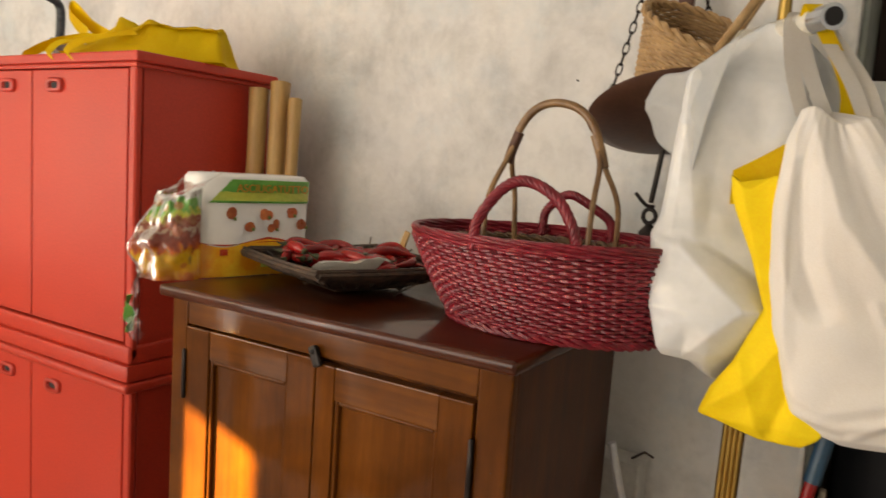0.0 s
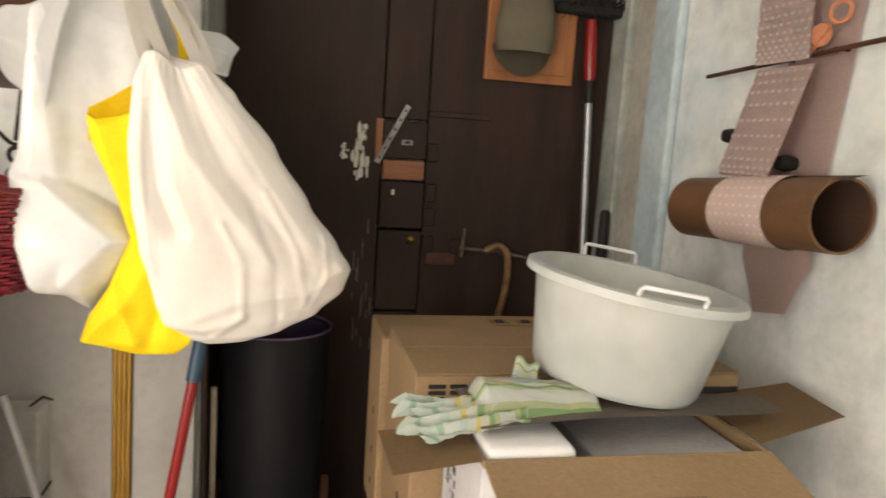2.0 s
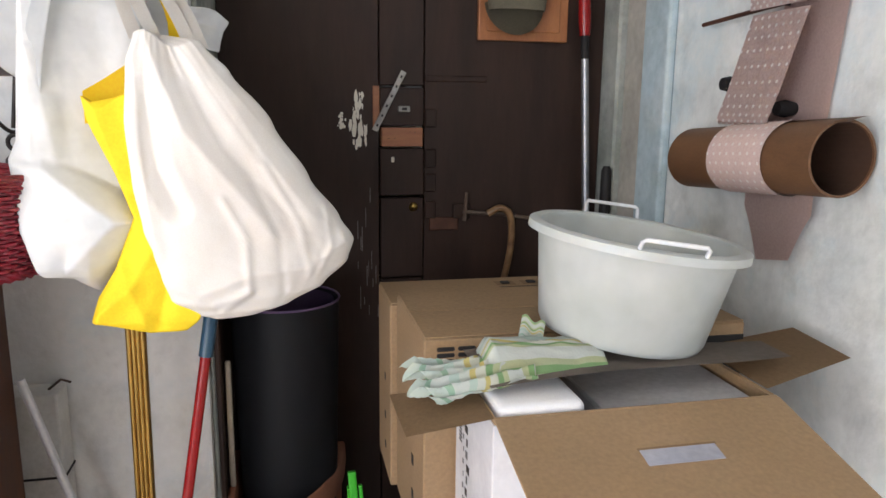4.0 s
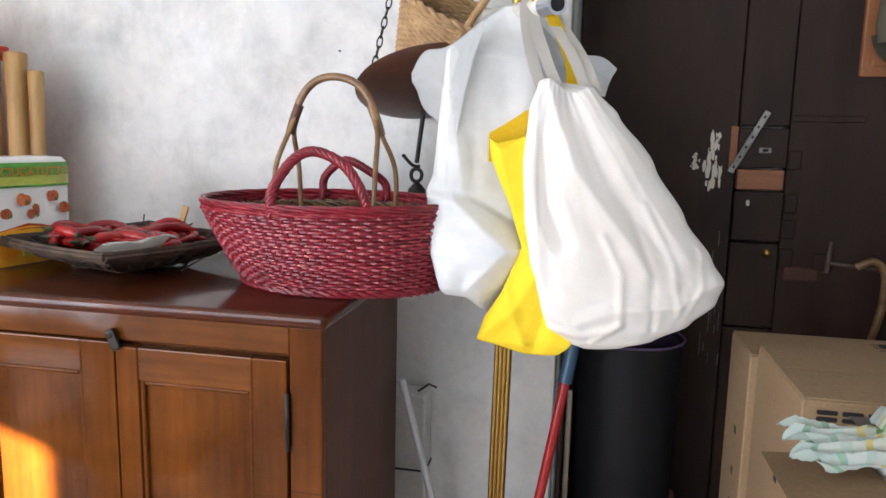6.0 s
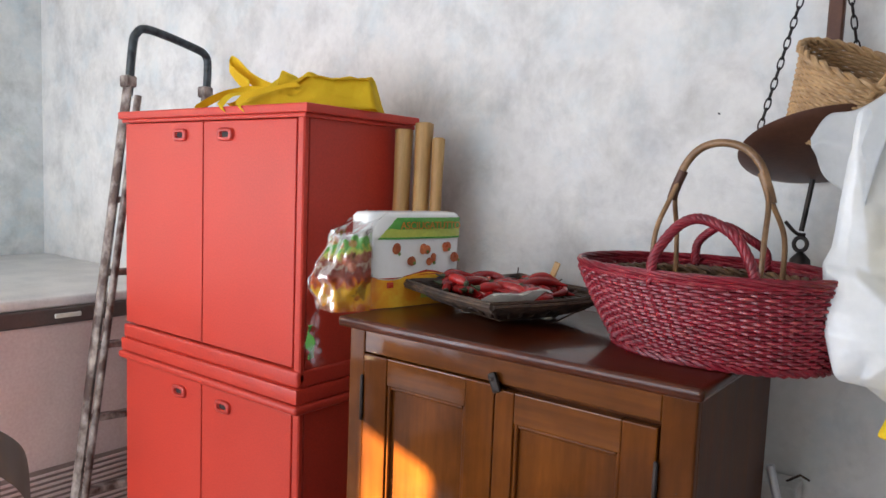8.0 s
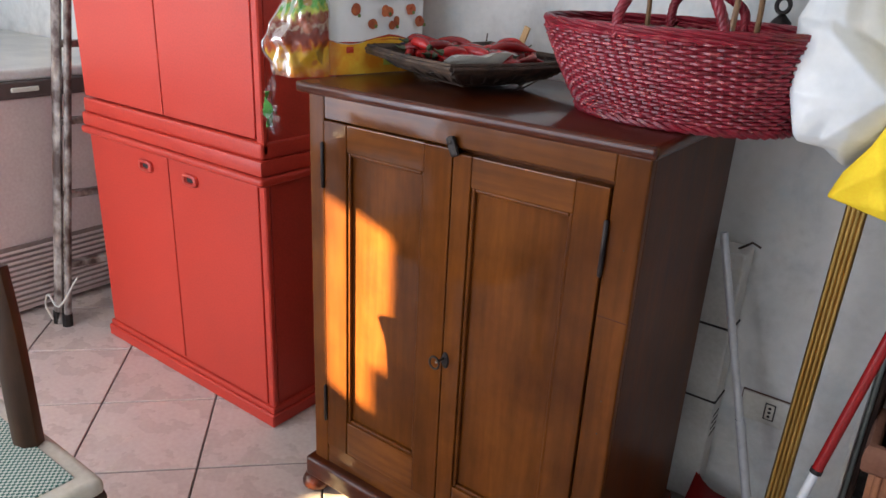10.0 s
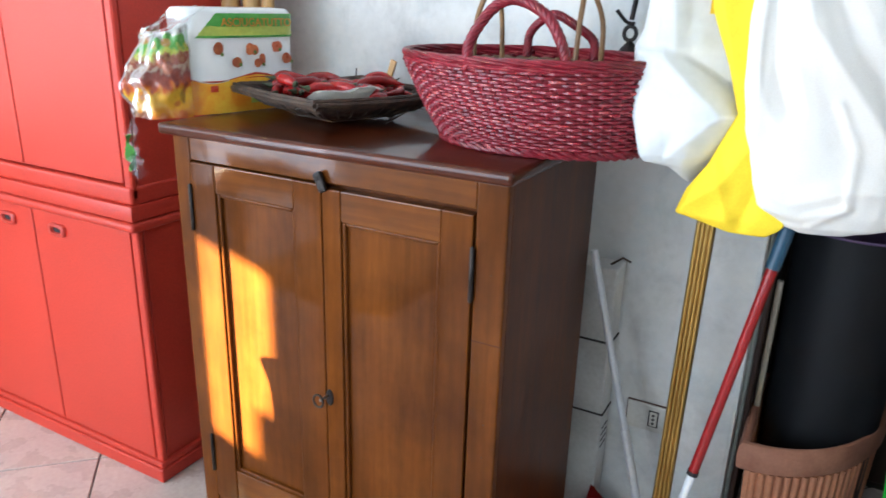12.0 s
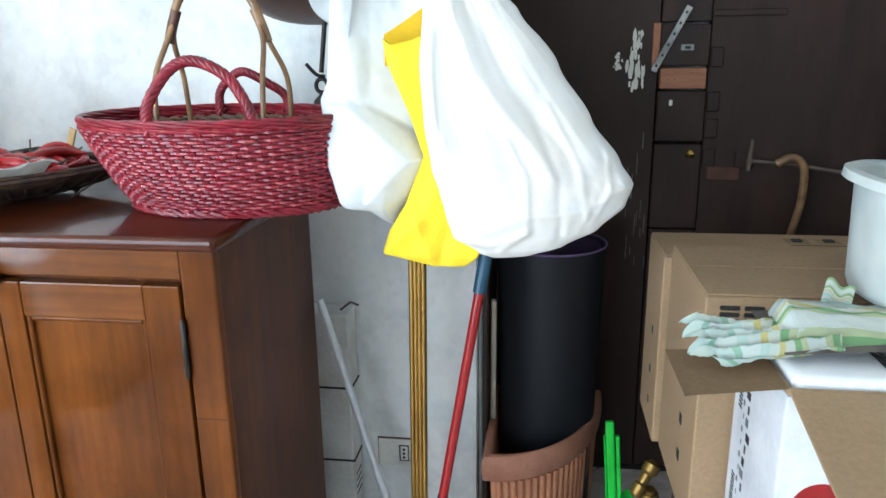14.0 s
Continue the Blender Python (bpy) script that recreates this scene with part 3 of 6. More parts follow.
def leaf(x0, x1, seams):
    xs = [x0, *seams, x1]
    for a, b in zip(xs, xs[1:]):
        part("plank", bx(a + 0.0005, b - 0.0005, DOOR_Y, DOOR_Y + 0.05, 0.02, 2.12, 0.0015), DOOR, door)


leaf(JAMB_X + 0.014, 0.854, ())
leaf(1.003, 1.612, ())
# the lock stile between the leaves, in separate pieces
for z0, z1, out in ((0.02, 0.87, 0), (0.876, 1.142, 0.008), (1.150, 1.302, 0.010), (1.375, 1.495, 0.006), (1.502, 2.12, 0.0)):
    part("lock_stile", bx(0.858, 1.0, DOOR_Y - out, DOOR_Y + 0.05, z0, z1, 0.003), DOOR, door)
lath = part("bare_lath", bx(0.862, 0.997, DOOR_Y - 0.008, DOOR_Y + 0.04, 1.308, 1.369, 0.003), LATH, door, "unpainted reddish wooden block")
for x in (0.885, 0.905, 0.955, 0.97):
    part("nail_hole", lathe([(0.0, -0.001), (0.003, 0), (0.0, 0.001)], n=6, m=Matrix.Translation((x, DOOR_Y - 0.0085, 1.335 + 0.02 * (x > 0.93)))), BLACK, lath)
part("bare_strip", bx(0.835, 0.857, DOOR_Y - 0.003, DOOR_Y + 0.01, 1.37, 1.50, 0.002), LATH, door, "bare reddish wood where a plate was")
# pierced metal strap, hung askew
m = pose(0.886, DOOR_Y - 0.016, 1.452, 0, 27, 0)
strap = part("strap", bx(-0.0095, 0.0095, -0.002, 0.002, -0.104, 0.104, 0.001, m=m), STEEL, door, "slanting grey pierced metal strap")
for k in range(6):
    part("hole", bx(-0.003, 0.003, -0.0028, 0.0, -0.085 + k * 0.034 - 0.004, -0.085 + k * 0.034 + 0.004, 0, m=m), BLACK, strap)
part("lock_plate", bx(0.915, 0.955, DOOR_Y - 0.010, DOOR_Y - 0.004, 1.418, 1.438, 0.003), STEEL, door)
part("keyhole", bx(0.928, 0.944, DOOR_Y - 0.0115, DOOR_Y - 0.0095, 1.424, 1.432, 0.001), BLACK, door)
part("keyhole", bx(0.893, 0.903, DOOR_Y - 0.0125, DOOR_Y - 0.009, 1.258, 1.276, 0.002), DOOR_MARK, door)
part("stud", lathe([(0, -0.012), (0.011, -0.008), (0.015, 0)], n=14, m=pose(0.966, DOOR_Y - 0.008, 1.112, -90)), BRASS, door, "tarnished brass stud", smooth=True)
for z in (1.40, 1.27, 1.19, 1.10):
    part("bolt_keeper", bx(1.004, 1.042, DOOR_Y - 0.009, DOOR_Y, z - 0.030, z + 0.030, 0.004), DOOR, door)
part("batten", bx(1.004, 1.21, DOOR_Y - 0.006, DOOR_Y, 1.515, 1.535, 0.003), DOOR, door)
part("bolt_rod", tube([(1.13, DOOR_Y - 0.03, 1.095), (1.26, DOOR_Y - 0.03, 1.085), (1.42, DOOR_Y - 0.03, 1.06)], 0.0065), OLD_ROD, door, smooth=True)
part("bent_handle", tube(curve_pts([(1.21, DOOR_Y - 0.05, 1.09), (1.25, DOOR_Y - 0.06, 1.11), (1.285, DOOR_Y - 0.06, 1.08), (1.29, DOOR_Y - 0.055, 0.98), (1.27, DOOR_Y - 0.05, 0.86)], 18), 0.012), CANE, door, "bent brown cane hung on the bolt", smooth=True)
part("rusty_plate", bx(1.02, 1.12, DOOR_Y - 0.007, DOOR_Y, 1.03, 1.075, 0.003), PAN, door)
part("rusty_plate", bx(1.10, 1.16, DOOR_Y - 0.010, DOOR_Y, 1.07, 1.12, 0.003), DOOR, door)
part("bolt_lever", tube([(1.135, DOOR_Y - 0.03, 1.065), (1.14, DOOR_Y - 0.034, 1.16)], [0.008, 0.005], 7), OLD_ROD, door, smooth=True)


def splash(cx, cz, w, h, n, seed):
    """A ragged patch of flaked plaster."""
    r, bm = random.Random(seed), bmesh.new()
    for _ in range(n):
        u, v = r.gauss(0, 0.35), r.uniform(-0.5, 0.5)
        s = r.uniform(0.15, 0.5)
        c = Vector((cx + u * w * (1 - abs(v)), DOOR_Y - 0.003, cz + v * h))
        k = r.randint(5, 8)
        ring = [c + Vector((math.cos(6.283 * i / k) * s * w * r.uniform(0.15, 0.5), 0, math.sin(6.283 * i / k) * s * h * r.uniform(0.15, 0.4))) for i in range(k)]
        a = [bm.verts.new(p + Vector((0, 0.0008 * r.random(), 0))) for p in ring]
        b = [bm.verts.new(p + Vector((0, 0.0025, 0))) for p in ring]
        bm.faces.new(a)
        for i in range(k):
            bm.faces.new((a[i], a[(i + 1) % k], b[(i + 1) % k], b[i]))
    return bm


patch = part("plaster_patch", splash(0.79, 1.39, 0.040, 0.165, 34, 3), DOOR_MARK, door, "flaked white plaster patch on the door")
part("plaster_fleck", splash(0.742, 1.385, 0.036, 0.065, 12, 5), DOOR_MARK, door)
for k in range(16):
    x, z = 0.80 + rnd.uniform(-0.02, 0.05), rnd.uniform(0.72, 1.15)
    part("scratch", bx(x, x + rnd.uniform(0.001, 0.0022), DOOR_Y - 0.0012, DOOR_Y + 0.001, z, z + rnd.uniform(0.02, 0.09), 0), STEEL, door)

# ---- wall details ----
socket = thing("wall_socket", (0.14, WALL_Y, 0.34), "white wall socket plate with one three-pin outlet", "socket")
# dark brown rim draws the gap and the shadow line round the plate
part("plate_shadow_rim", bx(0.0755, 0.2005, WALL_Y - 0.004, WALL_Y, 0.2975, 0.3835, 0.001), PAN, socket, "dark rim painted as the gap and shadow round the plate")
part("plate", bx(0.078, 0.198, WALL_Y - 0.009, WALL_Y, 0.30, 0.38, 0.003, 2), SOCKET, socket)
part("outlet_rim", bx(0.1375, 0.1645, WALL_Y - 0.0105, WALL_Y - 0.008, 0.3155, 0.3645, 0.001), BLACK, socket)
part("outlet", bx(0.140, 0.162, WALL_Y - 0.012, WALL_Y - 0.008, 0.318, 0.362, 0.002), WHITE_TUBE, socket)
for z in (0.328, 0.34, 0.352):
    part("pin_hole", lathe([(0.0, -0.001), (0.0042, 0), (0, 0.001)], n=8, m=pose(0.151, WALL_Y - 0.0125, z, 90)), BLACK, socket)
lone("wall_nail", tube([(-0.237, WALL_Y + 0.01, 1.66), (-0.237, WALL_Y - 0.009, 1.662)], 0.002), IRON, "small rusty nail in the plaster", "nail")

heater = thing("wall_heater", (0.0, 0.65, 0), "slim white panel with black bands standing by the wall", "panel")
part("body", bx(-0.14, 0.028, 0.625, WALL_Y - 0.004, 0.03, 0.775, 0.006, 2), HEATER, heater)
for z in (0.35, 0.565):
    part("strap", bx(-0.142, 0.031, 0.623, WALL_Y - 0.004, z, z + 0.006, 0.001), BLACK, heater)
for k in range(4):
    part("slot", bx(0.0275, 0.0292, 0.64, 0.69, 0.24 + k * 0.02, 0.244 + k * 0.02, 0), BLACK, heater)
part("twig", tube([(0.0, 0.66, 0.775), (0.03, 0.655, 0.80), (0.05, 0.66, 0.79)], 0.003), TRAY, heater)

# ---- wooden sideboard ----
side = thing("sideboard", (-0.43, 0.25, 0), "varnished reddish-brown wooden sideboard with two panelled doors", "cabinet")
Y0 = 0.02
part("top", bx(-0.868, -0.009, -0.004, 0.545, 1.113, 1.138, 0.009, 3), CAB_DARK, side, "dark glossy wooden top", smooth=True)
part("carcass", bx(-0.838, -0.032, Y0 + 0.022, 0.525, 0.10, 1.113, 0), CAB_SIDE, side)
part("side_panel", bx(-0.032, -0.024, Y0 + 0.022, 0.525, 0.10, 1.113, 0.002), CAB_SIDE, side, "dark brown side board")
part("side_panel", bx(-0.846, -0.838, Y0 + 0.022, 0.525, 0.10, 1.113, 0.002), CAB_SIDE, side)
part("post", bx(-0.848, -0.800, Y0, Y0 + 0.022, 0.10, 1.113, 0.004, 2), CAB, side)
part("post", bx(-0.086, -0.023, Y0, Y0 + 0.022, 0.10, 1.113, 0.006, 3), CAB, side)
part("rail", bx(-0.800, -0.086, Y0 + 0.002, Y0 + 0.022, 1.058, 1.113, 0.002), CAB_RAIL, side)
part("rail", bx(-0.800, -0.086, Y0 + 0.002, Y0 + 0.022, 0.10, 0.165, 0.002), CAB_RAIL, side)


def cab_door(x0, x1, z0, z1, px0, px1, pz0, pz1, hinge_x, hinge_zs):
    d = part("door", bx(x0, px0, Y0 - 0.004, Y0 + 0.020, z0, z1, 0.003, 2), CAB, side)
    part("stile", bx(px1, x1, Y0 - 0.004, Y0 + 0.020, z0, z1, 0.003, 2), CAB, d)
    part("door_rail", bx(px0 + 0.0005, px1 - 0.0005, Y0 - 0.003, Y0 + 0.020, pz1, z1, 0.003, 2), CAB_RAIL, d)
    part("door_rail", bx(px0 + 0.0005, px1 - 0.0005, Y0 - 0.003, Y0 + 0.020, z0, pz0, 0.003, 2), CAB_RAIL, d)
    part("panel", bx(px0 - 0.003, px1 + 0.003, Y0 + 0.010, Y0 + 0.018, pz0 - 0.003, pz1 + 0.003, 0.001), CAB, d)
    for a, b, c, e in ((px0, px0 + 0.009, pz0, pz1), (px1 - 0.009, px1, pz0, pz1), (px0 + 0.0092, px1 - 0.0092, pz1 - 0.009, pz1), (px0 + 0.0092, px1 - 0.0092, pz0, pz0 + 0.009)):
        part("panel_moulding", bx(a, b, Y0 + 0.0005, Y0 + 0.0125, c, e, 0.0042, 3), CAB, d, smooth=True)
    for z in hinge_zs:
        part("hinge", tube([(hinge_x, Y0 - 0.007, z - 0.055), (hinge_x, Y0 - 0.007, z - 0.052), (hinge_x, Y0 - 0.007, z + 0.052), (hinge_x, Y0 - 0.007, z + 0.055)], [0.002, 0.0046, 0.0046, 0.002]), IRON, d, "iron barrel hinge", smooth=True)
    return d


cab_door(-0.797, -0.432, 0.168, 1.055, -0.726, -0.503, 0.268, 0.992, -0.799, (0.95, 0.30))
dr = cab_door(-0.429, -0.089, 0.168, 1.048, -0.384, -0.155, 0.245, 0.984, -0.087, (0.935, 0.30))
part("repair_joint", bx(-0.084, -0.025, Y0 - 0.0004, Y0 + 0.002, 0.800, 0.8022, 0), CAB_DARK, side)
part("latch", bx(-0.010, 0.010, -0.012, 0.0, -0.024, 0.018, 0.006, 2, m=pose(-0.430, Y0 - 0.002, 1.064, 0, -24, 0)), IRON, side, "worn metal turn latch")
part("latch_screw", lathe([(0, -0.002), (0.005, 0), (0, 0.002)], n=8, m=pose(-0.432, Y0 - 0.0165, 1.07, 90)), IRON, side)
key = part("key_plate", lathe([(0, -0.004), (0.011, -0.003), (0.013, 0)], n=14, m=pose(-0.421, Y0 - 0.004, 0.575, -90), squash=(0.8, 1.6)), IRON, dr)
part("key", tube([(-0.424, Y0 - 0.005, 0.580), (-0.424, Y0 - 0.035, 0.582)], 0.003), STEEL, dr, smooth=True)
part("key_bow", tube([(-0.428 + 0.013 * math.cos(a), Y0 - 0.036, 0.580 + 0.015 * math.sin(a)) for a in [k * 0.5236 for k in range(12)]], 0.0025, closed=True), IRON, dr, smooth=True)
part("plinth", bx(-0.866, -0.007, -0.004, 0.53, 0.045, 0.108, 0.012, 3), CAB_DARK, side, smooth=True)
for x, y in ((-0.845, 0.022), (-0.03, 0.022), (-0.845, 0.48), (-0.03, 0.48)):
    part("bun_foot", lathe([(0.0, 0), (0.028, 0.002), (0.040, 0.014), (0.042, 0.026), (0.034, 0.042), (0.02, 0.05)], (x, y, 0), 18), CAB_DARK, side, smooth=True)
for k in range(9):
    x, z = rnd.uniform(-0.8, -0.05), rnd.uniform(0.2, 1.1)
    part("dent", lathe([(0, -0.001), (rnd.uniform(0.001, 0.002), 0), (0, 0.001)], n=6, m=pose(-0.05 if k % 2 else -0.82, Y0 - 0.0004, z, 90)), IRON, side)

# ---- red two-part cupboard ----
RX0, RX1, RY0, RY1 = -2.085, -1.155, 0.13, 0.585
G = "stacked red cupboard units"


def oval_ring(x, y, z, w, t, n=28):
    return [Vector((x + w * math.copysign(abs(math.cos(a)) ** 0.55, math.cos(a)), y, z + t * math.copysign(abs(math.sin(a)) ** 0.6, math.sin(a)))) for a in [2 * math.pi * k / n for k in range(n)]]


def red_handle(parent, x, y, z):
    rings = [oval_ring(x, y, z, 0.036, 0.020), oval_ring(x, y - 0.007, z, 0.036, 0.020), oval_ring(x, y - 0.011, z, 0.032, 0.016), oval_ring(x, y - 0.010, z, 0.023, 0.010), oval_ring(x, y - 0.002, z, 0.020, 0.008)]
    h = part("handle", loft(rings, cap=(False, True)), RED_DARK, parent, "moulded red oval pull", smooth=60)
    part("finger_hole", loft([oval_ring(x - 0.002, y - 0.004, z, 0.015, 0.0075), oval_ring(x - 0.002, y - 0.003, z, 0.016, 0.008)]), BLACK, h)


def red_unit(z0, z1, dz0, dz1, hz, label, upper):
    u = thing("red_cupboard", ((RX0 + RX1) / 2, 0.35, z0), label, "cupboard", G)
    part("carcass", bx(RX0 + 0.01, RX1 - 0.006, RY0 + 0.030, RY1, z0 + 0.001, z1 - 0.02, 0.002), RED, u)
    mid = (RX0 + RX1) / 2 + 0.003
    for a, b, hx in ((RX0 + 0.012, mid - 0.003, mid - 0.120), (mid + 0.003, RX1 - 0.03, mid + 0.118)):
        d = part("door", bx(a, b, RY0 + 0.002, RY0 + 0.02, dz0, dz1, 0.003, 2), RED, u)
        red_handle(d, hx, RY0 + 0.002, hz)
    part("edge_strip", bx(RX1 - 0.028, RX1, RY0 + 0.004, RY0 + 0.024, z0 + 0.06, z1 - 0.02, 0.004), RED, u)
    return u


low = red_unit(0, 0.822, 0.068, 0.79, 0.742, "red painted lower cupboard unit with two doors", False)
part("base", bx(RX0 - 0.008, RX1 + 0.012, RY0 - 0.012, RY1, 0, 0.045, 0.004), RED, low)
part("base_moulding", bx(RX0 - 0.002, RX1 + 0.006, RY0 - 0.005, RY1, 0.045, 0.066, 0.006, 2), RED, low)
part("top_moulding", bx(RX0 - 0.012, RX1 + 0.012, RY0 - 0.018, RY1, 0.795, 0.821, 0.012, 3), RED, low, smooth=True)
up = red_unit(0.822, 1.655, 0.925, 1.619, 1.578, "red painted upper cupboard unit with two doors", True)
part("base_moulding", bx(RX0 - 0.006, RX1 + 0.004, RY0 - 0.010, RY1, 0.823, 0.868, 0.008, 2), RED, up, smooth=True)
part("base_moulding", bx(RX0 - 0.001, RX1, RY0 - 0.002, RY1, 0.868, 0.918, 0.010, 3), RED, up, smooth=True)
part("top", bx(RX0 - 0.012, RX1 + 0.030, RY0 - 0.016, RY1, 1.634, 1.659, 0.006, 2), RED, up)
part("top_moulding", bx(RX0 - 0.004, RX1 + 0.012, RY0 - 0.004, RY1, 1.622, 1.634, 0.004, 2), RED, up)

# ---- bamboo canes leaning between cupboard and wall ----
for x, y, z, r, tone in ((-1.115, 0.50, 1.615, 0.026, 0), (-1.052, 0.52, 1.635, 0.026, 0), (-1.085, 0.56, 1.57, 0.013, 0), (-1.003, 0.53, 1.59, 0.018, 0)):
    cane = thing("bamboo_cane", (x, y - 0.1, 0), "split yellowish bamboo cane leaning on the wall", "cane", "bamboo canes behind the sideboard")
    part("pole", tube([Vector((x, y - 0.04, 0)).lerp(Vector((x, y, z)), k / 12) for k in range(13)], [r * (1.0 if k % 4 else 1.1) for k in range(13)], 9), BAMBOO, cane, smooth=True)
    part("cut_end", tube([(x, y, z), (x, y, z + 0.003)], r * 0.8, 9), BAMBOO, cane)

# ---- chest freezer ----
fz = thing("chest_freezer", (-3.2, 0.1, 0), "off-white chest freezer with dark lid band and vent grill", "freezer")
FX = -2.48
part("body", bx(-3.98, FX, -0.75, 0.69, 0.02, 0.86, 0.01, 2), FREEZE, fz)
part("band", bx(-3.985, FX + 0.012, -0.755, 0.695, 0.86, 0.925, 0.006), FREEZE_BAND, fz)
part("lid", bx(-3.985, FX + 0.006, -0.755, 0.695, 0.925, 0.965, 0.014, 3), FREEZE_TOP, fz, smooth=True)
part("handle", bx(FX + 0.012, FX + 0.022, 0.06, 0.16, 0.885, 0.903, 0.003), WHITE_TUBE, fz)
gr = part("grill", bx(FX, FX + 0.006, -0.6, 0.66, 0.04, 0.30, 0.002), GRILL, fz)
for k in range(11):
    part("slat", bx(FX + 0.004, FX + 0.011, -0.58, 0.64, 0.052 + k * 0.022, 0.062 + k * 0.022, 0.001), FREEZE, gr)

# ---- folded stepladder ----
lad = thing("stepladder", (-2.3, 0.3, 0), "paint-spattered folded metal stepladder leaning on the wall", "ladder")
A0, A1, B0, B1 = Vector((-2.325, 0.035, 0.0)), Vector((-2.335, 0.285, 1.795)), Vector((-2.24, 0.40, 0.0)), Vector((-2.30, 0.60, 1.79))
part("rail", tube([A0, A1], 0.016, 8, flat=1.4), LADDER, lad, smooth=True)
part("rail", tube([A0 + Vector((0.05, 0.01, 0)), A1 + Vector((0.035, 0.02, -0.05))], 0.014, 8), LADDER, lad, smooth=True)
part("rail", tube([B0, B1], 0.016, 8), LADDER, lad, smooth=True)
part("top_loop", tube(curve_pts([A1 - Vector((0, 0, 0.05)), A1 + Vector((0.01, 0.01, 0.12)), A1 + Vector((0.012, 0.025, 0.185)), A1 + Vector((0.02, 0.075, 0.208)), B1 + Vector((0, -0.06, 0.175)), B1 + Vector((0, 0.0, 0.15)), B1 + Vector((0, 0.01, 0.09)), B1 - Vector((0, 0, 0.05))], 40), 0.0165, 10), LADDER_DARK, lad, "dark tube hand loop", smooth=True)
for p in (A1, B1):
    part("joint", bx(p.x - 0.024, p.x + 0.024, p.y - 0.024, p.y + 0.024, p.z - 0.02, p.z + 0.025, 0.006), LADDER, lad)
for k in range(6):
    a, b = A0.lerp(A1, 0.13 + k * 0.155), B0.lerp(B1, 0.13 + k * 0.155)
    part("step", bx(-0.02, 0.02, 0, (b - a).length, -0.012, 0.012, 0.003, m=look(a, b) @ pose(0, 0, 0, -90, 0, 0)), LADDER, lad)
for p in (A0, A0 + Vector((0.05, 0.01, 0))):
    part("rubber_foot", tube([p, p + Vector((0, 0.004, 0.05))], 0.02, 8), IRON, lad)
part("cord", tube(curve_pts([A0 + Vector((0, -0.02, 0.02)), A0 + Vector((-0.02, -0.03, 0.08)), A0 + Vector((0.02, -0.03, 0.14)), A0 + Vector((0.07, -0.02, 0.10)), A0 + Vector((0.08, 0.06, 0.2))], 20), 0.004, 6), WHITE_TUBE, lad, smooth=True)

# ---- chair at the edge of the room ----
ch = thing("dining_chair", (-0.95, -0.85, 0), "dark brown wooden chair with a checked seat pad", "chair")
part("post", tube(curve_pts([(-0.935, -0.665, 0.0), (-0.93, -0.66, 0.45), (-0.945, -0.655, 0.72), (-0.975, -0.65, 0.845)], 14), 0.027, 8, flat=1.4), SEAT_WOOD, ch, smooth=True)
part("post", tube(curve_pts([(-1.30, -0.60, 0.0), (-1.30, -0.60, 0.45), (-1.31, -0.60, 0.75), (-1.33, -0.59, 0.85)], 14), 0.027, 8, flat=1.4), SEAT_WOOD, ch, smooth=True)
part("backrest", sheet(lambda u, v: Vector((-0.955 - u * 0.37, -0.655 + u * 0.055 + 0.03 * math.sin(u * 3.14), 0.764 + v * 0.10 + 0.050 * math.sin(min(1, u * 2.2) * 1.57))), 14, 5, 0.02), SEAT_WOOD, ch, smooth=True)
part("leg", tube([(-0.76, -1.08, 0), (-0.77, -1.07, 0.45)], 0.018, 8), SEAT_WOOD, ch)
part("leg", tube([(-1.30, -1.05, 0), (-1.29, -1.04, 0.45)], 0.018, 8), SEAT_WOOD, ch)
part("seat", bx(-1.33, -0.72, -1.10, -0.62, 0.43, 0.46, 0.01, 2), SEAT_WOOD, ch)
pad = part("seat_pad", bx(-1.32, -0.715, -1.09, -0.625, 0.46, 0.495, 0.015, 3), CUSHION, ch, smooth=True)
part("check_cloth", bx(-1.30, -0.755, -1.07, -0.66, 0.4945, 0.4975, 0.001), CHECK, pad, "green and white checked cloth")


def ridge(p):
    """Sharp creases out of soft noise."""
    return 1 - 2 * abs(noise.noise(p))


def facet(x, z, size, seed=0.0):
    """Flat crumpled facets that meet in crisp creases, -1 to 1."""
    w = 0.35 * size
    x, z = x + w * noise.noise(Vector((x / size, z / size, seed))), z + w * noise.noise(Vector((x / size, z / size, seed + 9)))
    a, b = x / size + 0.366 * (x + z) / size, z / size + 0.366 * (x + z) / size
    i, j = math.floor(a), math.floor(b)
    fa, fb = a - i, b - j
    def high(p, q):
        s = math.sin(p * 127.1 + q * 311.7 + seed * 74.7) * 43758.5453
        return 2 * (s - math.floor(s)) - 1
    if fa > fb:
        return high(i, j) * (1 - fa) + high(i + 1, j) * (fa - fb) + high(i + 1, j + 1) * fb
    return high(i, j) * (1 - fb) + high(i, j + 1) * (fb - fa) + high(i + 1, j + 1) * fa


def crease(x, z, line, w, d, sharp=1.4):
    """Height of a ridge (d > 0) or valley along a line of (x, z) points."""
    best = 9
    for (x0, z0), (x1, z1) in zip(line, line[1:]):
        dx, dz = x1 - x0, z1 - z0
        t = min(1, max(0, ((x - x0) * dx + (z - z0) * dz) / (dx * dx + dz * dz)))
        best = min(best, math.hypot(x - x0 - dx * t, z - z0 - dz * t))
    return d * max(0, 1 - best / w) ** sharp


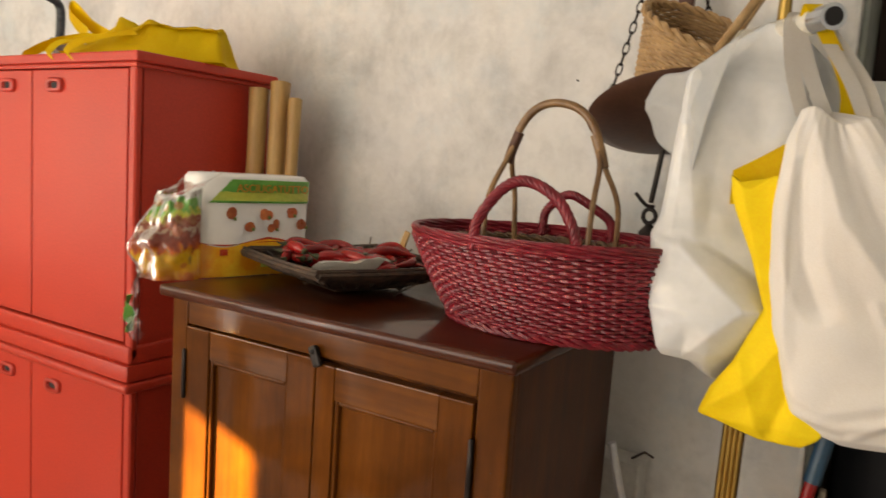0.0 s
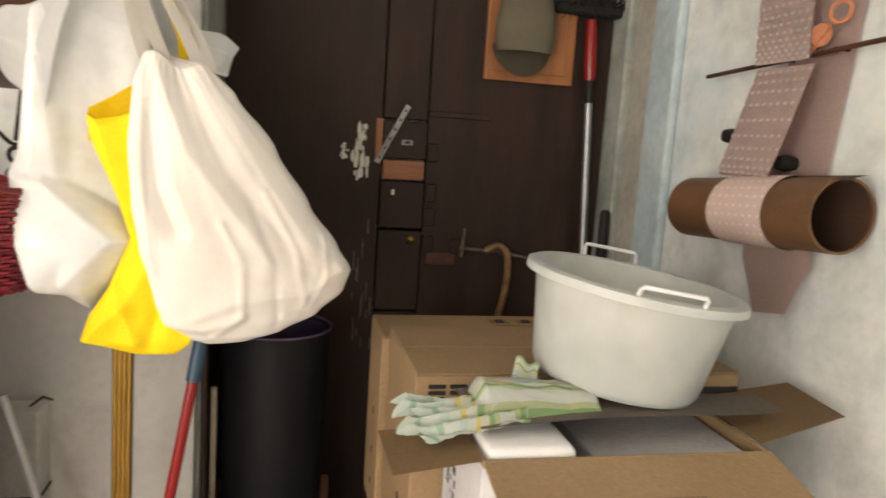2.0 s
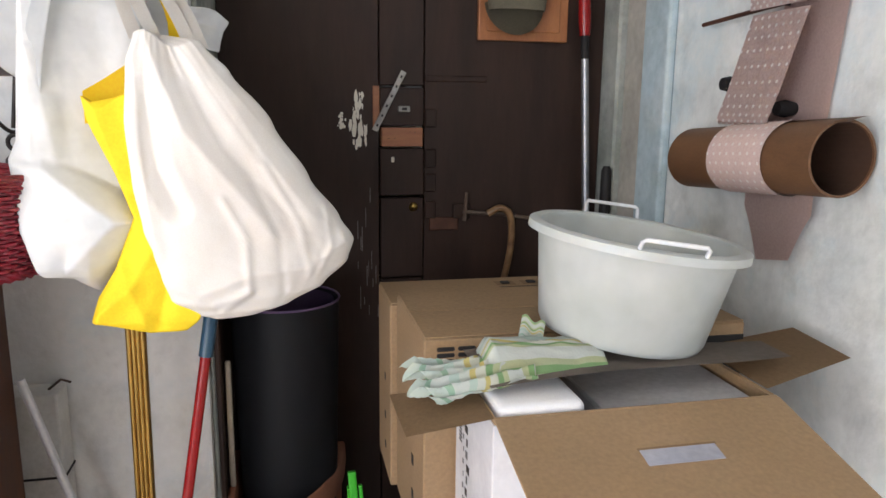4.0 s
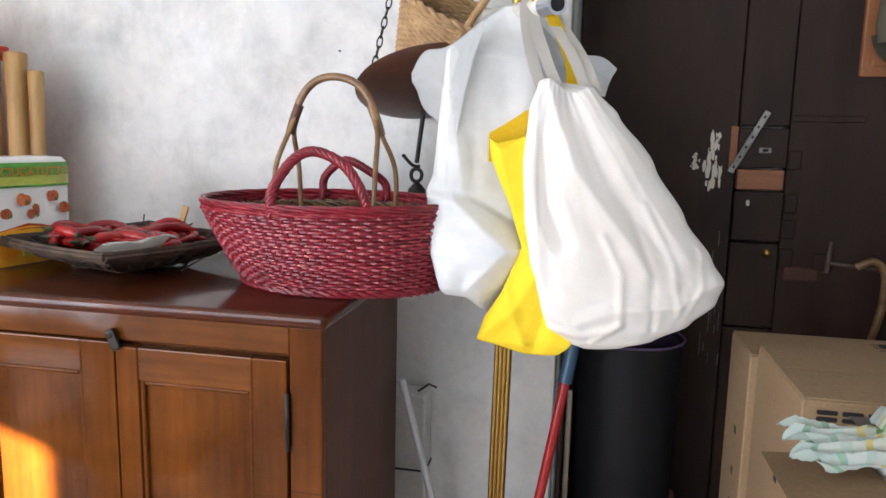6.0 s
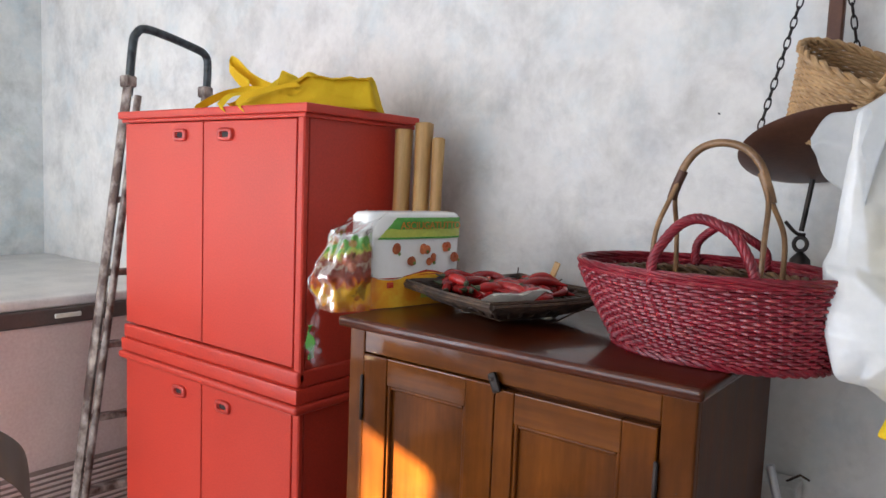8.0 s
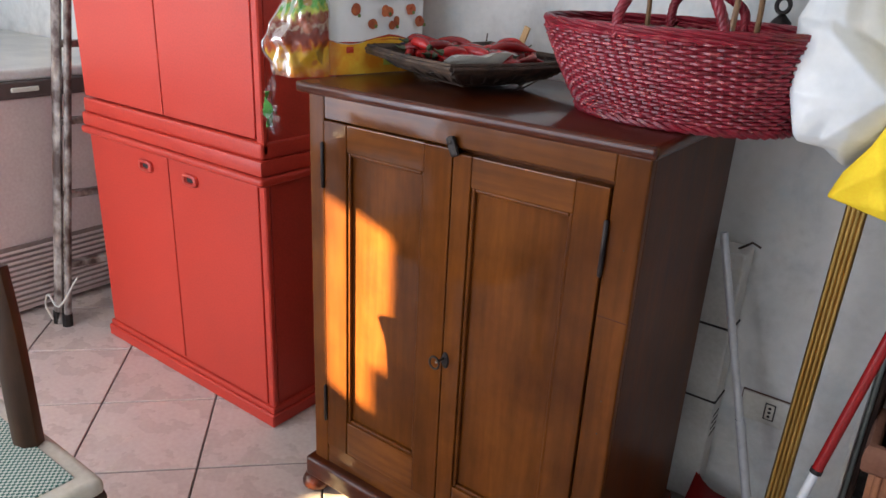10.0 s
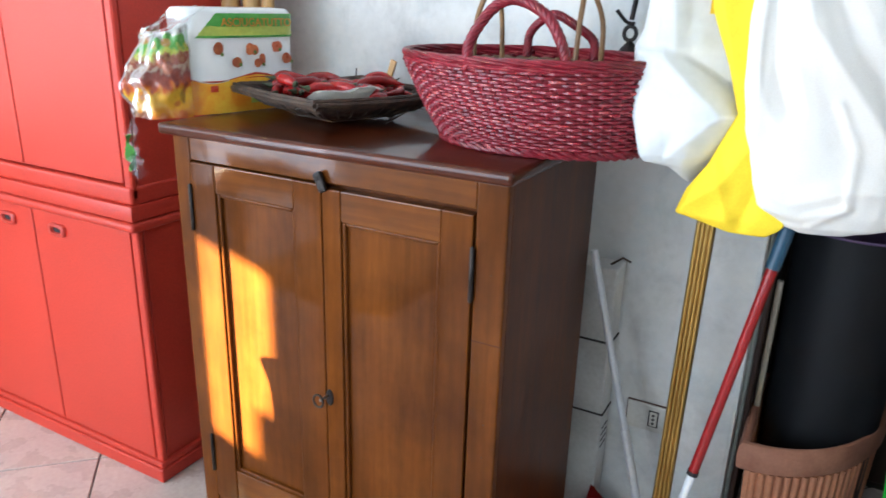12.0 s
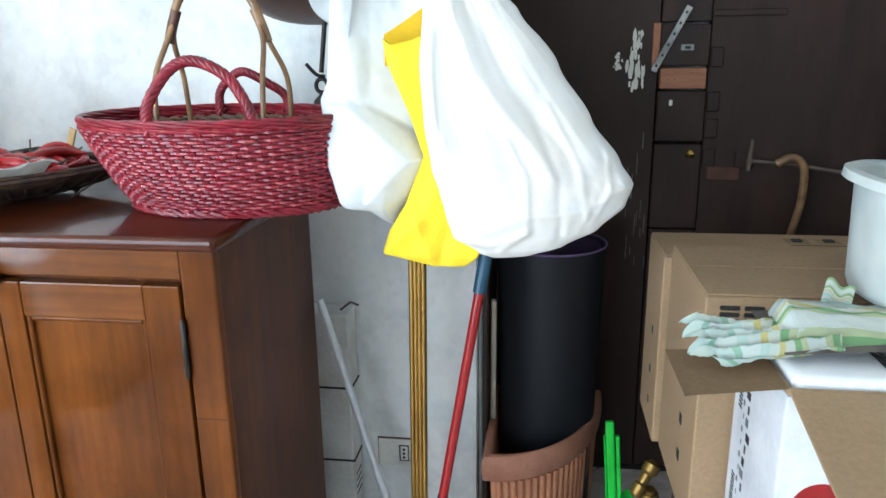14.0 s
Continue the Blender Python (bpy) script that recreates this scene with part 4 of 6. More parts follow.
# ---- woven baskets ----
def woven(parent, name, material, centre, low, high, z0, z1, rows, stakes, r, amp, m=None, flare=1.0, seed=1, worn=None, shift=(0, 0, 0), flatten=1.0):
    """Rows of strands woven in and out of upright stakes, from an oval base to a wider oval rim; flatten makes the bumps longer and the crossings shorter."""
    rr, c, drift = random.Random(seed), Vector(centre), Vector(shift)
    def oval(h, a, out):
        f = h ** flare
        return c + drift * h + Vector(((low[0] + (high[0] - low[0]) * f + out) * math.cos(a), (low[1] + (high[1] - low[1]) * f + out) * math.sin(a), z0 + (z1 - z0) * h))
    for k in range(stakes):
        a, st = 2 * math.pi * k / stakes, bmesh.new()
        tube([oval(q / 5, a, 0) for q in range(6)], r * 0.9, 5, bm=st)
        if m:
            bmesh.ops.transform(st, matrix=m, verts=st.verts)
        part("stake", st, material, parent, smooth=True)
    for i in range(rows):
        n, lane = stakes * 7, bmesh.new()
        h, off = (i + 0.5) / rows, i % 2
        pts = []
        for k in range(n):
            a = 2 * math.pi * k / n
            w = max(-1, min(1, flatten * math.sin(a * stakes / 2 + math.pi * off + 0.4)))
            pts.append(oval(min(1, max(0, h + 0.002 * rr.uniform(-1, 1) + 0.004 * math.sin(a * 3 + i))), a, amp * w))
        tube(pts, r, 6, closed=True, bm=lane, flat=1.1)
        if m:
            bmesh.ops.transform(lane, matrix=m, verts=lane.verts)
        part("strand", lane, worn if worn and rr.random() < 0.35 else material, parent, smooth=True)


def twist(pts, r, strands, turns, sides=6):
    """A rope of twisted strands."""
    bm, fr = bmesh.new(), frames_along(pts)
    for s in range(strands):
        line = []
        for i, (p, a, b) in enumerate(fr):
            g = 2 * math.pi * (s / strands + turns * i / (len(fr) - 1))
            line.append(p + (a * math.cos(g) + b * math.sin(g)) * r * 0.62)
        tube(line, r * 0.62, sides, bm=bm)
    return bm


TOP_Z = 1.138
BC, RIM = Vector((-0.108, 0.28, 0)), (0.257, 0.218)
BB_ = Vector((-0.078, 0.285, 0))
rb = thing("red_wicker_basket", (BC.x, BC.y, TOP_Z), "oval dark red painted wicker basket with two handles", "basket")
woven(rb, "weave", WICKER_RED, BB_, (0.208, 0.150), RIM, TOP_Z + 0.012, 1.299, 23, 70, 0.0036, 0.0036, flare=0.75, seed=2, worn=WICKER_WORN, shift=BC - BB_, flatten=1.8)
rim_pts = [BC + Vector((RIM[0] * math.cos(a), RIM[1] * math.sin(a), 1.312)) for a in [k * math.pi / 60 for k in range(121)]]
part("rim", twist(rim_pts, 0.0064, 4, 7), WICKER_RED, rb, "rolled red border", smooth=True)
wale_pts = [BC + Vector(((RIM[0] - 0.001) * math.cos(a), (RIM[1] - 0.001) * math.sin(a), 1.302)) for a in [k * math.pi / 60 for k in range(121)]]
part("wale", twist(wale_pts, 0.0048, 3, 8), WICKER_WORN, rb, smooth=True)
base_pts = [BB_ + Vector((0.210 * math.cos(a), 0.152 * math.sin(a), TOP_Z + 0.009)) for a in [k * math.pi / 40 for k in range(81)]]
part("foot_braid", twist(base_pts, 0.0085, 3, 17), WICKER_RED, rb, smooth=True)
part("bottom", lathe([(0.0, 0), (0.98, 0.0), (1.0, 0.006)], (BB_.x, BB_.y, TOP_Z + 0.004), 40, squash=(0.2, 0.14)), WICKER_RED, rb)
for hx, ya, yb_, half, sy, drop in ((-0.055, 0.068, 0.105, 0.081, -1, 0.004), (-0.119, 0.476, 0.486, 0.074, 1, 0.030)):
    ym = (ya + yb_) / 2
    arch = curve_pts([(hx - half * 1.03, ya, 1.296), (hx - half, ya, 1.342), (hx - half * 0.62, ya * 0.7 + yb_ * 0.3 - sy * 0.012, 1.402 - drop), (hx - half * 0.14, ym - sy * 0.018, 1.418 - drop), (hx + half * 0.55, ya * 0.3 + yb_ * 0.7 - sy * 0.012, 1.392 - drop), (hx + half * 0.97, yb_, 1.335), (hx + half * 1.05, yb_, 1.296)], 60)
    part("handle", twist(arch, 0.0082, 5, 6, 8), WICKER_RED, rb, "twisted red wicker handle", smooth=True)
    for fx, fy in ((hx - half * 1.03, ya), (hx + half * 1.03, yb_)):
        part("handle_binding", tube([(fx - 0.013, fy + sy * 0.002, 1.304), (fx, fy + sy * 0.007, 1.312), (fx + 0.013, fy + sy * 0.002, 1.305)], 0.0052, 7), WICKER_RED, rb, smooth=True)

# the brown hoop-handled basket nested in the red one
hb = thing("hoop_basket", (-0.09, 0.28, 1.17), "brown cane hoop-handled basket nested inside the red one", "basket")
woven(hb, "weave", WICKER_BROWN, (-0.09, 0.28, 0), (0.13, 0.10), (0.196, 0.160), 1.16, 1.283, 9, 36, 0.006, 0.005, seed=4)
part("bottom", lathe([(0.0, 0), (1.0, 0.0)], (-0.09, 0.28, 1.162), 36, squash=(0.13, 0.10)), WICKER_BROWN, hb)
part("rim", twist([Vector((-0.09 + 0.203 * math.cos(a), 0.28 + 0.163 * math.sin(a), 1.289)) for a in [k * math.pi / 45 for k in range(91)]], 0.010, 2, 22), WICKER_BROWN, hb, smooth=True)
HX0, HX1 = -0.182, 0.026
HM = (HX0 + HX1) / 2
hoop = curve_pts([(HX0 + 0.012, 0.235, 1.455), (HX0 + 0.032, 0.235, 1.512), (HM - 0.043, 0.235, 1.546), (HM - 0.004, 0.235, 1.557), (HM + 0.040, 0.235, 1.546), (HX1 - 0.032, 0.235, 1.512), (HX1 - 0.012, 0.235, 1.455)], 40)
part("hoop", tube(hoop, 0.0078, 9), CANE, hb, "tall tan cane hoop handle", smooth=True)
for hx, s in ((HX0, 1), (HX1, -1)):
    for dy, dx in ((-0.06, 0.0 if s > 0 else -0.012), (0.055, 0.018 if s > 0 else 0.014)):
        part("hoop_leg", tube(curve_pts([(hx + 0.026 * s, 0.235, 1.49), (hx + 0.012 * s, 0.235 + dy * 0.25, 1.445), (hx + dx * 0.5, 0.235 + dy * 0.8, 1.38), (hx + dx * 0.5, 0.235 + dy, 1.29)], 16), 0.0052, 8), CANE, hb, smooth=True)
    part("binding", tube(curve_pts([(hx + 0.010 * s, 0.235, 1.445), (hx + 0.018 * s, 0.235, 1.472), (hx + 0.03 * s, 0.235, 1.502)], 6), 0.0095, 10), CANE if s < 0 else PAN, hb, smooth=True)

# ---- chili tray ----
TC = Vector((-0.600, 0.318, TOP_Z))
TX, TY = Vector((0.94, -0.34, 0)), Vector((0.34, 0.94, 0))
tr = thing("chili_tray", TC, "square dark twig tray lined with paper", "tray")
def tray_pt(u, v, z):
    return TC + TX * u + TY * v + Vector((0, 0, z))
for k in range(13):
    h = k / 12
    s, z = 0.088 + 0.090 * h, 0.014 + 0.046 * h ** 1.3
    ring = [(-s, -s), (s, -s), (s, s), (-s, s)]
    pts = []
    for i in range(4):
        a, b = ring[i], ring[(i + 1) % 4]
        for q in range(8):
            u = q / 8
            bow = -0.004 * math.sin(u * math.pi) * h
            pts.append(tray_pt(a[0] + (b[0] - a[0]) * u, a[1] + (b[1] - a[1]) * u, z + bow * 0.8 + 0.002 * math.sin(k * 5 + i * 3 + q * 4)))
    part("twig_ring", tube(pts, 0.0048, 5, closed=True), TRAY, tr, smooth=True)
for i in range(16):
    a = -1 + i / 7.5
    for s0, f in ((1, 0), (-1, 0), (1, 1), (-1, 1)):
        if i % 2:
            continue
        p = lambda h: (a * (0.088 + 0.090 * h), s0 * (0.088 + 0.090 * h))
        q = [p(h) if f == 0 else p(h)[::-1] for h in (0, 0.5, 1.02)]
        part("twig", tube([tray_pt(*q[0], 0.012), tray_pt(*q[1], 0.026), tray_pt(*q[2], 0.062)], 0.004, 5), TRAY, tr)
part("tray_bottom", bx(-0.092, 0.092, -0.092, 0.092, 0.006, 0.012, 0.002, m=Matrix.Translation(TC) @ Matrix(((TX.x, TY.x, 0, 0), (TX.y, TY.y, 0, 0), (0, 0, 1, 0), (0, 0, 0, 1)))), TRAY, tr)
for s in (-1, 1):
    part("tray_foot", tube([tray_pt(0.08 * s, 0.08, 0.0), tray_pt(0.085 * s, 0.09, 0.012)], 0.006, 6), TRAY, tr)
for s0, s1 in (((-1, -1), (1, -1)), ((1, -1), (1, 1)), ((1, 1), (-1, 1)), ((-1, 1), (-1, -1))):
    for k in range(5):
        a, o = k * 1.256, 0.182 + 0.006 * math.cos(k * 1.256)
        ends = [tray_pt(p[0] * o * 1.03 + rnd.uniform(-0.004, 0.004), p[1] * o * 1.03 + rnd.uniform(-0.004, 0.004), 0.062 + 0.007 * math.sin(a)) for p in (s0, s1)]
        mid = ends[0].lerp(ends[1], 0.5) + Vector((0, 0, -0.004))
        part("rim_twig", tube(curve_pts([ends[0], mid, ends[1]], 7), rnd.uniform(0.0048, 0.0065), 6), TRAY, tr, smooth=True)
part("loose_twig", tube([tray_pt(-0.12, 0.12, 0.05), tray_pt(-0.125, 0.13, 0.10)], 0.0018, 5), TRAY, tr)
part("loose_twig", tube([tray_pt(0.16, 0.08, 0.03), tray_pt(0.135, 0.03, 0.0)], 0.002, 5), TRAY, tr)
part("stick", bx(-0.008, 0.008, -0.003, 0.003, 0, 0.095, 0.001, m=pose(*tray_pt(-0.01, 0.13, 0.040), 0, 20, 0)), BAMBOO, tr, "broken wooden stick")
lone("paper_napkin", sheet(lambda u, v: tray_pt(0.065 + 0.128 * u, -0.165 + 0.165 * v - 0.02 * u, 0.034 + 0.056 * min(1, u / 0.85) - 0.02 * max(0, u - 0.9) + 0.005 * facet(u * 0.13, v * 0.3, 0.05, 2.0)), 14, 14, 0.001), PAPER, "crumpled white paper napkin under the chilies", "napkin", smooth=True)


def chili(seed):
    r = random.Random(seed)
    L, bend = r.uniform(0.08, 0.125), r.uniform(-0.03, 0.03)
    c = thing("chili_pepper", (0, 0, 0), "glossy ripe red chili pepper with a green stem", "chili", "chilies on the tray")
    pts = curve_pts([(-L / 2, 0, 0), (-L / 4, bend * 0.5, 0.004), (0, bend, 0.003), (L / 4, bend * 0.7, 0), (L / 2, bend * -0.4, -0.002)], 12)
    part("pod", tube(pts, [0.005, 0.0100, 0.0125, 0.0132, 0.0132, 0.0127, 0.0118, 0.0105, 0.0088, 0.0068, 0.0045, 0.0014], 8), CHILI, c, smooth=True)
    part("stem", tube(curve_pts([pts[0] + Vector((0.003, 0, 0)), pts[0] + Vector((-0.012, 0.002, 0.003)), pts[0] + Vector((-0.018, 0.006, 0.006))], 6), [0.0085, 0.0065, 0.0032, 0.002, 0.002, 0.0022], 6), STEM, c, smooth=True)
    return c


kinds = [chili(s) for s in range(4)]
for i in range(64):
    r, a = 0.125 * math.sqrt(rnd.random()), rnd.uniform(0, 6.283)
    layer = i // 24
    p = tray_pt(r * math.cos(a) * 1.05 - 0.022, r * math.sin(a) + 0.008, 0.040 + layer * 0.013 + rnd.uniform(0, 0.004) + 0.012 * max(0, r - 0.06) / 0.05)
    mm = pose(*p, rnd.uniform(-20, 20), rnd.uniform(-5, 6), rnd.gauss(20, 50) + 180 * (i % 3 == 0))
    if i < 4:
        kinds[i].matrix_basis = mm
    else:
        copy_thing(kinds[i % 4], mm)

# ---- pack of kitchen paper ----
pk = thing("kitchen_paper_pack", (-0.86, 0.25, TOP_Z), "opened two-roll kitchen paper pack in printed film", "paper towels")
PA, PB = Vector((-0.858, 0.092, 0)), Vector((-0.794, 0.398, 0))
PD = (PB - PA).normalized()
PN = Vector((PD.y, -PD.x, 0))
HALF, DEEP, PH = (PB - PA).length / 2, 0.115, 0.243
PM = (PA + PB) / 2 - PN * DEEP / 2


def pack_ring(z, grow=0.0, n=48):
    """Outline of two rolls side by side under tight film."""
    out = []
    for k in range(n):
        a = 2 * math.pi * k / n
        c, s = math.cos(a), math.sin(a)
        e = 0.5
        u = math.copysign(abs(c) ** e, c) * (HALF + grow)
        v = math.copysign(abs(s) ** e, s) * (DEEP / 2 + grow)
        v *= 1 - 0.10 * math.exp(-(u / 0.02) ** 2)
        out.append(PM + PD * u + PN * v + Vector((0, 0, TOP_Z + z)))
    return out


def pack_band(name, z0, z1, material, grow=0.0, label="", wave=0.0, left=(-0.16, -0.16)):
    """A printed band round the front of the film; left: where its edge starts, at its foot and head."""
    rings = []
    for q in range(5):
        t, ring = q / 4, []
        edge = max(-0.999, (left[0] + (left[1] - left[0]) * t) / HALF)
        stop = math.acos(math.copysign(edge * edge, edge))
        for k in range(40):
            a = -0.9 + (stop + 0.9) * k / 39
            c, s = math.cos(a), math.sin(a)
            u = math.copysign(abs(c) ** 0.5, c) * (HALF + grow)
            v = math.copysign(abs(s) ** 0.5, s) * (DEEP / 2 + grow) * (1 - 0.10 * math.exp(-(u / 0.02) ** 2))
            z = z0 + (z1 - z0) * t + wave * t * math.sin(u * 28 + 1.0)
            ring.append(PM + PD * u + PN * (v + 0.0012 * math.sin(13 * t + k)) + Vector((0, 0, TOP_Z + z)))
        rings.append(ring)
    return part(name, loft(rings, cap=(False, False), close=False), material, pk, label, smooth=True)


part("roll_core", loft([pack_ring(0.002, -0.002), pack_ring(PH - 0.012, -0.002), pack_ring(PH - 0.002, -0.010), pack_ring(PH, -0.03)]), PACK_WHITE, pk, smooth=True)
pack_band("orange_band", 0.002, 0.082, PACK_ORANGE, 0.0006, "printed orange film", wave=0.010)
pack_band("red_line", 0.078, 0.084, PACK_RED, 0.0002, wave=0.010)
pack_band("lime_band", 0.180, 0.202, PACK_LIME, 0.0010, left=(-0.125, -0.105))
pack_band("green_band", 0.200, 0.230, PACK_GREEN, 0.0014, "printed green film", left=(-0.106, -0.078))
pack_band("green_line", 0.175, 0.180, PACK_GREEN, 0.0012, left=(-0.130, -0.125))
face = Matrix(((PD.x, 0, PN.x, 0), (PD.y, 0, PN.y, 0), (0, 1, 0, 0), (0, 0, 0, 1)))
def on_face(u, z, out=0.0012):
    p = PM + PD * u + PN * (DEEP / 2 + out) + Vector((0, 0, TOP_Z + z))
    return Matrix.Translation(p) @ face
child("lettering", text_mesh("lettering", "ASCIUGATUTTO", 0.0265, on_face(0.032, 0.209, 0.0040), ORANGE_INK), pk)
for i, (u, z) in enumerate(((-0.079, 0.147), (-0.03, 0.122), (0.013, 0.150), (0.036, 0.120), (0.086, 0.154), (0.122, 0.124))):
    bm = bmesh.new()
    for k in range(3):
        q = rnd.uniform(0.008, 0.014)
        bmesh.ops.create_circle(bm, cap_ends=True, radius=q, segments=10, matrix=on_face(u + rnd.uniform(-0.009, 0.009), z + rnd.uniform(-0.008, 0.008), 0.0014 + 0.0003 * k))
    part("fruit_motif", bm, FRUIT, pk)
    bm = bmesh.new()
    bmesh.ops.create_circle(bm, cap_ends=True, radius=0.005, segments=6, matrix=on_face(u + 0.010, z - 0.009, 0.0026))
    part("leaf_motif", bm, LEAF, pk)
for u, w, z, mt in ((0.085, 0.055, 0.066, PACK_BLUE), (0.045, 0.022, 0.060, PACK_BLUE), (0.10, 0.03, 0.050, PACK_RED), (-0.095, 0.020, 0.060, PACK_RED), (0.02, 0.03, 0.028, PACK_LIME)):
    part("printed_bar", bx(-w / 2, w / 2, -0.007, 0.007, 0, 0.001, 0, m=on_face(u, z, 0.0014)), mt, pk)
# the emptied end: slack printed film, crumpled, with a clear top and a hanging tail
def slack(u, a, z, grow=0.0):
    """A point on the slack end: u scales its reach, a runs round it from front to back, z up."""
    reach = (0.098 + 0.25 * z if z < 0.08 else 0.118 - 0.52 * (z - 0.08)) * u
    along = HALF - 0.002 + (reach + grow) * math.sin(a)
    return PM - PD * along + PN * ((DEEP / 2 + 0.002 + grow) * math.cos(a)) + Vector((0, 0, TOP_Z + z))


def slack_wrap(s, v, grow, top):
    h = 0.001 + top * v - 0.022 * v * math.sin(math.pi * s)
    p = slack(1.0, math.pi * s, h, grow)
    rise = min(1, 4 * s)
    lump = (0.012 * facet(s * 0.4, h, 0.055, 3.1) + 0.005 * facet(s * 0.4, h, 0.022, 5.7)) * rise
    return p + (PN * math.cos(math.pi * s) - PD * math.sin(math.pi * s)) * lump


part("slack_film", sheet(lambda s, v: slack_wrap(s, v, 0.0, 0.205), 80, 50, 0, uv=True), SLACK_PRINT, pk, "crumpled printed film at the opened end", smooth=180)
part("slack_clear_film", sheet(lambda s, v: slack_wrap(s, v, 0.005 + 0.004 * facet(s * 0.4, v * 0.2, 0.03, 8.0), 0.21), 60, 36, 0), FILM, pk, smooth=180)
def clear_top(s, v):
    p = slack(1.0 - 0.75 * v, math.pi * s, 0.20 - 0.022 * math.sin(math.pi * s) * (1 - v), 0.004 - 0.012 * v)
    p.z = TOP_Z + 0.195 - 0.02 * math.sin(math.pi * s) * (1 - v) + 0.065 * v * (0.75 + 0.25 * facet(s * 0.3, v * 0.1, 0.06, 1.0))
    return p + PN * (0.006 * facet(s * 0.3, v * 0.1, 0.025, 2.0)) + PD * (0.06 * v * v)
part("clear_top", sheet(clear_top, 44, 18, 0), FILM, pk, "clear crumpled film", smooth=180)
tail = [(-0.90, 0.02, 1.20), (-0.925, -0.01, 1.155), (-0.935, -0.02, 1.11), (-0.93, -0.022, 1.06), (-0.925, -0.022, 1.01)]
tl = curve_pts(tail, 16)
part("film_tail", sheet(lambda u, v: tl[int(u * 15)] + Vector(((v - 0.5) * (0.042 - 0.016 * math.sin(u * 6)), 0.014 * facet(v * 0.2, u, 0.09, 3), 0)), 16, 9, 0), FILM, pk, "hanging tail of clear film", smooth=True)
part("film_tail_print", sheet(lambda u, v: tl[8 + int(u * 6)] + Vector(((v - 0.5) * (0.012 + 0.006 * math.sin(u * 5)) - 0.008, 0.012 * math.sin(v * 4 + u * 8) - 0.003, 0)), 7, 4, 0), PACK_GREEN, pk, smooth=True)

# ---- yellow bag on the cupboard ----
yb = thing("yellow_bag", (-1.42, 0.30, 1.657), "flattened bright yellow shopping bag lying on the red cupboard", "bag")
YL, YR = Vector((-1.475, 0.215, 0)), Vector((-1.165, 0.415, 0))
YD = (YR - YL).normalized()
YN = Vector((-YD.y, YD.x, 0))
def ybag(u, v):
    """A slack box lying askew: low at its mouth, a hand high at the far end, which sags over the edge."""
    rise = min(1, 0.25 + u / 0.42) * (1 - max(0, (u - 0.93) / 0.07) ** 2)
    w = v ** 0.8
    across = (1 - abs(2 * w - 1) ** 2.4)
    p = YL.lerp(YR, -0.08 + 1.14 * u) + YN * ((v - 0.5) * (0.205 - 0.05 * (1 - u) ** 2))
    z = 1.662 + max(0, across) * rise * (0.075 + 0.018 * v + 0.020 * facet(u * 0.4, v * 0.22, 0.075, 1.7) + 0.009 * facet(u * 0.4, v * 0.22, 0.035, 4.2)
        + crease(u, v, [(0.30, 0.35), (0.62, 0.16), (1.0, 0.30)], 0.16, 0.016, 1.0) + crease(u, v, [(0.35, 0.12), (0.8, 0.10)], 0.14, -0.018, 1.0))
    return Vector((p.x + 0.008 * facet(v * 0.3, u * 0.2, 0.1, 2), p.y + 0.008 * facet(u * 0.4, 1, 0.09, 6), z))
part("cloth", sheet(ybag, 100, 60, 0.0015), YELLOW, yb, smooth=180)
part("cloth_flap", sheet(lambda u, v: ybag(0.30 + 0.64 * u, 0.80 - 0.62 * v + 0.06 * u) + Vector((0, -0.010 * v, 0.003 + 0.006 * v + 0.004 * facet(u * 0.3, v * 0.15, 0.07, 5))), 50, 26, 0.0015), YELLOW, yb, smooth=180)
def strip(name, ctrl, across, w, seed):
    pts, ac = curve_pts(ctrl, 26), Vector(across).normalized()
    part(name, sheet(lambda u, v: pts[int(round(u * 25))] + ac * ((v - 0.5) * w * (1 - 0.25 * math.sin(u * 5 + seed) ** 2)) + Vector((0, 0, 0.004 * facet(u, v * 0.2, 0.25, seed))), 26, 6, 0.0015), YELLOW, yb, smooth=180)
strip("strap", [(-1.45, 0.285, 1.722), (-1.52, 0.29, 1.742), (-1.60, 0.295, 1.772), (-1.67, 0.30, 1.815), (-1.705, 0.298, 1.832), (-1.70, 0.285, 1.812), (-1.64, 0.27, 1.775), (-1.56, 0.26, 1.735)], (0.35, -0.25, 0.9), 0.046, 1)
strip("strap", [(-1.44, 0.25, 1.712), (-1.52, 0.225, 1.722), (-1.58, 0.19, 1.706), (-1.625, 0.145, 1.676), (-1.645, 0.118, 1.658)], (0.75, -0.1, 0.55), 0.052, 3)
strip("strap", [(-1.42, 0.20, 1.690), (-1.49, 0.19, 1.680), (-1.55, 0.18, 1.668)], (0.3, -0.9, 0.35), 0.045, 4)
strip("strap", [(-1.36, 0.22, 1.712), (-1.43, 0.18, 1.705), (-1.485, 0.14, 1.693), (-1.500, 0.112, 1.666), (-1.486, 0.109, 1.646)], (0.8, 0.1, -0.4), 0.028, 5)
strip("strap", [(-1.28, 0.22, 1.725), (-1.34, 0.18, 1.712), (-1.395, 0.135, 1.690), (-1.414, 0.111, 1.664), (-1.397, 0.109, 1.646)], (0.8, 0.1, -0.4), 0.034, 7)

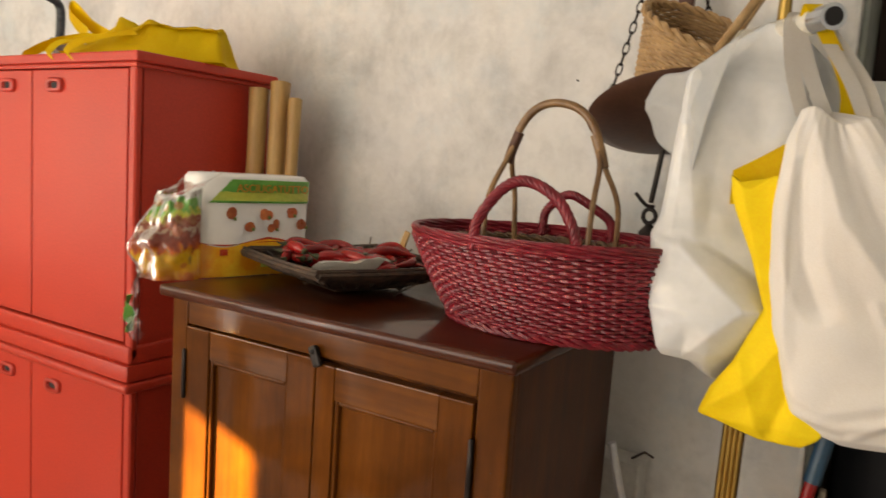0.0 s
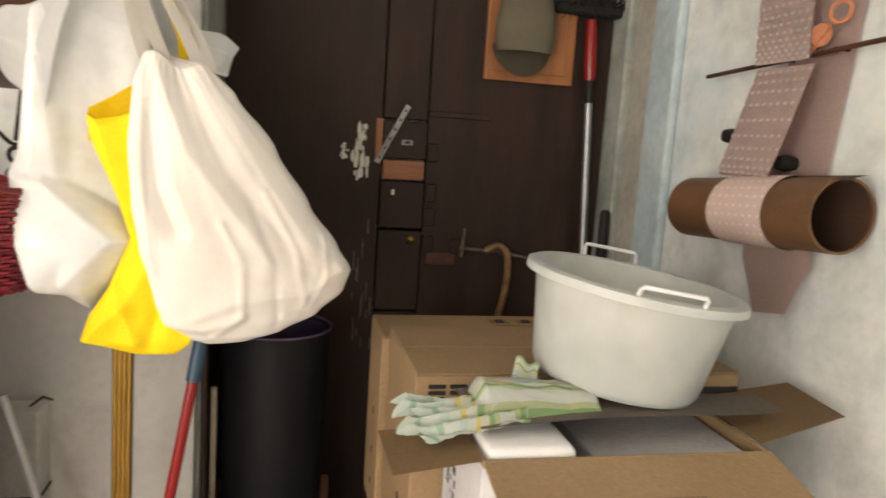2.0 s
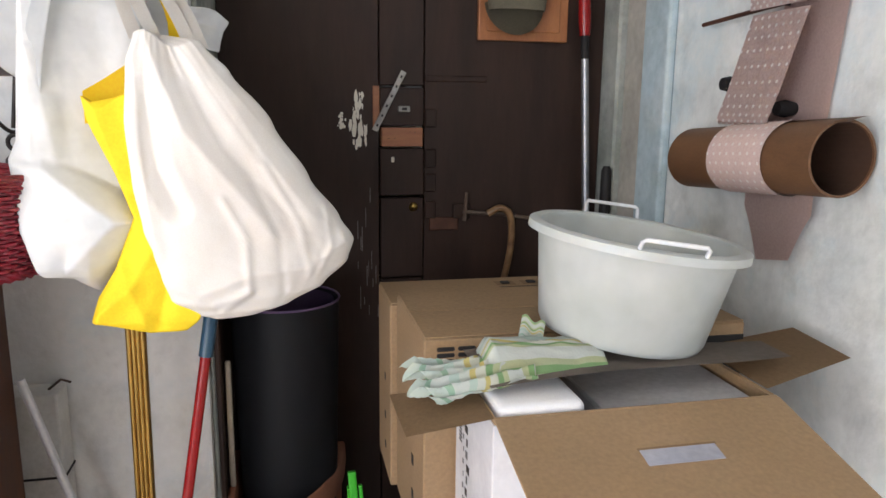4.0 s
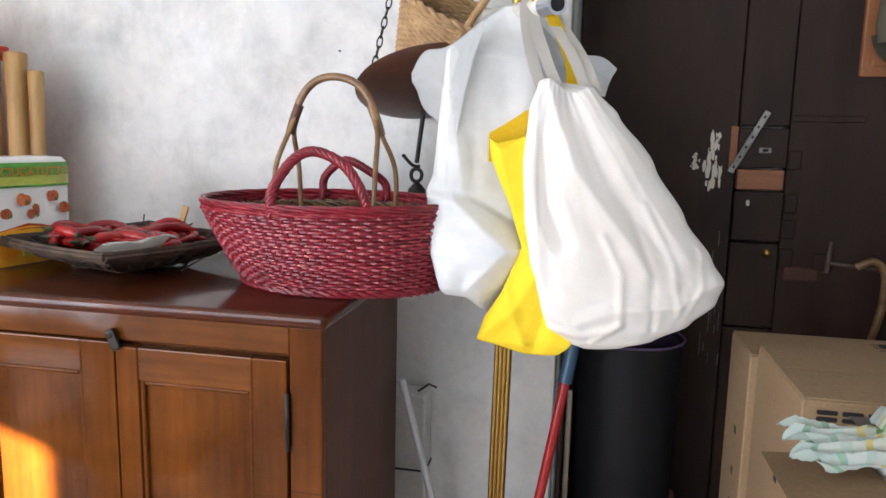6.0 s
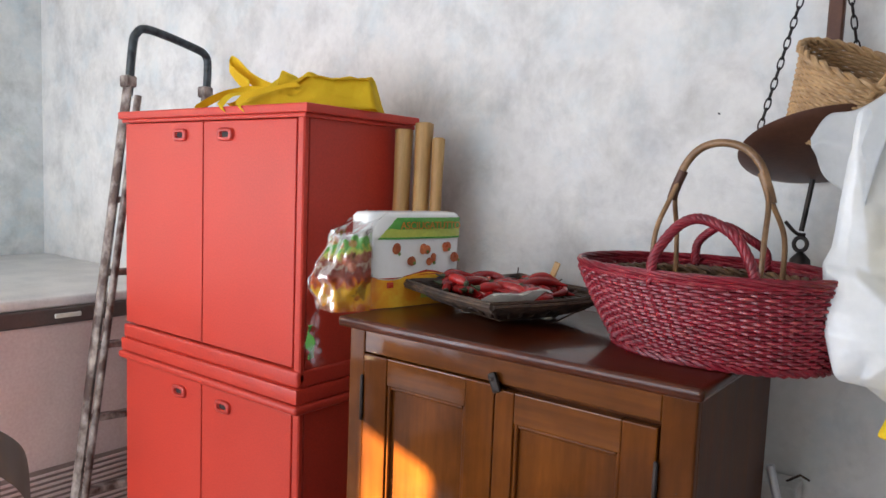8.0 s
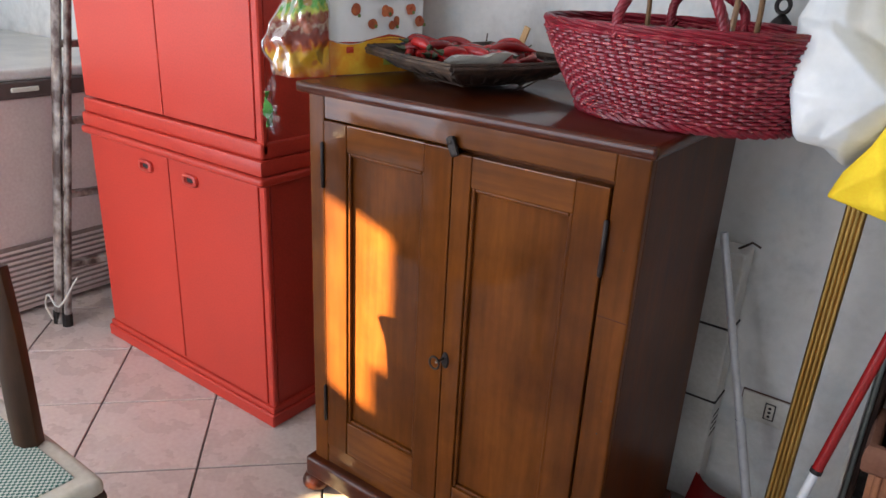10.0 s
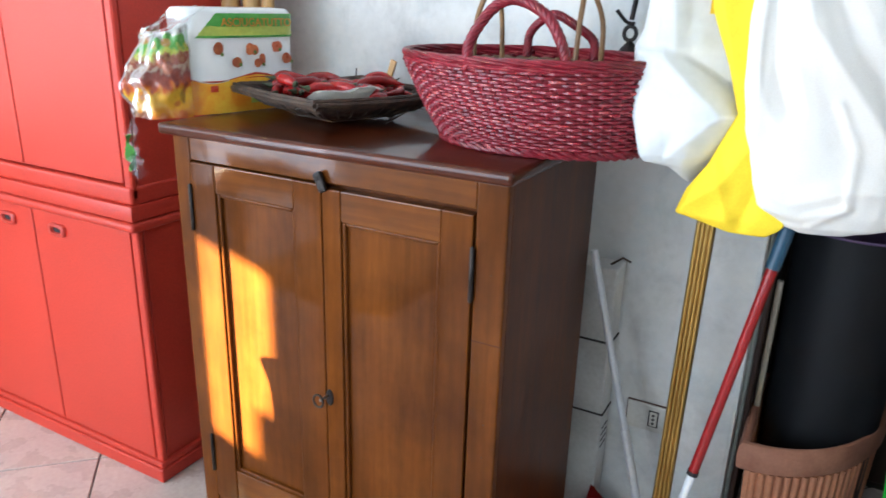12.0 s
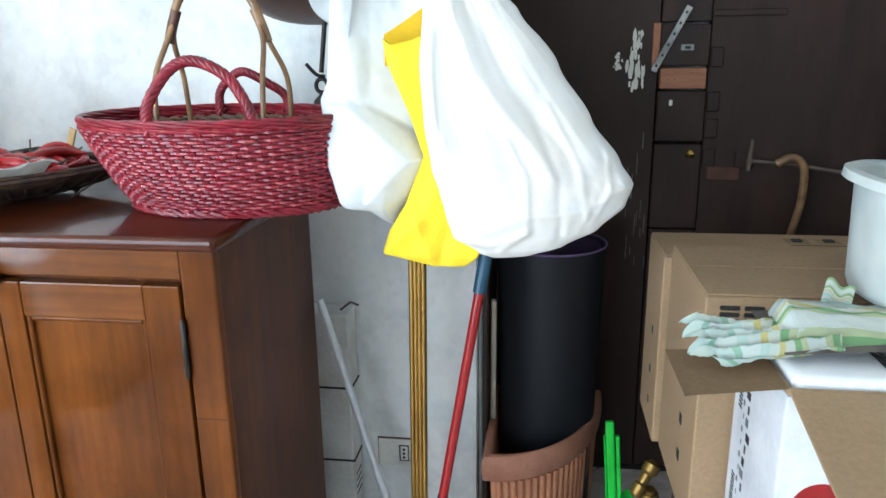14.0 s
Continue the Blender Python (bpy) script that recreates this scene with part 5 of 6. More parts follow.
# ---- hanging scale ----
SC = Vector((0.045, 0.555, 1.560))
sc = thing("hanging_scale", (0.02, 0.6, 1.35), "old rusty balance pan hung on chains from the wall", "scale")
tilt = Matrix.Translation(SC) @ pose(0, 0, 0, -21, -14, 0)
part("pan", lathe([(0.0, -0.020), (0.07, -0.018), (0.145, -0.008), (0.178, 0.006), (0.180, 0.009), (0.175, 0.009), (0.14, -0.003), (0.0, -0.014)], (0, 0, 0), 48, m=tilt), PAN, sc, "rusty brown round metal pan", smooth=True)


def chain(a, b, parent, n):
    a, b = Vector(a), Vector(b)
    for k in range(n):
        p = a.lerp(b, (k + 0.5) / n)
        mm = look(p, b) @ pose(0, 0, 0, 0, 0, 90 * (k % 2) + 20)
        L = (b - a).length / n
        pts = [mm @ Vector((0.0062 * math.cos(t), 0, 0)) + (mm.to_3x3() @ Vector((0, 0, (L * 0.62) * math.sin(t)))) for t in [q * math.pi / 6 for q in range(12)]]
        part("chain_link", tube(pts, 0.0019, 5, closed=True), IRON, parent, smooth=True)


HOOK = Vector((0.03, 0.66, 2.0))
chain(tilt @ Vector((-0.155, -0.02, 0.01)), HOOK + Vector((-0.06, -0.02, 0)), sc, 20)
chain(tilt @ Vector((0.06, 0.13, 0.01)), HOOK + Vector((0.0, 0, 0)), sc, 17)
part("hook_bar", bx(HOOK.x - 0.02, HOOK.x + 0.012, 0.62, 0.645, 1.72, 2.05, 0.004), PAN, sc)
part("steelyard", tube([(0.005, 0.64, 1.50), (-0.010, 0.64, 1.38)], 0.006, 8), IRON, sc, smooth=True)
part("pointer", tube(curve_pts([(-0.045, 0.635, 1.40), (-0.02, 0.635, 1.375), (0.0, 0.635, 1.372)], 8), 0.0045, 6), IRON, sc, smooth=True)
part("weight_ring", tube([(-0.008 + 0.014 * math.cos(a), 0.632, 1.350 + 0.016 * math.sin(a)) for a in [k * math.pi / 8 for k in range(16)]], 0.005, 7, closed=True), IRON, sc, smooth=True)
part("weight", lathe([(0.0, 0.02), (0.008, 0.015), (0.022, 0.0), (0.026, -0.03), (0.02, -0.05), (0, -0.052)], (-0.006, 0.63, 1.315), 16), IRON, sc, smooth=True)

# ---- small tan basket in the pan ----
TB = Vector((0.075, 0.53, 0))
tb = thing("tan_basket", (TB.x, TB.y, 1.57), "small tan wicker basket with a bow handle standing in the pan", "basket")
bt = Matrix.Translation((TB.x - 0.03, TB.y, 1.585)) @ pose(0, 0, 0, 26, 24, 8)
woven(tb, "weave", WICKER_TAN, (0, 0, 0), (0.085, 0.065), (0.124, 0.088), 0.0, 0.162, 27, 44, 0.0032, 0.0019, m=bt, seed=9)
part("rim", twist([bt @ Vector((0.127 * math.cos(a), 0.091 * math.sin(a), 0.164)) for a in [k * math.pi / 30 for k in range(61)]], 0.009, 2, 14), WICKER_TAN, tb, smooth=True)
part("bottom", lathe([(0, 0.002), (1.0, 0.002)], n=24, squash=(0.085, 0.065), m=bt), WICKER_TAN, tb)
part("bow_handle", tube([bt @ v for v in curve_pts([(0.04, -0.083, 0.145), (0.06, -0.065, 0.25), (0.065, 0.0, 0.30), (0.055, 0.06, 0.25), (0.04, 0.088, 0.16)], 30)], 0.0105, 8, flat=0.7), WICKER_TAN, tb, "pale wooden bow handle", smooth=True)

# ---- brass stand with a cross rod ----
st = thing("brass_stand", (0.245, 0.42, 0), "fluted brass upright with a cream cross rod, hung with bags", "stand")
for k in range(4):
    a = -0.0135 + k * 0.009
    part("flute", tube([(0.236 + a, 0.425 - 0.004 * math.cos(a * 70), 0.0), (0.25 + a, 0.412 - 0.004 * math.cos(a * 70), 1.02)], 0.0052, 8), BRASS, st, smooth=True)
part("back_bar", bx(-0.0195, 0.0195, 0.0, 0.01, 0.0, 1.02, 0.002, m=Matrix.Translation((0.236, 0.426, 0)) @ pose(0, 0, 0, 0.7, 0.8, 0)), BRASS_DARK, st)
part("upper_pole", tube([(0.250, 0.415, 1.02), (0.255, 0.415, 2.3)], 0.011, 12), BRASS, st, smooth=True)
part("base", lathe([(0.11, 0.0), (0.12, 0.008), (0.10, 0.018), (0.03, 0.03), (0.02, 0.05)], (0.236, 0.425, 0), 30, cap=(True, True)), BRASS_DARK, st, smooth=True)
R0, R1 = Vector((0.165, 0.50, 1.70)), Vector((0.345, 0.245, 1.69))
part("cross_rod", tube([R0, R0.lerp(R1, 0.86)], 0.019, 16), WHITE_TUBE, st, "cream plastic cross rod", smooth=True)
cap = part("rod_end", tube([R0.lerp(R1, 0.86), R1], 0.0205, 16), CHROME, st, smooth=True)
part("rod_hole", tube([R1, R1 + (R1 - R0).normalized() * 0.002], 0.014, 14), BLACK, st)
part("rod_collar", tube([R0, R0.lerp(R1, 0.12)], 0.023, 16), WHITE_TUBE, st, smooth=True)


# ---- hanging bags ----
def smooth_at(table, z):
    """Interpolate rows (z, a, b, ...) smoothly, top row first."""
    for p, q in zip(table, table[1:]):
        if p[0] >= z >= q[0]:
            t = (p[0] - z) / (p[0] - q[0])
            t = t * t * (3 - 2 * t) * 0.5 + t * 0.5
            return [a + (b - a) * t for a, b in zip(p[1:], q[1:])]
    return list(table[-1][1:] if z < table[-1][0] else table[0][1:])


def hung(table, plane, levels, n, relief, soft=True):
    """A hanging bag: table rows z, left x, right x, half depth; relief(x, z, face) stands out of either face."""
    rings = []
    z1, z0 = table[0][0], table[-1][0]
    for i in range(levels):
        z = z1 + (z0 - z1) * i / (levels - 1)
        if soft:
            l, r, d = smooth_at(table, z)
        else:
            for p, q in zip(table, table[1:]):
                if p[0] >= z - 1e-9 >= q[0] - 1e-8:
                    t = (p[0] - z) / (p[0] - q[0])
                    l, r, d = [a + (b - a) * t for a, b in zip(p[1:], q[1:])]
                    break
        ring = []
        for k in range(n):
            a = 2 * math.pi * k / n
            s = math.sin(a)
            x, face = l + (r - l) * (0.5 - 0.5 * math.cos(a)), 1 if s > 0 else -1
            y = plane(x, z) - math.copysign(abs(s) ** 0.7, s) * d - face * min(1, abs(s) * 2.2) * relief(x, z, face)
            ring.append(Vector((x, y, z)))
        rings.append(ring)
    return loft(rings)


tote = thing("cotton_tote_bag", (0.45, 0.27, 1.05), "full cream cotton tote bag hanging by its straps", "bag")
def tote_y(x, z):
    return 0.235 + 0.30 * (x - 0.33)
def tote_relief(x, z, face):
    if face < 0:
        return 0.004 * facet(x, z, 0.1, 8)
    fan, drop = math.atan2(x - 0.35, 1.62 - z), min(1, (1.62 - z) / 0.5)
    h = 0.004 * (1 - drop) * ridge(Vector((fan * 9 + 3.3, drop * 1.4, 1))) + 0.004 * noise.noise(Vector((fan * 3, drop * 1.2, 4)))
    h += crease(x, z, [(0.339, 1.535), (0.393, 1.39), (0.498, 1.257), (0.531, 1.205)], 0.042, 0.011)
    h += crease(x, z, [(0.331, 1.45), (0.347, 1.326), (0.377, 1.257)], 0.028, -0.017, 1.1)
    h += crease(x, z, [(0.318, 1.52), (0.322, 1.36), (0.336, 1.18)], 0.020, 0.008)
    h += crease(x, z, [(0.422, 1.52), (0.521, 1.35), (0.614, 1.22)], 0.045, 0.006)
    h += crease(x, z, [(0.372, 1.52), (0.455, 1.36), (0.565, 1.235)], 0.034, -0.005)
    h += crease(x, z, [(0.35, 1.12), (0.40, 1.098), (0.486, 1.13), (0.60, 1.135), (0.67, 1.18)], 0.030, 0.006)
    low = min(1, max(0, (1.33 - z) / 0.12))
    side = min(1, max(0, (x - 0.44) / 0.08))
    h += low * (0.0022 * facet(x, z * 0.7, 0.055, 2.2) + 0.0008 * facet(x * 1.2 + z, z, 0.028, 7.1)) * (0.35 + 0.65 * side) + 0.002 * facet(x * 1.4, z * 0.6, 0.09, 3.4)
    for line, w, d in (([(0.47, 1.50), (0.60, 1.30), (0.665, 1.19)], 0.012, 0.0025), ([(0.43, 1.47), (0.545, 1.30), (0.62, 1.16)], 0.012, -0.0012), ([(0.52, 1.33), (0.58, 1.22), (0.60, 1.12)], 0.010, 0.003),
                       ([(0.50, 1.30), (0.545, 1.20), (0.55, 1.08)], 0.010, -0.003), ([(0.450, 1.27), (0.486, 1.20), (0.488, 1.10), (0.44, 1.065)], 0.011, 0.0055), ([(0.36, 1.09), (0.42, 1.075), (0.488, 1.10)], 0.012, 0.006),
                       ([(0.63, 1.25), (0.64, 1.17), (0.61, 1.11)], 0.009, 0.003), ([(0.335, 1.50), (0.325, 1.40), (0.335, 1.28)], 0.012, -0.003)):
        h += crease(x, z, line, w, d, 1.0)
    fan2 = (x - 0.42) * 0.9 + (1.2 - z) * 0.30
    h += low * side * 0.0014 * ridge(Vector((fan2 * 30, z * 3, 6.0)))
    return h
tote_bm = hung([(1.545, 0.318, 0.420, 0.016), (1.50, 0.303, 0.465, 0.03), (1.40, 0.296, 0.538, 0.052), (1.30, 0.302, 0.602, 0.062), (1.22, 0.314, 0.660, 0.064), (1.175, 0.327, 0.688, 0.06),
                    (1.135, 0.337, 0.675, 0.055), (1.09, 0.350, 0.625, 0.045), (1.06, 0.385, 0.56, 0.032), (1.045, 0.42, 0.50, 0.016)], tote_y, 110, 190, tote_relief)
for v in tote_bm.verts:
    k = max(0, (v.co.z - 1.45) / 0.095)
    v.co.z += k * (0.010 * math.exp(-((v.co.x - 0.337) / 0.02) ** 2) + 0.004 * math.exp(-((v.co.x - 0.415) / 0.016) ** 2) - 0.014 * math.exp(-((v.co.x - 0.376) / 0.022) ** 2) - 0.12 * max(0, v.co.x - 0.37))
part("cloth", tote_bm, TOTE, tote, smooth=180)
def strap(parent, ctrl, w, material, seed):
    pts = curve_pts(ctrl, 22)
    part("strap", sheet(lambda u, v: pts[int(round(u * 21))] + Vector(((v - 0.5) * w, (v - 0.5) * w * 0.35 + 0.004 * math.sin(u * 9 + seed), 0)), 22, 4, 0.0025), material, parent, smooth=True)
strap(tote, [(0.322, 0.235, 1.54), (0.300, 0.255, 1.60), (0.283, 0.295, 1.68), (0.285, 0.325, 1.716), (0.292, 0.34, 1.70)], 0.022, TOTE, 0)
strap(tote, [(0.352, 0.232, 1.54), (0.325, 0.25, 1.60), (0.297, 0.29, 1.68), (0.298, 0.318, 1.714), (0.305, 0.335, 1.69)], 0.022, TOTE, 1)
strap(tote, [(0.405, 0.25, 1.535), (0.375, 0.265, 1.60), (0.325, 0.285, 1.68), (0.308, 0.30, 1.713), (0.30, 0.325, 1.70)], 0.022, TOTE, 2)
strap(tote, [(0.425, 0.262, 1.53), (0.395, 0.28, 1.60), (0.335, 0.29, 1.685), (0.315, 0.295, 1.712), (0.31, 0.32, 1.69)], 0.018, TOTE, 3)

wb = thing("white_plastic_bag", (0.2, 0.38, 1.085), "crumpled white plastic carrier bag hanging on the rod", "bag")
def wb_y(x, z):
    return 0.262 + 0.30 * (x - 0.12) + max(0, z - 1.6) * 0.5
def wb_relief(x, z, face):
    fine = 0.0022 * facet(x, z, 0.038, 6.3) + 0.004 * facet(x, z, 0.09, 4.4)
    if face < 0:
        return fine + 0.01
    # upper panel: one upright fold near its edge, a short one beside it, then slack
    h = max(0, 0.013 - 0.26 * abs(x - 0.146)) + max(0, 0.006 - 0.25 * abs(x - 0.150 - 0.18 * (1.52 - z))) * (z < 1.53) - 0.012 * math.exp(-((x - 0.24) / 0.05) ** 2)
    # lower pouch: a shelf under a slanting edge, and two faces that meet in a ridge
    under = min(1.35, 1.35 - 0.62 * (x - 0.165)) - z
    s = 0.707 * ((x - 0.188) - (z - 1.148))
    pouch = min(1.1 * under, 0.052 + 0.20 * s, 0.052 - 0.75 * s, 0.010 + 0.85 * (x - 0.107))
    notch = max(0, 0.018 - 0.5 * abs(x - 0.185 - 0.25 * (z - 1.14))) * min(1, max(0, (1.21 - z) / 0.06))
    return fine + (max(h * max(0, 1 - under / 0.03), pouch - notch) if under > 0 else h)
part("film", hung([(1.705, 0.235, 0.285, 0.012), (1.679, 0.205, 0.30, 0.014), (1.611, 0.138, 0.315, 0.02), (1.484, 0.126, 0.32, 0.024), (1.405, 0.120, 0.32, 0.028), (1.372, 0.117, 0.318, 0.036), (1.343, 0.106, 0.318, 0.050), (1.226, 0.117, 0.315, 0.064),
                   (1.158, 0.138, 0.285, 0.048), (1.143, 0.150, 0.272, 0.038), (1.138, 0.186, 0.266, 0.034), (1.103, 0.222, 0.236, 0.008)], wb_y, 130, 170, wb_relief, False), PLASTIC, wb, smooth=180)
def ear(top, low, y, seed, lean):
    a, b = curve_pts(top, 30), curve_pts(low, 30)
    part("handle_loop", sheet(lambda u, v: a[int(round(u * 29))].lerp(b[int(round(u * 29))], v) + Vector((0.003 * facet(v * 0.15, u * 0.1, 0.05, seed), y + (0.2 - a[int(round(u * 29))].x) * lean + 0.006 * facet(u * 0.16, v * 0.15, 0.07, seed) - 0.016 * crease(u, v, [(0.1, 0.5), (1.0, 0.38)], 0.5, 1.0, 1.2), 0)), 30, 24, 0.001), PLASTIC, wb, smooth=180)
ear([(0.215, 0, 1.668), (0.140, 0, 1.618), (0.088, 0, 1.610), (0.058, 0, 1.568)], [(0.16, 0, 1.44), (0.126, 0, 1.470), (0.092, 0, 1.495), (0.074, 0, 1.525)], 0.245, 0.5, 0.35)
ear([(0.30, 0, 1.68), (0.362, 0, 1.622), (0.426, 0, 1.613), (0.461, 0, 1.590)], [(0.34, 0, 1.52), (0.396, 0, 1.552), (0.42, 0, 1.538), (0.440, 0, 1.533)], 0.40, 2.0, 0.0)

ye = thing("yellow_shopping_bag", (0.3, 0.33, 1.01), "bright yellow cloth bag hanging between the other bags", "bag")
def ye_y(x, z):
    return 0.236
def ye_relief(x, z, face):
    h = 0.006 * facet(x, z, 0.10, 5.5) + 0.002 * facet(x, z, 0.04, 1.4)
    h += crease(x, z, [(0.25, 1.43), (0.30, 1.25)], 0.03, 0.008) + crease(x, z, [(0.35, 1.22), (0.29, 1.12), (0.23, 1.07)], 0.03, 0.010)
    return h + crease(x, z, [(0.37, 1.2), (0.33, 1.05)], 0.025, -0.010) + crease(x, z, [(0.27, 1.16), (0.31, 1.05)], 0.02, 0.007)
ye_bm = hung([(1.436, 0.228, 0.345, 0.010), (1.406, 0.234, 0.345, 0.012), (1.319, 0.272, 0.36, 0.014), (1.24, 0.298, 0.37, 0.014), (1.15, 0.262, 0.40, 0.016), (1.10, 0.231, 0.40, 0.018), (1.055, 0.216, 0.40, 0.018), (1.047, 0.25, 0.395, 0.014), (1.032, 0.31, 0.375, 0.006)], ye_y, 90, 110, ye_relief, False)
for v in ye_bm.verts:
    k = max(0, (v.co.z - 1.38) / 0.056)
    v.co.z += k * (0.014 - 0.022 * math.exp(-((v.co.x - 0.258) / 0.022) ** 2))
part("cloth", ye_bm, YELLOW, ye, smooth=180)
part("mouth", sheet(lambda u, v: Vector((0.224 + 0.125 * u, 0.266 + 0.006 * math.sin(u * 7), (1.455 + 0.048 * min(1, u * 1.6)) * v + 1.40 * (1 - v))), 14, 8, 0.0015), YELLOW, ye, smooth=True)
strap(ye, [(0.305, 0.25, 1.45), (0.285, 0.35, 1.56), (0.272, 0.37, 1.66), (0.276, 0.365, 1.714)], 0.018, YELLOW, 0)
strap(ye, [(0.37, 0.25, 1.45), (0.375, 0.30, 1.58), (0.330, 0.272, 1.68), (0.312, 0.276, 1.717), (0.305, 0.29, 1.70)], 0.024, YELLOW, 1)

# ---- sticks in the corner ----
bm_ = thing("broom", (0.31, 0.32, 0), "red and white broom stick with blue grip leaning in the corner", "broom")
def on_line(p, q, t):
    return Vector(p).lerp(Vector(q), t)
BA, BB = Vector((0.245, 0.30, 0.06)), Vector((0.425, 0.375, 1.15))
part("white_section", tube([BA, on_line(BA, BB, 0.368)], 0.0095, 10), WHITE_STICK, bm_, smooth=True)
part("collar", tube([on_line(BA, BB, 0.364), on_line(BA, BB, 0.373)], 0.0125, 10), BLACK, bm_, smooth=True)
part("red_section", tube([on_line(BA, BB, 0.373), on_line(BA, BB, 0.805)], 0.0110, 10), RED_STICK, bm_, smooth=True)
part("blue_grip", tube([on_line(BA, BB, 0.805), on_line(BA, BB, 1.0)], 0.0145, 10), BLUE_STICK, bm_, smooth=True)
part("broom_head", bx(0.10, 0.38, 0.25, 0.34, 0.0, 0.06, 0.012, 2), RED_STICK, bm_, smooth=True)
tb2 = thing("metal_tube", (0.1, 0.5, 0), "thin grey telescopic metal tube leaning on the wall", "tube")
TA, TB_ = Vector((0.220, 0.53, 0.0)), Vector((-0.012, 0.53, 0.85))
part("lower_tube", tube([TA, on_line(TA, TB_, 0.46)], 0.0115, 10), GREY_TUBE, tb2, smooth=True)
part("upper_tube", tube([on_line(TA, TB_, 0.46), TB_], 0.0095, 10), GREY_TUBE, tb2, smooth=True)
dp = thing("dustpan", (0.10, 0.56, 0), "red and black dustpan lying on the floor by the wall", "dustpan")
part("pan", sheet(lambda u, v: Vector((0.02 + 0.24 * u, 0.45 + 0.18 * v, 0.012 + 0.07 * v * v + 0.05 * (abs(u - 0.5) * 2) ** 4)), 14, 8, 0.004), RED_STICK, dp, smooth=True)
part("brush", bx(0.0, 0.15, 0.40, 0.46, 0.0, 0.075, 0.02, 3), BUMF, dp, smooth=True)

# ---- pot with a rolled mat ----
pot = thing("terracotta_planter", (0.50, 0.80, 0), "quarter-round ribbed terracotta planter standing in the corner", "planter")
def planter_ring(z, inset, n=26):
    """Two straight sides to the corner and a quarter round to the room."""
    cx, cy, rx, ry = 0.385 + inset, 0.995 - inset, 0.322 - 2 * inset, 0.418 - 2 * inset
    arc = [Vector((cx + rx * math.sin(a), cy - ry * math.cos(a), z)) for a in [k * math.pi / 2 / (n - 1) for k in range(n)]]
    return arc + [Vector((cx + rx * 0.5, cy, z)), Vector((cx, cy, z)), Vector((cx, cy - ry * 0.5, z))]
part("body", loft([planter_ring(0.0, 0.030), planter_ring(0.02, 0.028), planter_ring(0.37, 0.014), planter_ring(0.37, 0.020), planter_ring(0.03, 0.040)]), TERRA, pot, smooth=35)
part("rim", loft([planter_ring(0.343, 0.014), planter_ring(0.346, 0.003), planter_ring(0.354, -0.004), planter_ring(0.385, -0.007), planter_ring(0.410, -0.005), planter_ring(0.419, 0.000), planter_ring(0.4212, 0.008), planter_ring(0.419, 0.016), planter_ring(0.410, 0.021), planter_ring(0.36, 0.020)], cap=(False, False)), TERRA_RIM, pot, smooth=35)
lo_, hi_ = planter_ring(0.03, 0.028, 24), planter_ring(0.342, 0.016, 24)
for k in range(1, 23):
    part("rib", tube([lo_[k], hi_[k]], 0.0088, 8), TERRA, pot, smooth=True)
rm = thing("rolled_mat", (0.547, 0.85, 0.034), "black rolled rubber mat standing in the planter", "mat")
def spiral(u, v):
    a = u * 2 * math.pi * 2.3 + 1.2
    r = 0.127 + 0.022 * v - 0.012 * u
    return Vector((0.547 + r * math.cos(a), 0.85 + r * math.sin(a) + 0.01 * v, 0.034 + 0.884 * v))
part("roll", sheet(spiral, 120, 8, 0.006), RUBBER, rm, smooth=True)
part("lining", sheet(lambda u, v: Vector((0.547 + (0.111 + 0.02 * v) * math.cos(u * 6.2832), 0.85 + (0.111 + 0.02 * v) * math.sin(u * 6.2832) + 0.01 * v, 0.04 + 0.874 * v)), 40, 6, 0.002), PURPLE, rm, "dull purple underside", smooth=True)
part("lip", tube([(0.547 + 0.146 * math.cos(k * 0.157), 0.86 + 0.146 * math.sin(k * 0.157), 0.920) for k in range(40)], 0.0035, 6, closed=True), PURPLE, rm, smooth=True)
gp = thing("green_rake", (0.73, 0.70, 0), "bright green plastic handle standing beside the planter", "tool")
part("handle", bx(-0.011, 0.011, -0.008, 0.008, 0, 0.50, 0.005, 2, m=pose(0.738, 0.62, 0.0, -4, -4, 0)), GREEN, gp)
part("prong", bx(0.014, 0.024, -0.007, 0.007, 0.0, 0.46, 0.003, 2, m=pose(0.738, 0.62, 0.0, -4, -4, 0)), GREEN, gp)
part("scoop", sheet(lambda u, v: Vector((0.715 + 0.085 * u, 0.585 + 0.05 * v + 0.02 * math.sin(3 * u), 0.30 * v * (1 - 0.5 * (2 * u - 1) ** 2) + 0.004)), 9, 6, 0.003), GREEN, gp, smooth=True)
part("edge", bx(-0.016, -0.011, -0.011, 0.011, 0.0, 0.46, 0.003, m=pose(0.738, 0.62, 0.0, -4, -4, 0)), GREEN, gp)
lone("pale_board", bx(0.387, 0.402, 0.770, 0.790, 0.4215, 0.775, 0.003), CREAM_BOARD, "short cream offcut of board standing on the rim of the planter", "board")
# added board: its dark colour stands in for shade on the lower reveal
lone("reveal_shade_board", bx(0.3685, 0.3825, 0.722, 1.12, 0, 1.03, 0.003), DOOR, "dark brown board added as the shade on the lower reveal", "board")
bl = thing("brass_tap", (0.80, 0.62, 0), "old brass tap on its pipe standing beside the boxes", "tap")
part("pipe", tube([(0.815, 0.63, 0.0), (0.812, 0.63, 0.20), (0.81, 0.62, 0.33)], 0.014, 12), BRASS_DARK, bl, smooth=True)
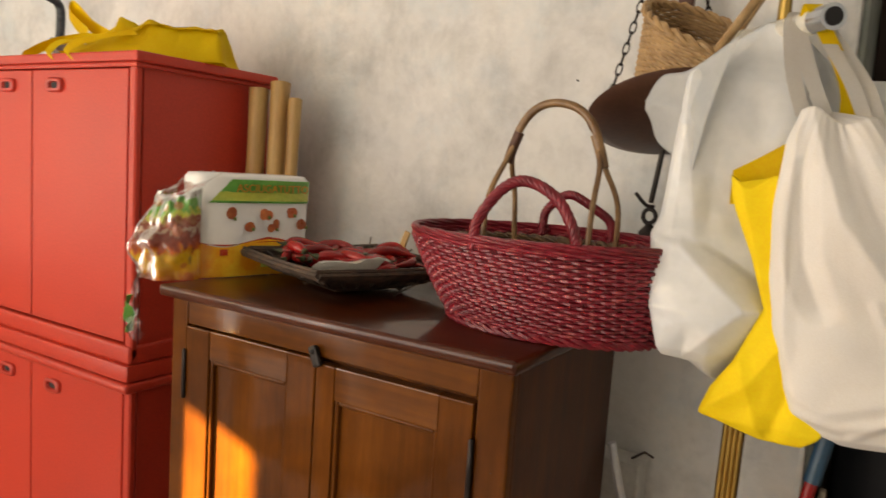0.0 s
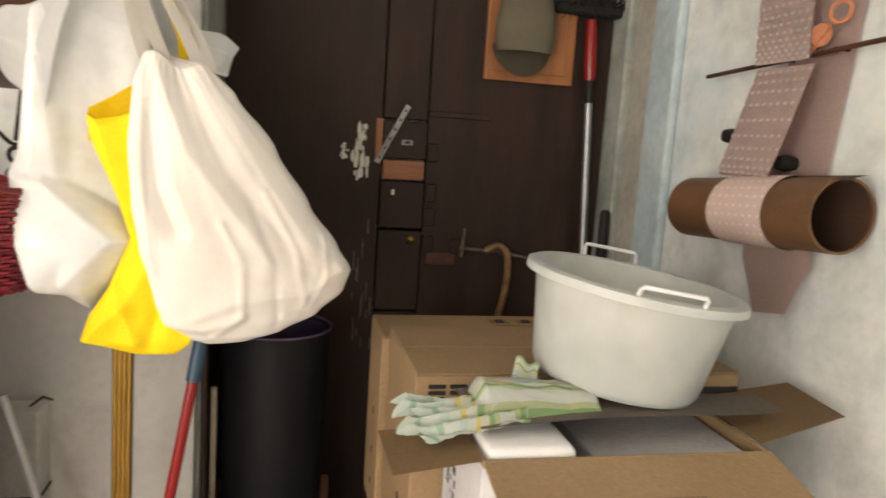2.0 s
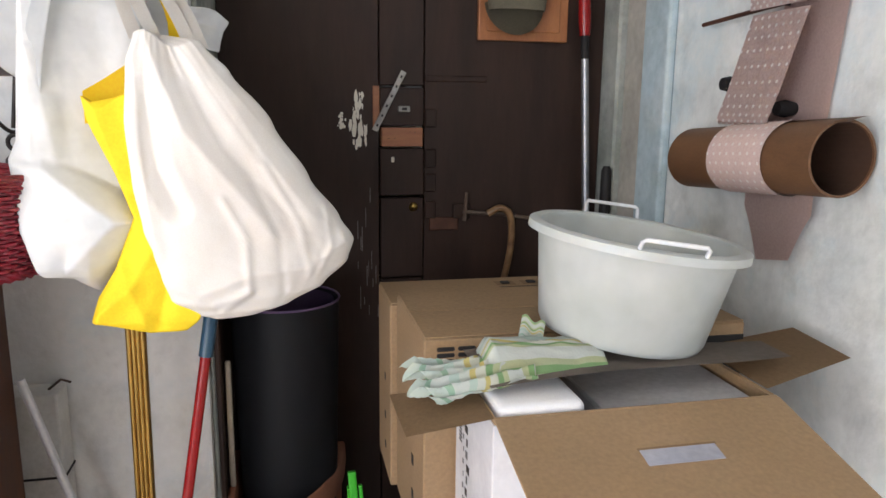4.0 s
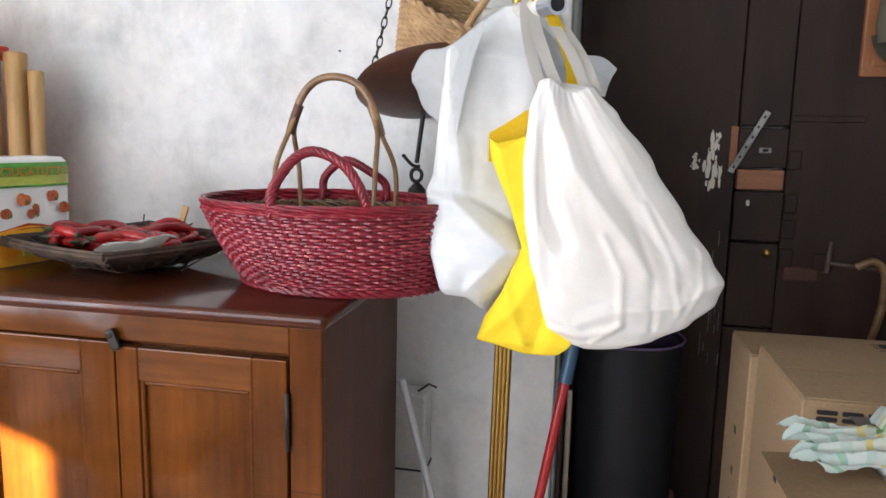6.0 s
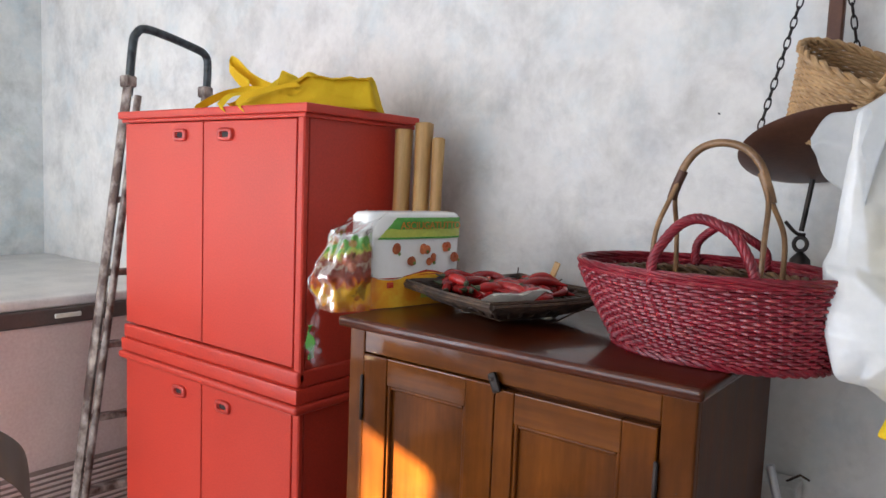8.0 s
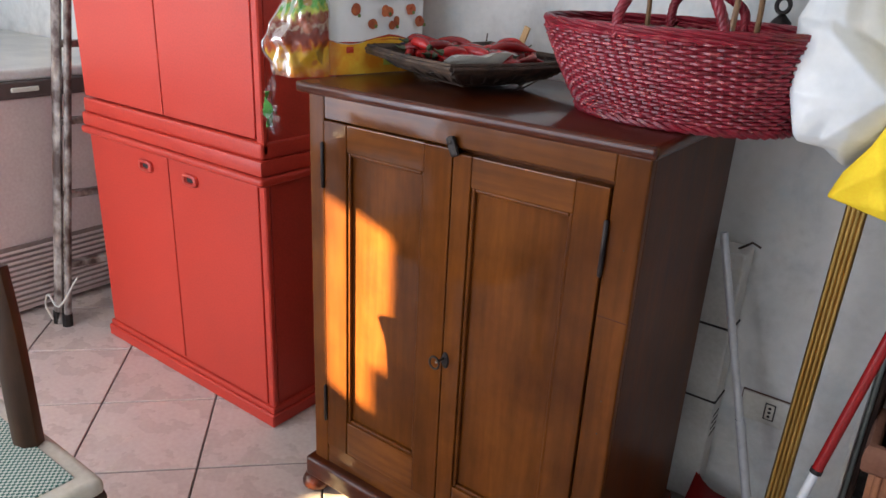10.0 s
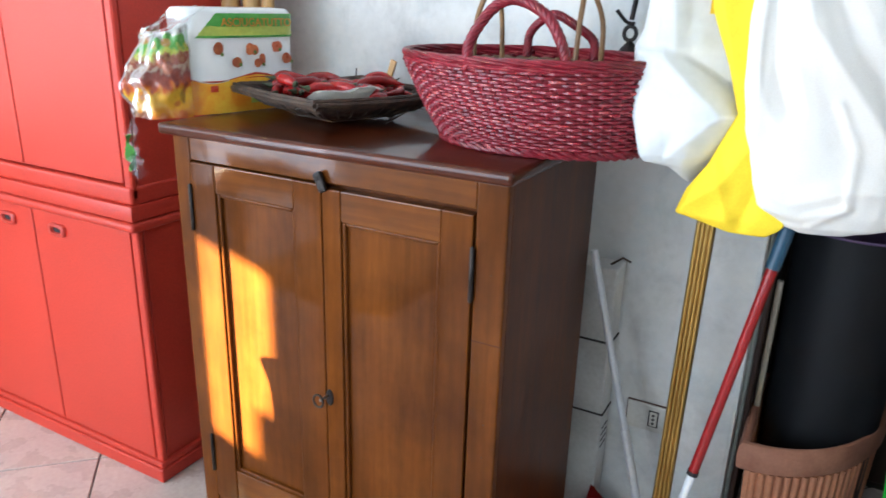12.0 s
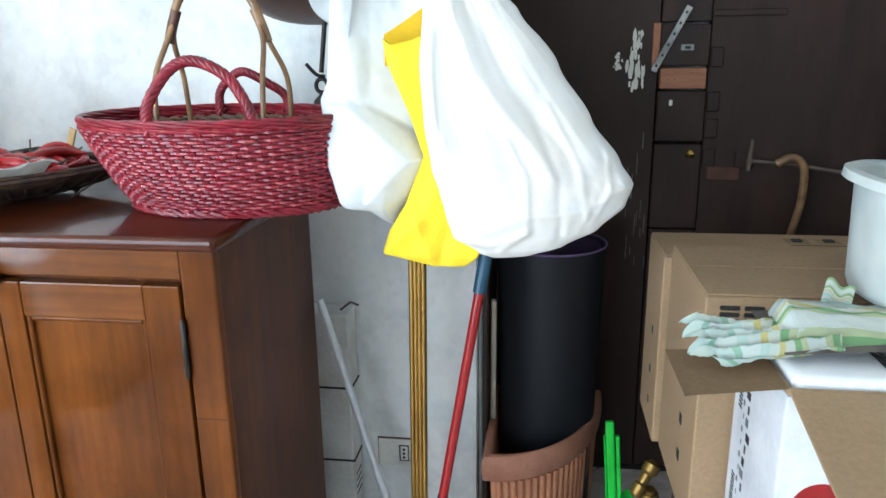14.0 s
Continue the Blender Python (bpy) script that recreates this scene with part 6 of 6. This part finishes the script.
part("nozzle", lathe([(0, -0.052), (0.012, -0.052), (0.017, -0.046), (0.018, -0.02), (0.013, -0.014), (0.014, 0.012), (0.021, 0.02), (0.022, 0.04), (0.012, 0.050), (0, 0.050)], n=20, m=pose(0.792, 0.600, 0.372, -20, 32, 0)), BRASS_DARK, bl, smooth=35)
part("collar", lathe([(0.013, 0), (0.022, 0.003), (0.024, 0.012), (0.022, 0.021), (0.013, 0.024)], (0.811, 0.625, 0.295), 14), BRASS_DARK, bl, smooth=35)

# ---- boxes ----
def carton(name, x0, x1, y0, y1, z0, z1, label, lid=True):
    c = thing(name, ((x0 + x1) / 2, (y0 + y1) / 2, z0), label, "box", "cardboard boxes by the door")
    part("body", bx(x0, x1, y0, y1, z0, z1, 0.003), KRAFT, c)
    return c


bench = thing("low_bench", (1.15, 0.45, 0), "dark wooden bench under the cardboard boxes", "bench")
part("seat", bx(0.865, 1.455, 0.20, 0.70, 0.496, 0.529, 0.004), DOOR, bench)
for x, y in ((0.90, 0.24), (1.42, 0.24), (0.90, 0.66), (1.42, 0.66)):
    part("leg", bx(x - 0.022, x + 0.022, y - 0.022, y + 0.022, 0, 0.495, 0.004), DOOR, bench)
for y in (0.24, 0.66):
    part("stretcher", bx(0.923, 1.397, y - 0.010, y + 0.010, 0.14, 0.18, 0.003), DOOR, bench)
b2 = carton("cardboard_box", 0.785, 1.46, 0.505, 0.715, 0.530, 0.985, "closed brown cardboard box standing behind another box")
b1 = carton("cardboard_box", 0.80, 1.47, 0.165, 0.500, 0.530, 1.010, "closed brown cardboard box with printed marks and tape")
part("flap", bx(0.802, 1.468, 0.167, 0.340, 1.011, 1.014, 0.001), KRAFT, b1)
part("flap", bx(0.802, 1.468, 0.344, 0.498, 1.011, 1.014, 0.001), KRAFT, b1)
part("flap", bx(0.787, 1.458, 0.507, 0.713, 0.986, 0.989, 0.001), KRAFT, b2)
# printed bars on the front and top
for k in range(4):
    x = 0.824 + 0.041 * k
    for z in (0.962, 0.974, 0.986):
        part("printed_mark", bx(x, x + 0.034, 0.1638, 0.1655, z, z + 0.008, 0.002), INK, b1)
for k in range(5):
    x = 1.08 + k * 0.07
    part("printed_frame", bx(x, x + 0.05, 0.63, 0.67, 0.9892, 0.9898, 0), KRAFT_EDGE, b2)
    part("printed_mark", bx(x + 0.014, x + 0.036, 0.638, 0.660, 0.9899, 0.9905, 0.003), INK, b2)
part("printed_line", bx(1.08, 1.42, 0.61, 0.613, 0.9892, 0.9898, 0), INK, b2)
for z in (0.62, 0.70, 0.80):
    part("printed_mark", bx(0.7988, 0.8005, 0.275, 0.295, z, z + 0.022, 0.001), INK, b1)
    part("printed_mark", bx(0.7838, 0.7855, 0.585, 0.60, z - 0.03, z - 0.012, 0.001), INK, b2)
part("dark_label", bx(0.836, 0.874, 0.1625, 0.1655, 0.54, 0.607, 0.001), INK, b1)
part("dark_label", bx(1.36, 1.468, 0.1625, 0.1655, 0.90, 0.985, 0.001), INK, b1)

ob_ = thing("open_carton", (1.13, 0.03, 0), "open carton, white printed outside and brown inside, flaps spread", "box", "cardboard boxes by the door")
OX0, OX1, OY0, OY1, OZ = 0.86, 1.358, -0.095, 0.155, 0.965
T = 0.006
part("front_wall", bx(OX0, OX1, OY0, OY0 + T, 0, OZ - 0.012, 0.001), WHITE_BOARD, ob_)
part("back_wall", bx(OX0, OX1, OY1 - T, OY1, 0, OZ - 0.01, 0.001), KRAFT, ob_)
part("side_wall", bx(OX0, OX0 + T, OY0 + T, OY1 - T, 0, OZ - 0.012, 0.001), WHITE_BOARD, ob_)
part("side_wall", bx(OX1 - T, OX1, OY0 + T, OY1 - T, 0, OZ - 0.012, 0.001), WHITE_BOARD, ob_)
part("inner_liner", bx(OX1 - T - 0.004, OX1 - T, OY0 + T, OY1 - T, 0.6, OZ - 0.002, 0), KRAFT, ob_)
part("inner_liner", bx(OX0 + T, OX1 - T, OY0 + T, OY0 + T + 0.003, 0.6, OZ - 0.002, 0), KRAFT, ob_)
part("rim_fold", bx(OX0, OX1, OY0, OY0 + T, OZ - 0.0115, OZ, 0.002), KRAFT, ob_)
part("rim_fold", bx(OX0, OX0 + T, OY0 + T + 0.001, OY1 - T, OZ - 0.0115, OZ - 0.001, 0.002), KRAFT, ob_)
part("rim_fold", bx(OX1 - T, OX1, OY0 + T + 0.001, OY1 - T, OZ - 0.0115, OZ - 0.001, 0.002), KRAFT, ob_)
part("bottom", bx(OX0 + T, OX1 - T, OY0 + T, OY1 - T, 0.002, 0.01, 0), KRAFT, ob_)


def flap(corners, label=""):
    a, b, c, d = [Vector(p) for p in corners]
    return part("flap", sheet(lambda u, v: a.lerp(b, u).lerp(d.lerp(c, u), v) + Vector((0, 0, 0.004 * math.sin(3.1 * v) * math.sin(3.1 * u))), 8, 6, 0.004), KRAFT, ob_, label)


flap([(OX0, OY0, OZ), (OX0, 0.05, OZ), (0.726, 0.108, 0.932), (0.729, -0.060, 0.930)], "brown inner side of the left flap")
flap([(OX1, OY0 + 0.03, OZ), (OX1, 0.16, OZ), (1.60, 0.185, 0.985), (1.60, 0.02, 0.975)])
ff = part("front_flap", bx(OX0, OX1, -0.30, -0.002, -0.004, 0, 0.001, m=Matrix.Translation((0, OY0, OZ)) @ pose(0, 0, 0, 14, 0, 0)), KRAFT, ob_, "broad brown front flap with a hand slot")
part("hand_slot", bx(1.055, 1.178, -0.132, -0.098, -0.0015, 0.0012, 0.0, m=Matrix.Translation((0, OY0, OZ)) @ pose(0, 0, 0, 14, 0, 0)), SLOT, ff)
part("slot_edge", bx(1.053, 1.180, -0.0995, -0.0955, -0.001, 0.0016, 0.0, m=Matrix.Translation((0, OY0, OZ)) @ pose(0, 0, 0, 14, 0, 0)), KRAFT_EDGE, ff)
for k in range(14):
    z, y0_ = 0.928 - k * 0.024, 0.062 if k % 5 else 0.048
    part("printed_bar", bx(OX0 - 0.0008, OX0 + 0.001, y0_, y0_ + 0.007 + 0.006 * (k % 3), z - 0.016, z - 0.002, 0), INK if k % 4 else GREY_INK, ob_)
    part("printed_bar", bx(OX0 - 0.0008, OX0 + 0.001, 0.088, 0.091 + 0.004 * (k % 2), z - 0.012, z - 0.003, 0), GREY_INK, ob_)
for z0_ in (0.89, 0.70):
    for q in range(9):
        part("barcode_bar", bx(OX0 - 0.0008, OX0 + 0.001, 0.104, 0.122, z0_ - q * 0.0075, z0_ + 0.0035 - q * 0.0075, 0), INK, ob_)
bmk = bmesh.new()
bmesh.ops.create_circle(bmk, cap_ends=True, radius=0.045, segments=28, matrix=pose(0.925, OY0 - 0.0008, 0.775, 90))
part("red_disc", bmk, RED_STICK, ob_)
lone("foam_block", bx(0.872, 1.020, -0.08, 0.14, 0.5985, 0.975, 0.018, 4), FOAM, "white polystyrene packing block in the open carton", "packing", smooth=True)
gb = thing("grey_inner_box", (1.21, 0.03, 0.6), "grey box packed inside the open carton", "box")
part("body", bx(1.062, 1.335, -0.08, 0.135, 0.6, 0.940, 0.004), GREY_BOARD, gb)
part("lid", bx(1.0605, 1.3365, -0.0815, 0.1365, 0.9405, 0.947, 0.003, 2), GREY_BOARD, gb)
lone("foam_block", bx(0.872, 1.345, -0.085, 0.14, 0.012, 0.598, 0.004), FOAM, "white packing filling the lower carton", "packing")
lone("cardboard_sheet", sheet(lambda u, v: Vector((0.87 + 0.575 * u, -0.040 + (0.19 - 0.10 * u) * v + 0.03 * u, 0.9925 + 0.012 * u + 0.006 * math.sin(u * 5))), 16, 6, 0.006), SHEET, "loose flat grey-brown cardboard sheet under the tub", "board")

# ---- plastic tub ----
tub = thing("plastic_tub", (1.22, 0.17, 1.02), "large translucent white plastic tub with two handles", "tub")
tm = Matrix.Translation((1.178, 0.145, 1.010)) @ pose(0, 0, 0, 2, 7.3, 0)
TR0, TR1, TH = 0.158, 0.188, 0.196
part("body", lathe([(0.0, 0.0), (TR0 - 0.02, 0.0), (TR0 - 0.006, 0.005), (TR0, 0.016), (TR1, TH), (TR1 - 0.005, TH), (TR0 - 0.006, 0.02), (TR0 - 0.024, 0.006), (0, 0.006)], n=72, m=tm), TUB, tub, smooth=True)
part("rim", lathe([(TR1 - 0.006, TH - 0.002), (TR1 - 0.004, TH + 0.004), (TR1 + 0.006, TH + 0.007), (TR1 + 0.017, TH + 0.002), (TR1 + 0.018, TH - 0.012), (TR1 + 0.012, TH - 0.012), (TR1 + 0.01, TH - 0.004), (TR1 - 0.002, TH - 0.008)], n=72, m=tm), TUB, tub, smooth=True)
for s in (-1, 1):
    up = 0.029 if s > 0 else 0.021
    pts = [(-0.056, s * (TR1 + 0.000), TH - 0.0), (-0.056, s * (TR1 + 0.010), TH + up - 0.005), (-0.052, s * (TR1 + 0.012), TH + up), (0.052, s * (TR1 + 0.012), TH + up), (0.056, s * (TR1 + 0.010), TH + up - 0.005), (0.056, s * (TR1 + 0.000), TH - 0.0)]
    hm = tm @ pose(0, 0, 0, 0, 0, -10)
    part("handle", tube([hm @ Vector(p) for p in pts], 0.0040, 8), WHITE_STICK, tub, "white moulded handle", smooth=True)

# ---- towel ----
def towel(u, v):
    """Gathered end: pleats open towards the hem at u = 0."""
    open_ = 1 - u
    x = 0.760 + 0.195 * u + 0.022 * open_ * math.sin(v * 17)
    y = -0.045 + 0.125 * v + 0.03 * u * (0.5 - v)
    pleat = abs(((v * 5.5 + 0.35 * math.sin(u * 4)) % 1.0) * 2 - 1)
    z = 0.974 + 0.016 * u + 0.026 * pleat * (0.45 + 0.55 * open_) + 0.012 * v + 0.014 * u * math.sin(math.pi * v) + 0.007 * facet(u * 0.2, v * 0.13, 0.045, 3) + 0.003 * facet(u * 0.2, v * 0.13, 0.02, 5)
    return Vector((x, y, z))
def towel_fold(u, v):
    """A flat folded end lying to the tub, with soft lengthwise creases."""
    w = 1 - v
    rise = 1 - abs(2 * w - 1) ** 2.6
    lip = min(1, 0.35 + u / 0.10)
    z = 0.996 + rise * lip * (0.050 - 0.022 * u) + 0.006 * rise * ridge(Vector((u * 3, w * 5, 3.0))) + 0.003 * facet(u * 0.2, w * 0.12, 0.04, 6.0)
    return Vector((0.892 - 0.018 * rise * (1 - u) + 0.20 * u, -0.018 + 0.125 * w + 0.012 * u + 0.006 * math.sin(w * 9), z))
tw = thing("tea_towel", (0.93, 0.1, 1.005), "crumpled green, white and yellow striped tea towel", "towel")
part("cloth", sheet(lambda a, b: towel(b, a), 80, 40, 0.002, uv=True), TOWEL, tw, smooth=70)
part("fold", sheet(towel_fold, 44, 44, 0.002, uv=True), TOWEL, tw, smooth=70)
part("corner", sheet(lambda u, v: Vector((0.955 + 0.045 * u + 0.01 * v, 0.085 + 0.01 * v, 1.03 + 0.04 * v - 0.018 * u + 0.005 * math.sin(u * 9))), 12, 8, 0.002, uv=True), TOWEL, tw, smooth=70)

# ---- things on the door and the east wall ----
bd = thing("key_board", (1.32, DOOR_Y, 1.65), "small orange-brown wooden board fixed to the door", "board")
part("panel", bx(1.172, 1.474, DOOR_Y - 0.022, DOOR_Y, 1.647, 1.95, 0.005, 2), BOARD, bd)
part("inner_panel", bx(1.20, 1.446, DOOR_Y - 0.026, DOOR_Y - 0.021, 1.675, 1.93, 0.003), BOARD, bd)
cp = thing("baseball_cap", (1.29, DOOR_Y - 0.06, 1.68), "olive-grey cloth cap hanging on the wooden board", "cap")
part("brim", sheet(lambda u, v: Vector((1.285 + (0.098 - 0.02 * v) * math.cos(math.pi * (1 + u)) * (1 - 0.15 * v), DOOR_Y - 0.035 - 0.03 * math.sin(math.pi * u) * (1 - v) - 0.03 * v, 1.76 + 0.098 * math.sin(math.pi * (1 + u)) * (1 - v) + 0.01 * v)), 24, 8, 0.004), CAP, cp, smooth=True)
part("crown", lathe([(0.096, -0.02), (0.104, 0.03), (0.100, 0.09), (0.086, 0.16), (0.055, 0.205), (0, 0.22)], (1.285, DOOR_Y - 0.065, 1.755), 28, squash=(0.95, 0.5)), CAP, cp, smooth=True)
part("button", lathe([(0, -0.006), (0.009, 0), (0, 0.006)], (1.285, DOOR_Y - 0.065, 1.977), 10), CAP, cp)

mp_ = thing("hanging_broom", (1.47, 1.19, 0.9), "upside-down broom with grey pole, red socket, black bristles", "broom")
P0, P1 = Vector((1.60, 1.15, 0.0)), Vector((1.530, 1.20, 1.62))
part("pole", tube([P0, P1], 0.012, 12), ALU, mp_, smooth=True)
part("black_collar", tube([on_line(P0, P1, 0.985), on_line(P0, P1, 1.03)], 0.0135, 12), BLACK, mp_, smooth=True)
part("red_socket", tube([on_line(P0, P1, 1.03), on_line(P0, P1, 1.06), on_line(P0, P1, 1.12), on_line(P0, P1, 1.15)], [0.018, 0.021, 0.019, 0.016], 12), RED_STICK, mp_, "red plastic socket", smooth=True)
hd = on_line(P0, P1, 1.16)
part("head_block", bx(hd.x - 0.13, hd.x + 0.10, hd.y - 0.03, hd.y + 0.03, hd.z - 0.005, hd.z + 0.03, 0.008), BLACK, mp_)
br = bmesh.new()
for k in range(260):
    x, y = rnd.uniform(-0.15, 0.12), rnd.uniform(-0.035, 0.035)
    a = Vector((hd.x + x * 0.9, hd.y + y, hd.z + 0.02))
    tube([a, a + Vector((x * 0.35 + rnd.uniform(-0.02, 0.02), y * 0.8, rnd.uniform(-0.05, 0.10)))], [0.0022, 0.0008], 4, bm=br)
part("bristles", br, BUMF, mp_, "black bristles")["kind"] = "stuff"
wp = thing("wiper_pole", (1.56, 1.12, 0), "short black-gripped grey pole standing by the door", "pole")
part("pole", tube([(1.588, 1.09, 0.0), (1.592, 1.12, 1.08)], 0.011, 10), ALU, wp, smooth=True)
part("grip", tube([(1.592, 1.12, 1.08), (1.593, 1.122, 1.10), (1.595, 1.127, 1.235), (1.595, 1.128, 1.25)], [0.013, 0.019, 0.017, 0.010], 12), BLACK, wp, smooth=True)

rl = thing("ribbon_roll", (1.58, 0.35, 1.30), "brown cardboard tube holding dotted pink ribbon on the wall", "roll")
RC, RR = Vector((1.578, 0, 1.3275)), 0.074
def roll_ring(y, r, n=40):
    return [Vector((RC.x + r * math.cos(2 * math.pi * k / n), y, RC.z + (0.4 - y) * 0.064 + r * math.sin(2 * math.pi * k / n))) for k in range(n)]
part("tube", loft([roll_ring(y, RR) for y in (0.58, 0.5, 0.3, 0.075)] + [roll_ring(0.075, RR - 0.005), roll_ring(0.575, RR - 0.005)], cap=(False, True)), TUBE_CARD, rl, smooth=True)
# sleeve in the darker colour stands in for the shade inside the tube
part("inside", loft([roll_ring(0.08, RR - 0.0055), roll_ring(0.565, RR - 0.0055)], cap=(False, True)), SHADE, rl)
Y_A, Y_B = 0.210, 0.403
def ribbon(name, path, ya, yb, parent, dots=True, material=PINK, skew=0.0, fall=0.0):
    """A band of cloth along a line in x and z; the edges may run askew in y."""
    pts = curve_pts([(x, 0, z) for x, z in path], 26)
    L = [0.0]
    for p, q in zip(pts, pts[1:]):
        L.append(L[-1] + (q - p).length)
    def at(u, v):
        i = min(24, int(u * 25))
        p = pts[i].lerp(pts[i + 1], u * 25 - i)
        y = ya + (yb - ya) * v + skew * u
        return Vector((p.x, y, p.z + (0.4 - y) * fall))
    r = part(name, sheet(at, 26, 8, 0.0015), material, parent, "dusty pink ribbon with white dots" if dots else "dusty pink ribbon", smooth=True)
    if dots:
        bm = bmesh.new()
        nv = 8
        nu = max(3, int(1.1 * L[-1] / ((yb - ya) / nv)))
        for i in range(nu):
            for j in range(nv):
                u, v = (i + 0.5) / nu, (j + 0.25 + 0.5 * (i % 2)) / nv
                if not 0.03 < v < 0.97:
                    continue
                p, du, dv = at(u, v), at(min(1, u + 0.02), v) - at(max(0, u - 0.02), v), Vector((0, 1, 0))
                du.normalize()
                nrm = du.cross(dv).normalized()
                if nrm.x > 0:
                    nrm = -nrm
                for rr in (0.0022,):
                    ring = [bm.verts.new(p + nrm * 0.0022 + du * (0.0042 * math.cos(k * 1.0472)) + dv * (0.0042 * math.sin(k * 1.0472))) for k in range(6)]
                    bm.faces.new(ring)
        part("dots", bm, DOT, r)["kind"] = "stuff"
    return r


wound = part("wound_ribbon", loft([roll_ring(Y_A + (Y_B - Y_A) * k / 6, RR + 0.004) for k in range(7)], cap=(False, False)), PINK, rl, "dusty pink ribbon with white dots", smooth=True)
bm = bmesh.new()
for i in range(24):
    for j in range(8):
        a, y = 2 * math.pi * (i + 0.5) / 24, Y_A + (Y_B - Y_A) * (j + 0.25 + 0.5 * (i % 2)) / 8
        c = Vector((RC.x + (RR + 0.0055) * math.cos(a), y, RC.z + (0.4 - y) * 0.064 + (RR + 0.0055) * math.sin(a)))
        side_, up_ = Vector((-math.sin(a), 0, math.cos(a))), Vector((0, 1, 0))
        bm.faces.new([bm.verts.new(c + side_ * (0.0042 * math.cos(k * 1.0472)) + up_ * (0.0042 * math.sin(k * 1.0472))) for k in range(6)])
part("dots", bm, DOT, wound)["kind"] = "stuff"
ribbon("upper_ribbon", [(1.596, 1.655), (1.600, 1.70), (1.605, 1.78), (1.615, 1.90), (1.64, 2.0)], 0.245, 0.425, rl, skew=0.04)
ribbon("hanging_ribbon", [(1.598, 1.645), (1.585, 1.58), (1.562, 1.48), (1.548, 1.418), (1.560, 1.404)], 0.230, 0.415, rl, skew=0.042)
ribbon("back_ribbon", [(1.645, 1.80), (1.648, 1.60), (1.65, 1.40)], 0.165, 0.36, rl, dots=False, skew=0.05)
def tail_at(u, v):
    mid, half = 0.308 + 0.02 * u, 0.113 * (1 - 0.72 * max(0, u - 0.35) ** 0.8)
    return Vector((1.622 + 0.018 * u, mid + (v - 0.5) * 2 * half, 1.275 - 0.165 * u - 0.02 * u * v))
part("ribbon_tail", sheet(tail_at, 20, 8, 0.0015), PINK, rl, "dusty pink ribbon")
part("card_lip", sheet(lambda u, v: Vector((1.545 + 0.085 * v, 0.035 + 0.33 * u + 0.03 * v, RC.z + 0.078 + (0.4 - 0.035 - 0.33 * u) * 0.064 - 0.012 * (1 - v) ** 2)), 10, 5, 0.002), TUBE_CARD, rl, "loose edge of the rolled card")
for y, z in ((0.525, 1.498), (0.315, 1.440)):
    part("clamp", lathe([(0, -0.024), (0.015, -0.020), (0.019, 0.0), (0.015, 0.02), (0.006, 0.05), (0, 0.05)], n=16, m=pose(1.625, y, z, 0, 90, 0)), BLACK, rl, "black knob", smooth=True)
sp = thing("iron_skewer", (1.62, 0.33, 1.66), "long rusty skewer across the wall with a copper ornament", "skewer")
part("rod", tube([(1.612, 0.64, 1.648), (1.612, 0.04, 1.676)], 0.0055, 8), PAN, sp, smooth=True)
for a, z in ((0.36, 1.665), (0.20, 1.672)):
    part("peg", tube([(1.612, a, z), (RIGHT_X, a, z)], 0.004, 6), IRON, sp)
part("copper_disc", lathe([(0, -0.0025), (0.022, -0.002), (0.024, 0), (0.022, 0.002), (0, 0.0025)], n=22, m=pose(1.612, 0.243, 1.703, 0, 90, 20)), COPPER, sp, smooth=40)
part("copper_ring", tube([pose(1.612, 0.195, 1.742, 0, 90, 20) @ Vector((0.021 * math.cos(k * 0.3142), 0.021 * math.sin(k * 0.3142), 0)) for k in range(20)], 0.0045, 7, closed=True), COPPER, sp, smooth=True)
part("copper_wire", tube(curve_pts([(1.612, 0.26, 1.672), (1.61, 0.25, 1.685), (1.612, 0.22, 1.722)], 8), 0.003, 6), COPPER, sp, smooth=True)

# ---- floor tiles, laid diagonally ----
SIDE, TX0, TY0 = 0.362, -1.676, -0.152
shape = bx(-SIDE / 2 + 0.003, SIDE / 2 - 0.003, -SIDE / 2 + 0.003, SIDE / 2 - 0.003, -0.010, 0.0, 0.0015)
tile_me = finish("tile", shape, TILE)
D = SIDE * math.sqrt(0.5)
FX0, FX1, FY0, FY1 = LEFT_X + 0.003, RIGHT_X - 0.003, SOUTH_Y + 0.003, DOOR_Y
for i in range(-16, 17):
    for j in range(-16, 17):
        cx, cy = TX0 + (i - j) * D, TY0 + D + (i + j) * D
        if not (FX0 - D < cx < FX1 + D and FY0 - D < cy < FY1 + D) or (cx < JAMB_X - D and cy > WALL_Y + D):
            continue
        if FX0 + D < cx < FX1 - D and FY0 + D < cy < FY1 - D:
            t = new("tile", tile_me)
            t.parent = floor
            t.matrix_basis = pose(cx, cy, 0, 0, 0, 45)
        else:
            # a tile cut along the wall
            cut = bx(-SIDE / 2 + 0.003, SIDE / 2 - 0.003, -SIDE / 2 + 0.003, SIDE / 2 - 0.003, -0.010, 0.0, 0.0015, m=pose(cx, cy, 0, 0, 0, 45))
            for at, way in (((FX0, 0, 0), (-1, 0, 0)), ((FX1, 0, 0), (1, 0, 0)), ((0, FY0, 0), (0, -1, 0)), ((0, FY1, 0), (0, 1, 0))):
                bmesh.ops.bisect_plane(cut, geom=cut.verts[:] + cut.edges[:] + cut.faces[:], plane_co=at, plane_no=way, clear_outer=True)
            if cut.faces:
                part("tile", cut, TILE, floor)
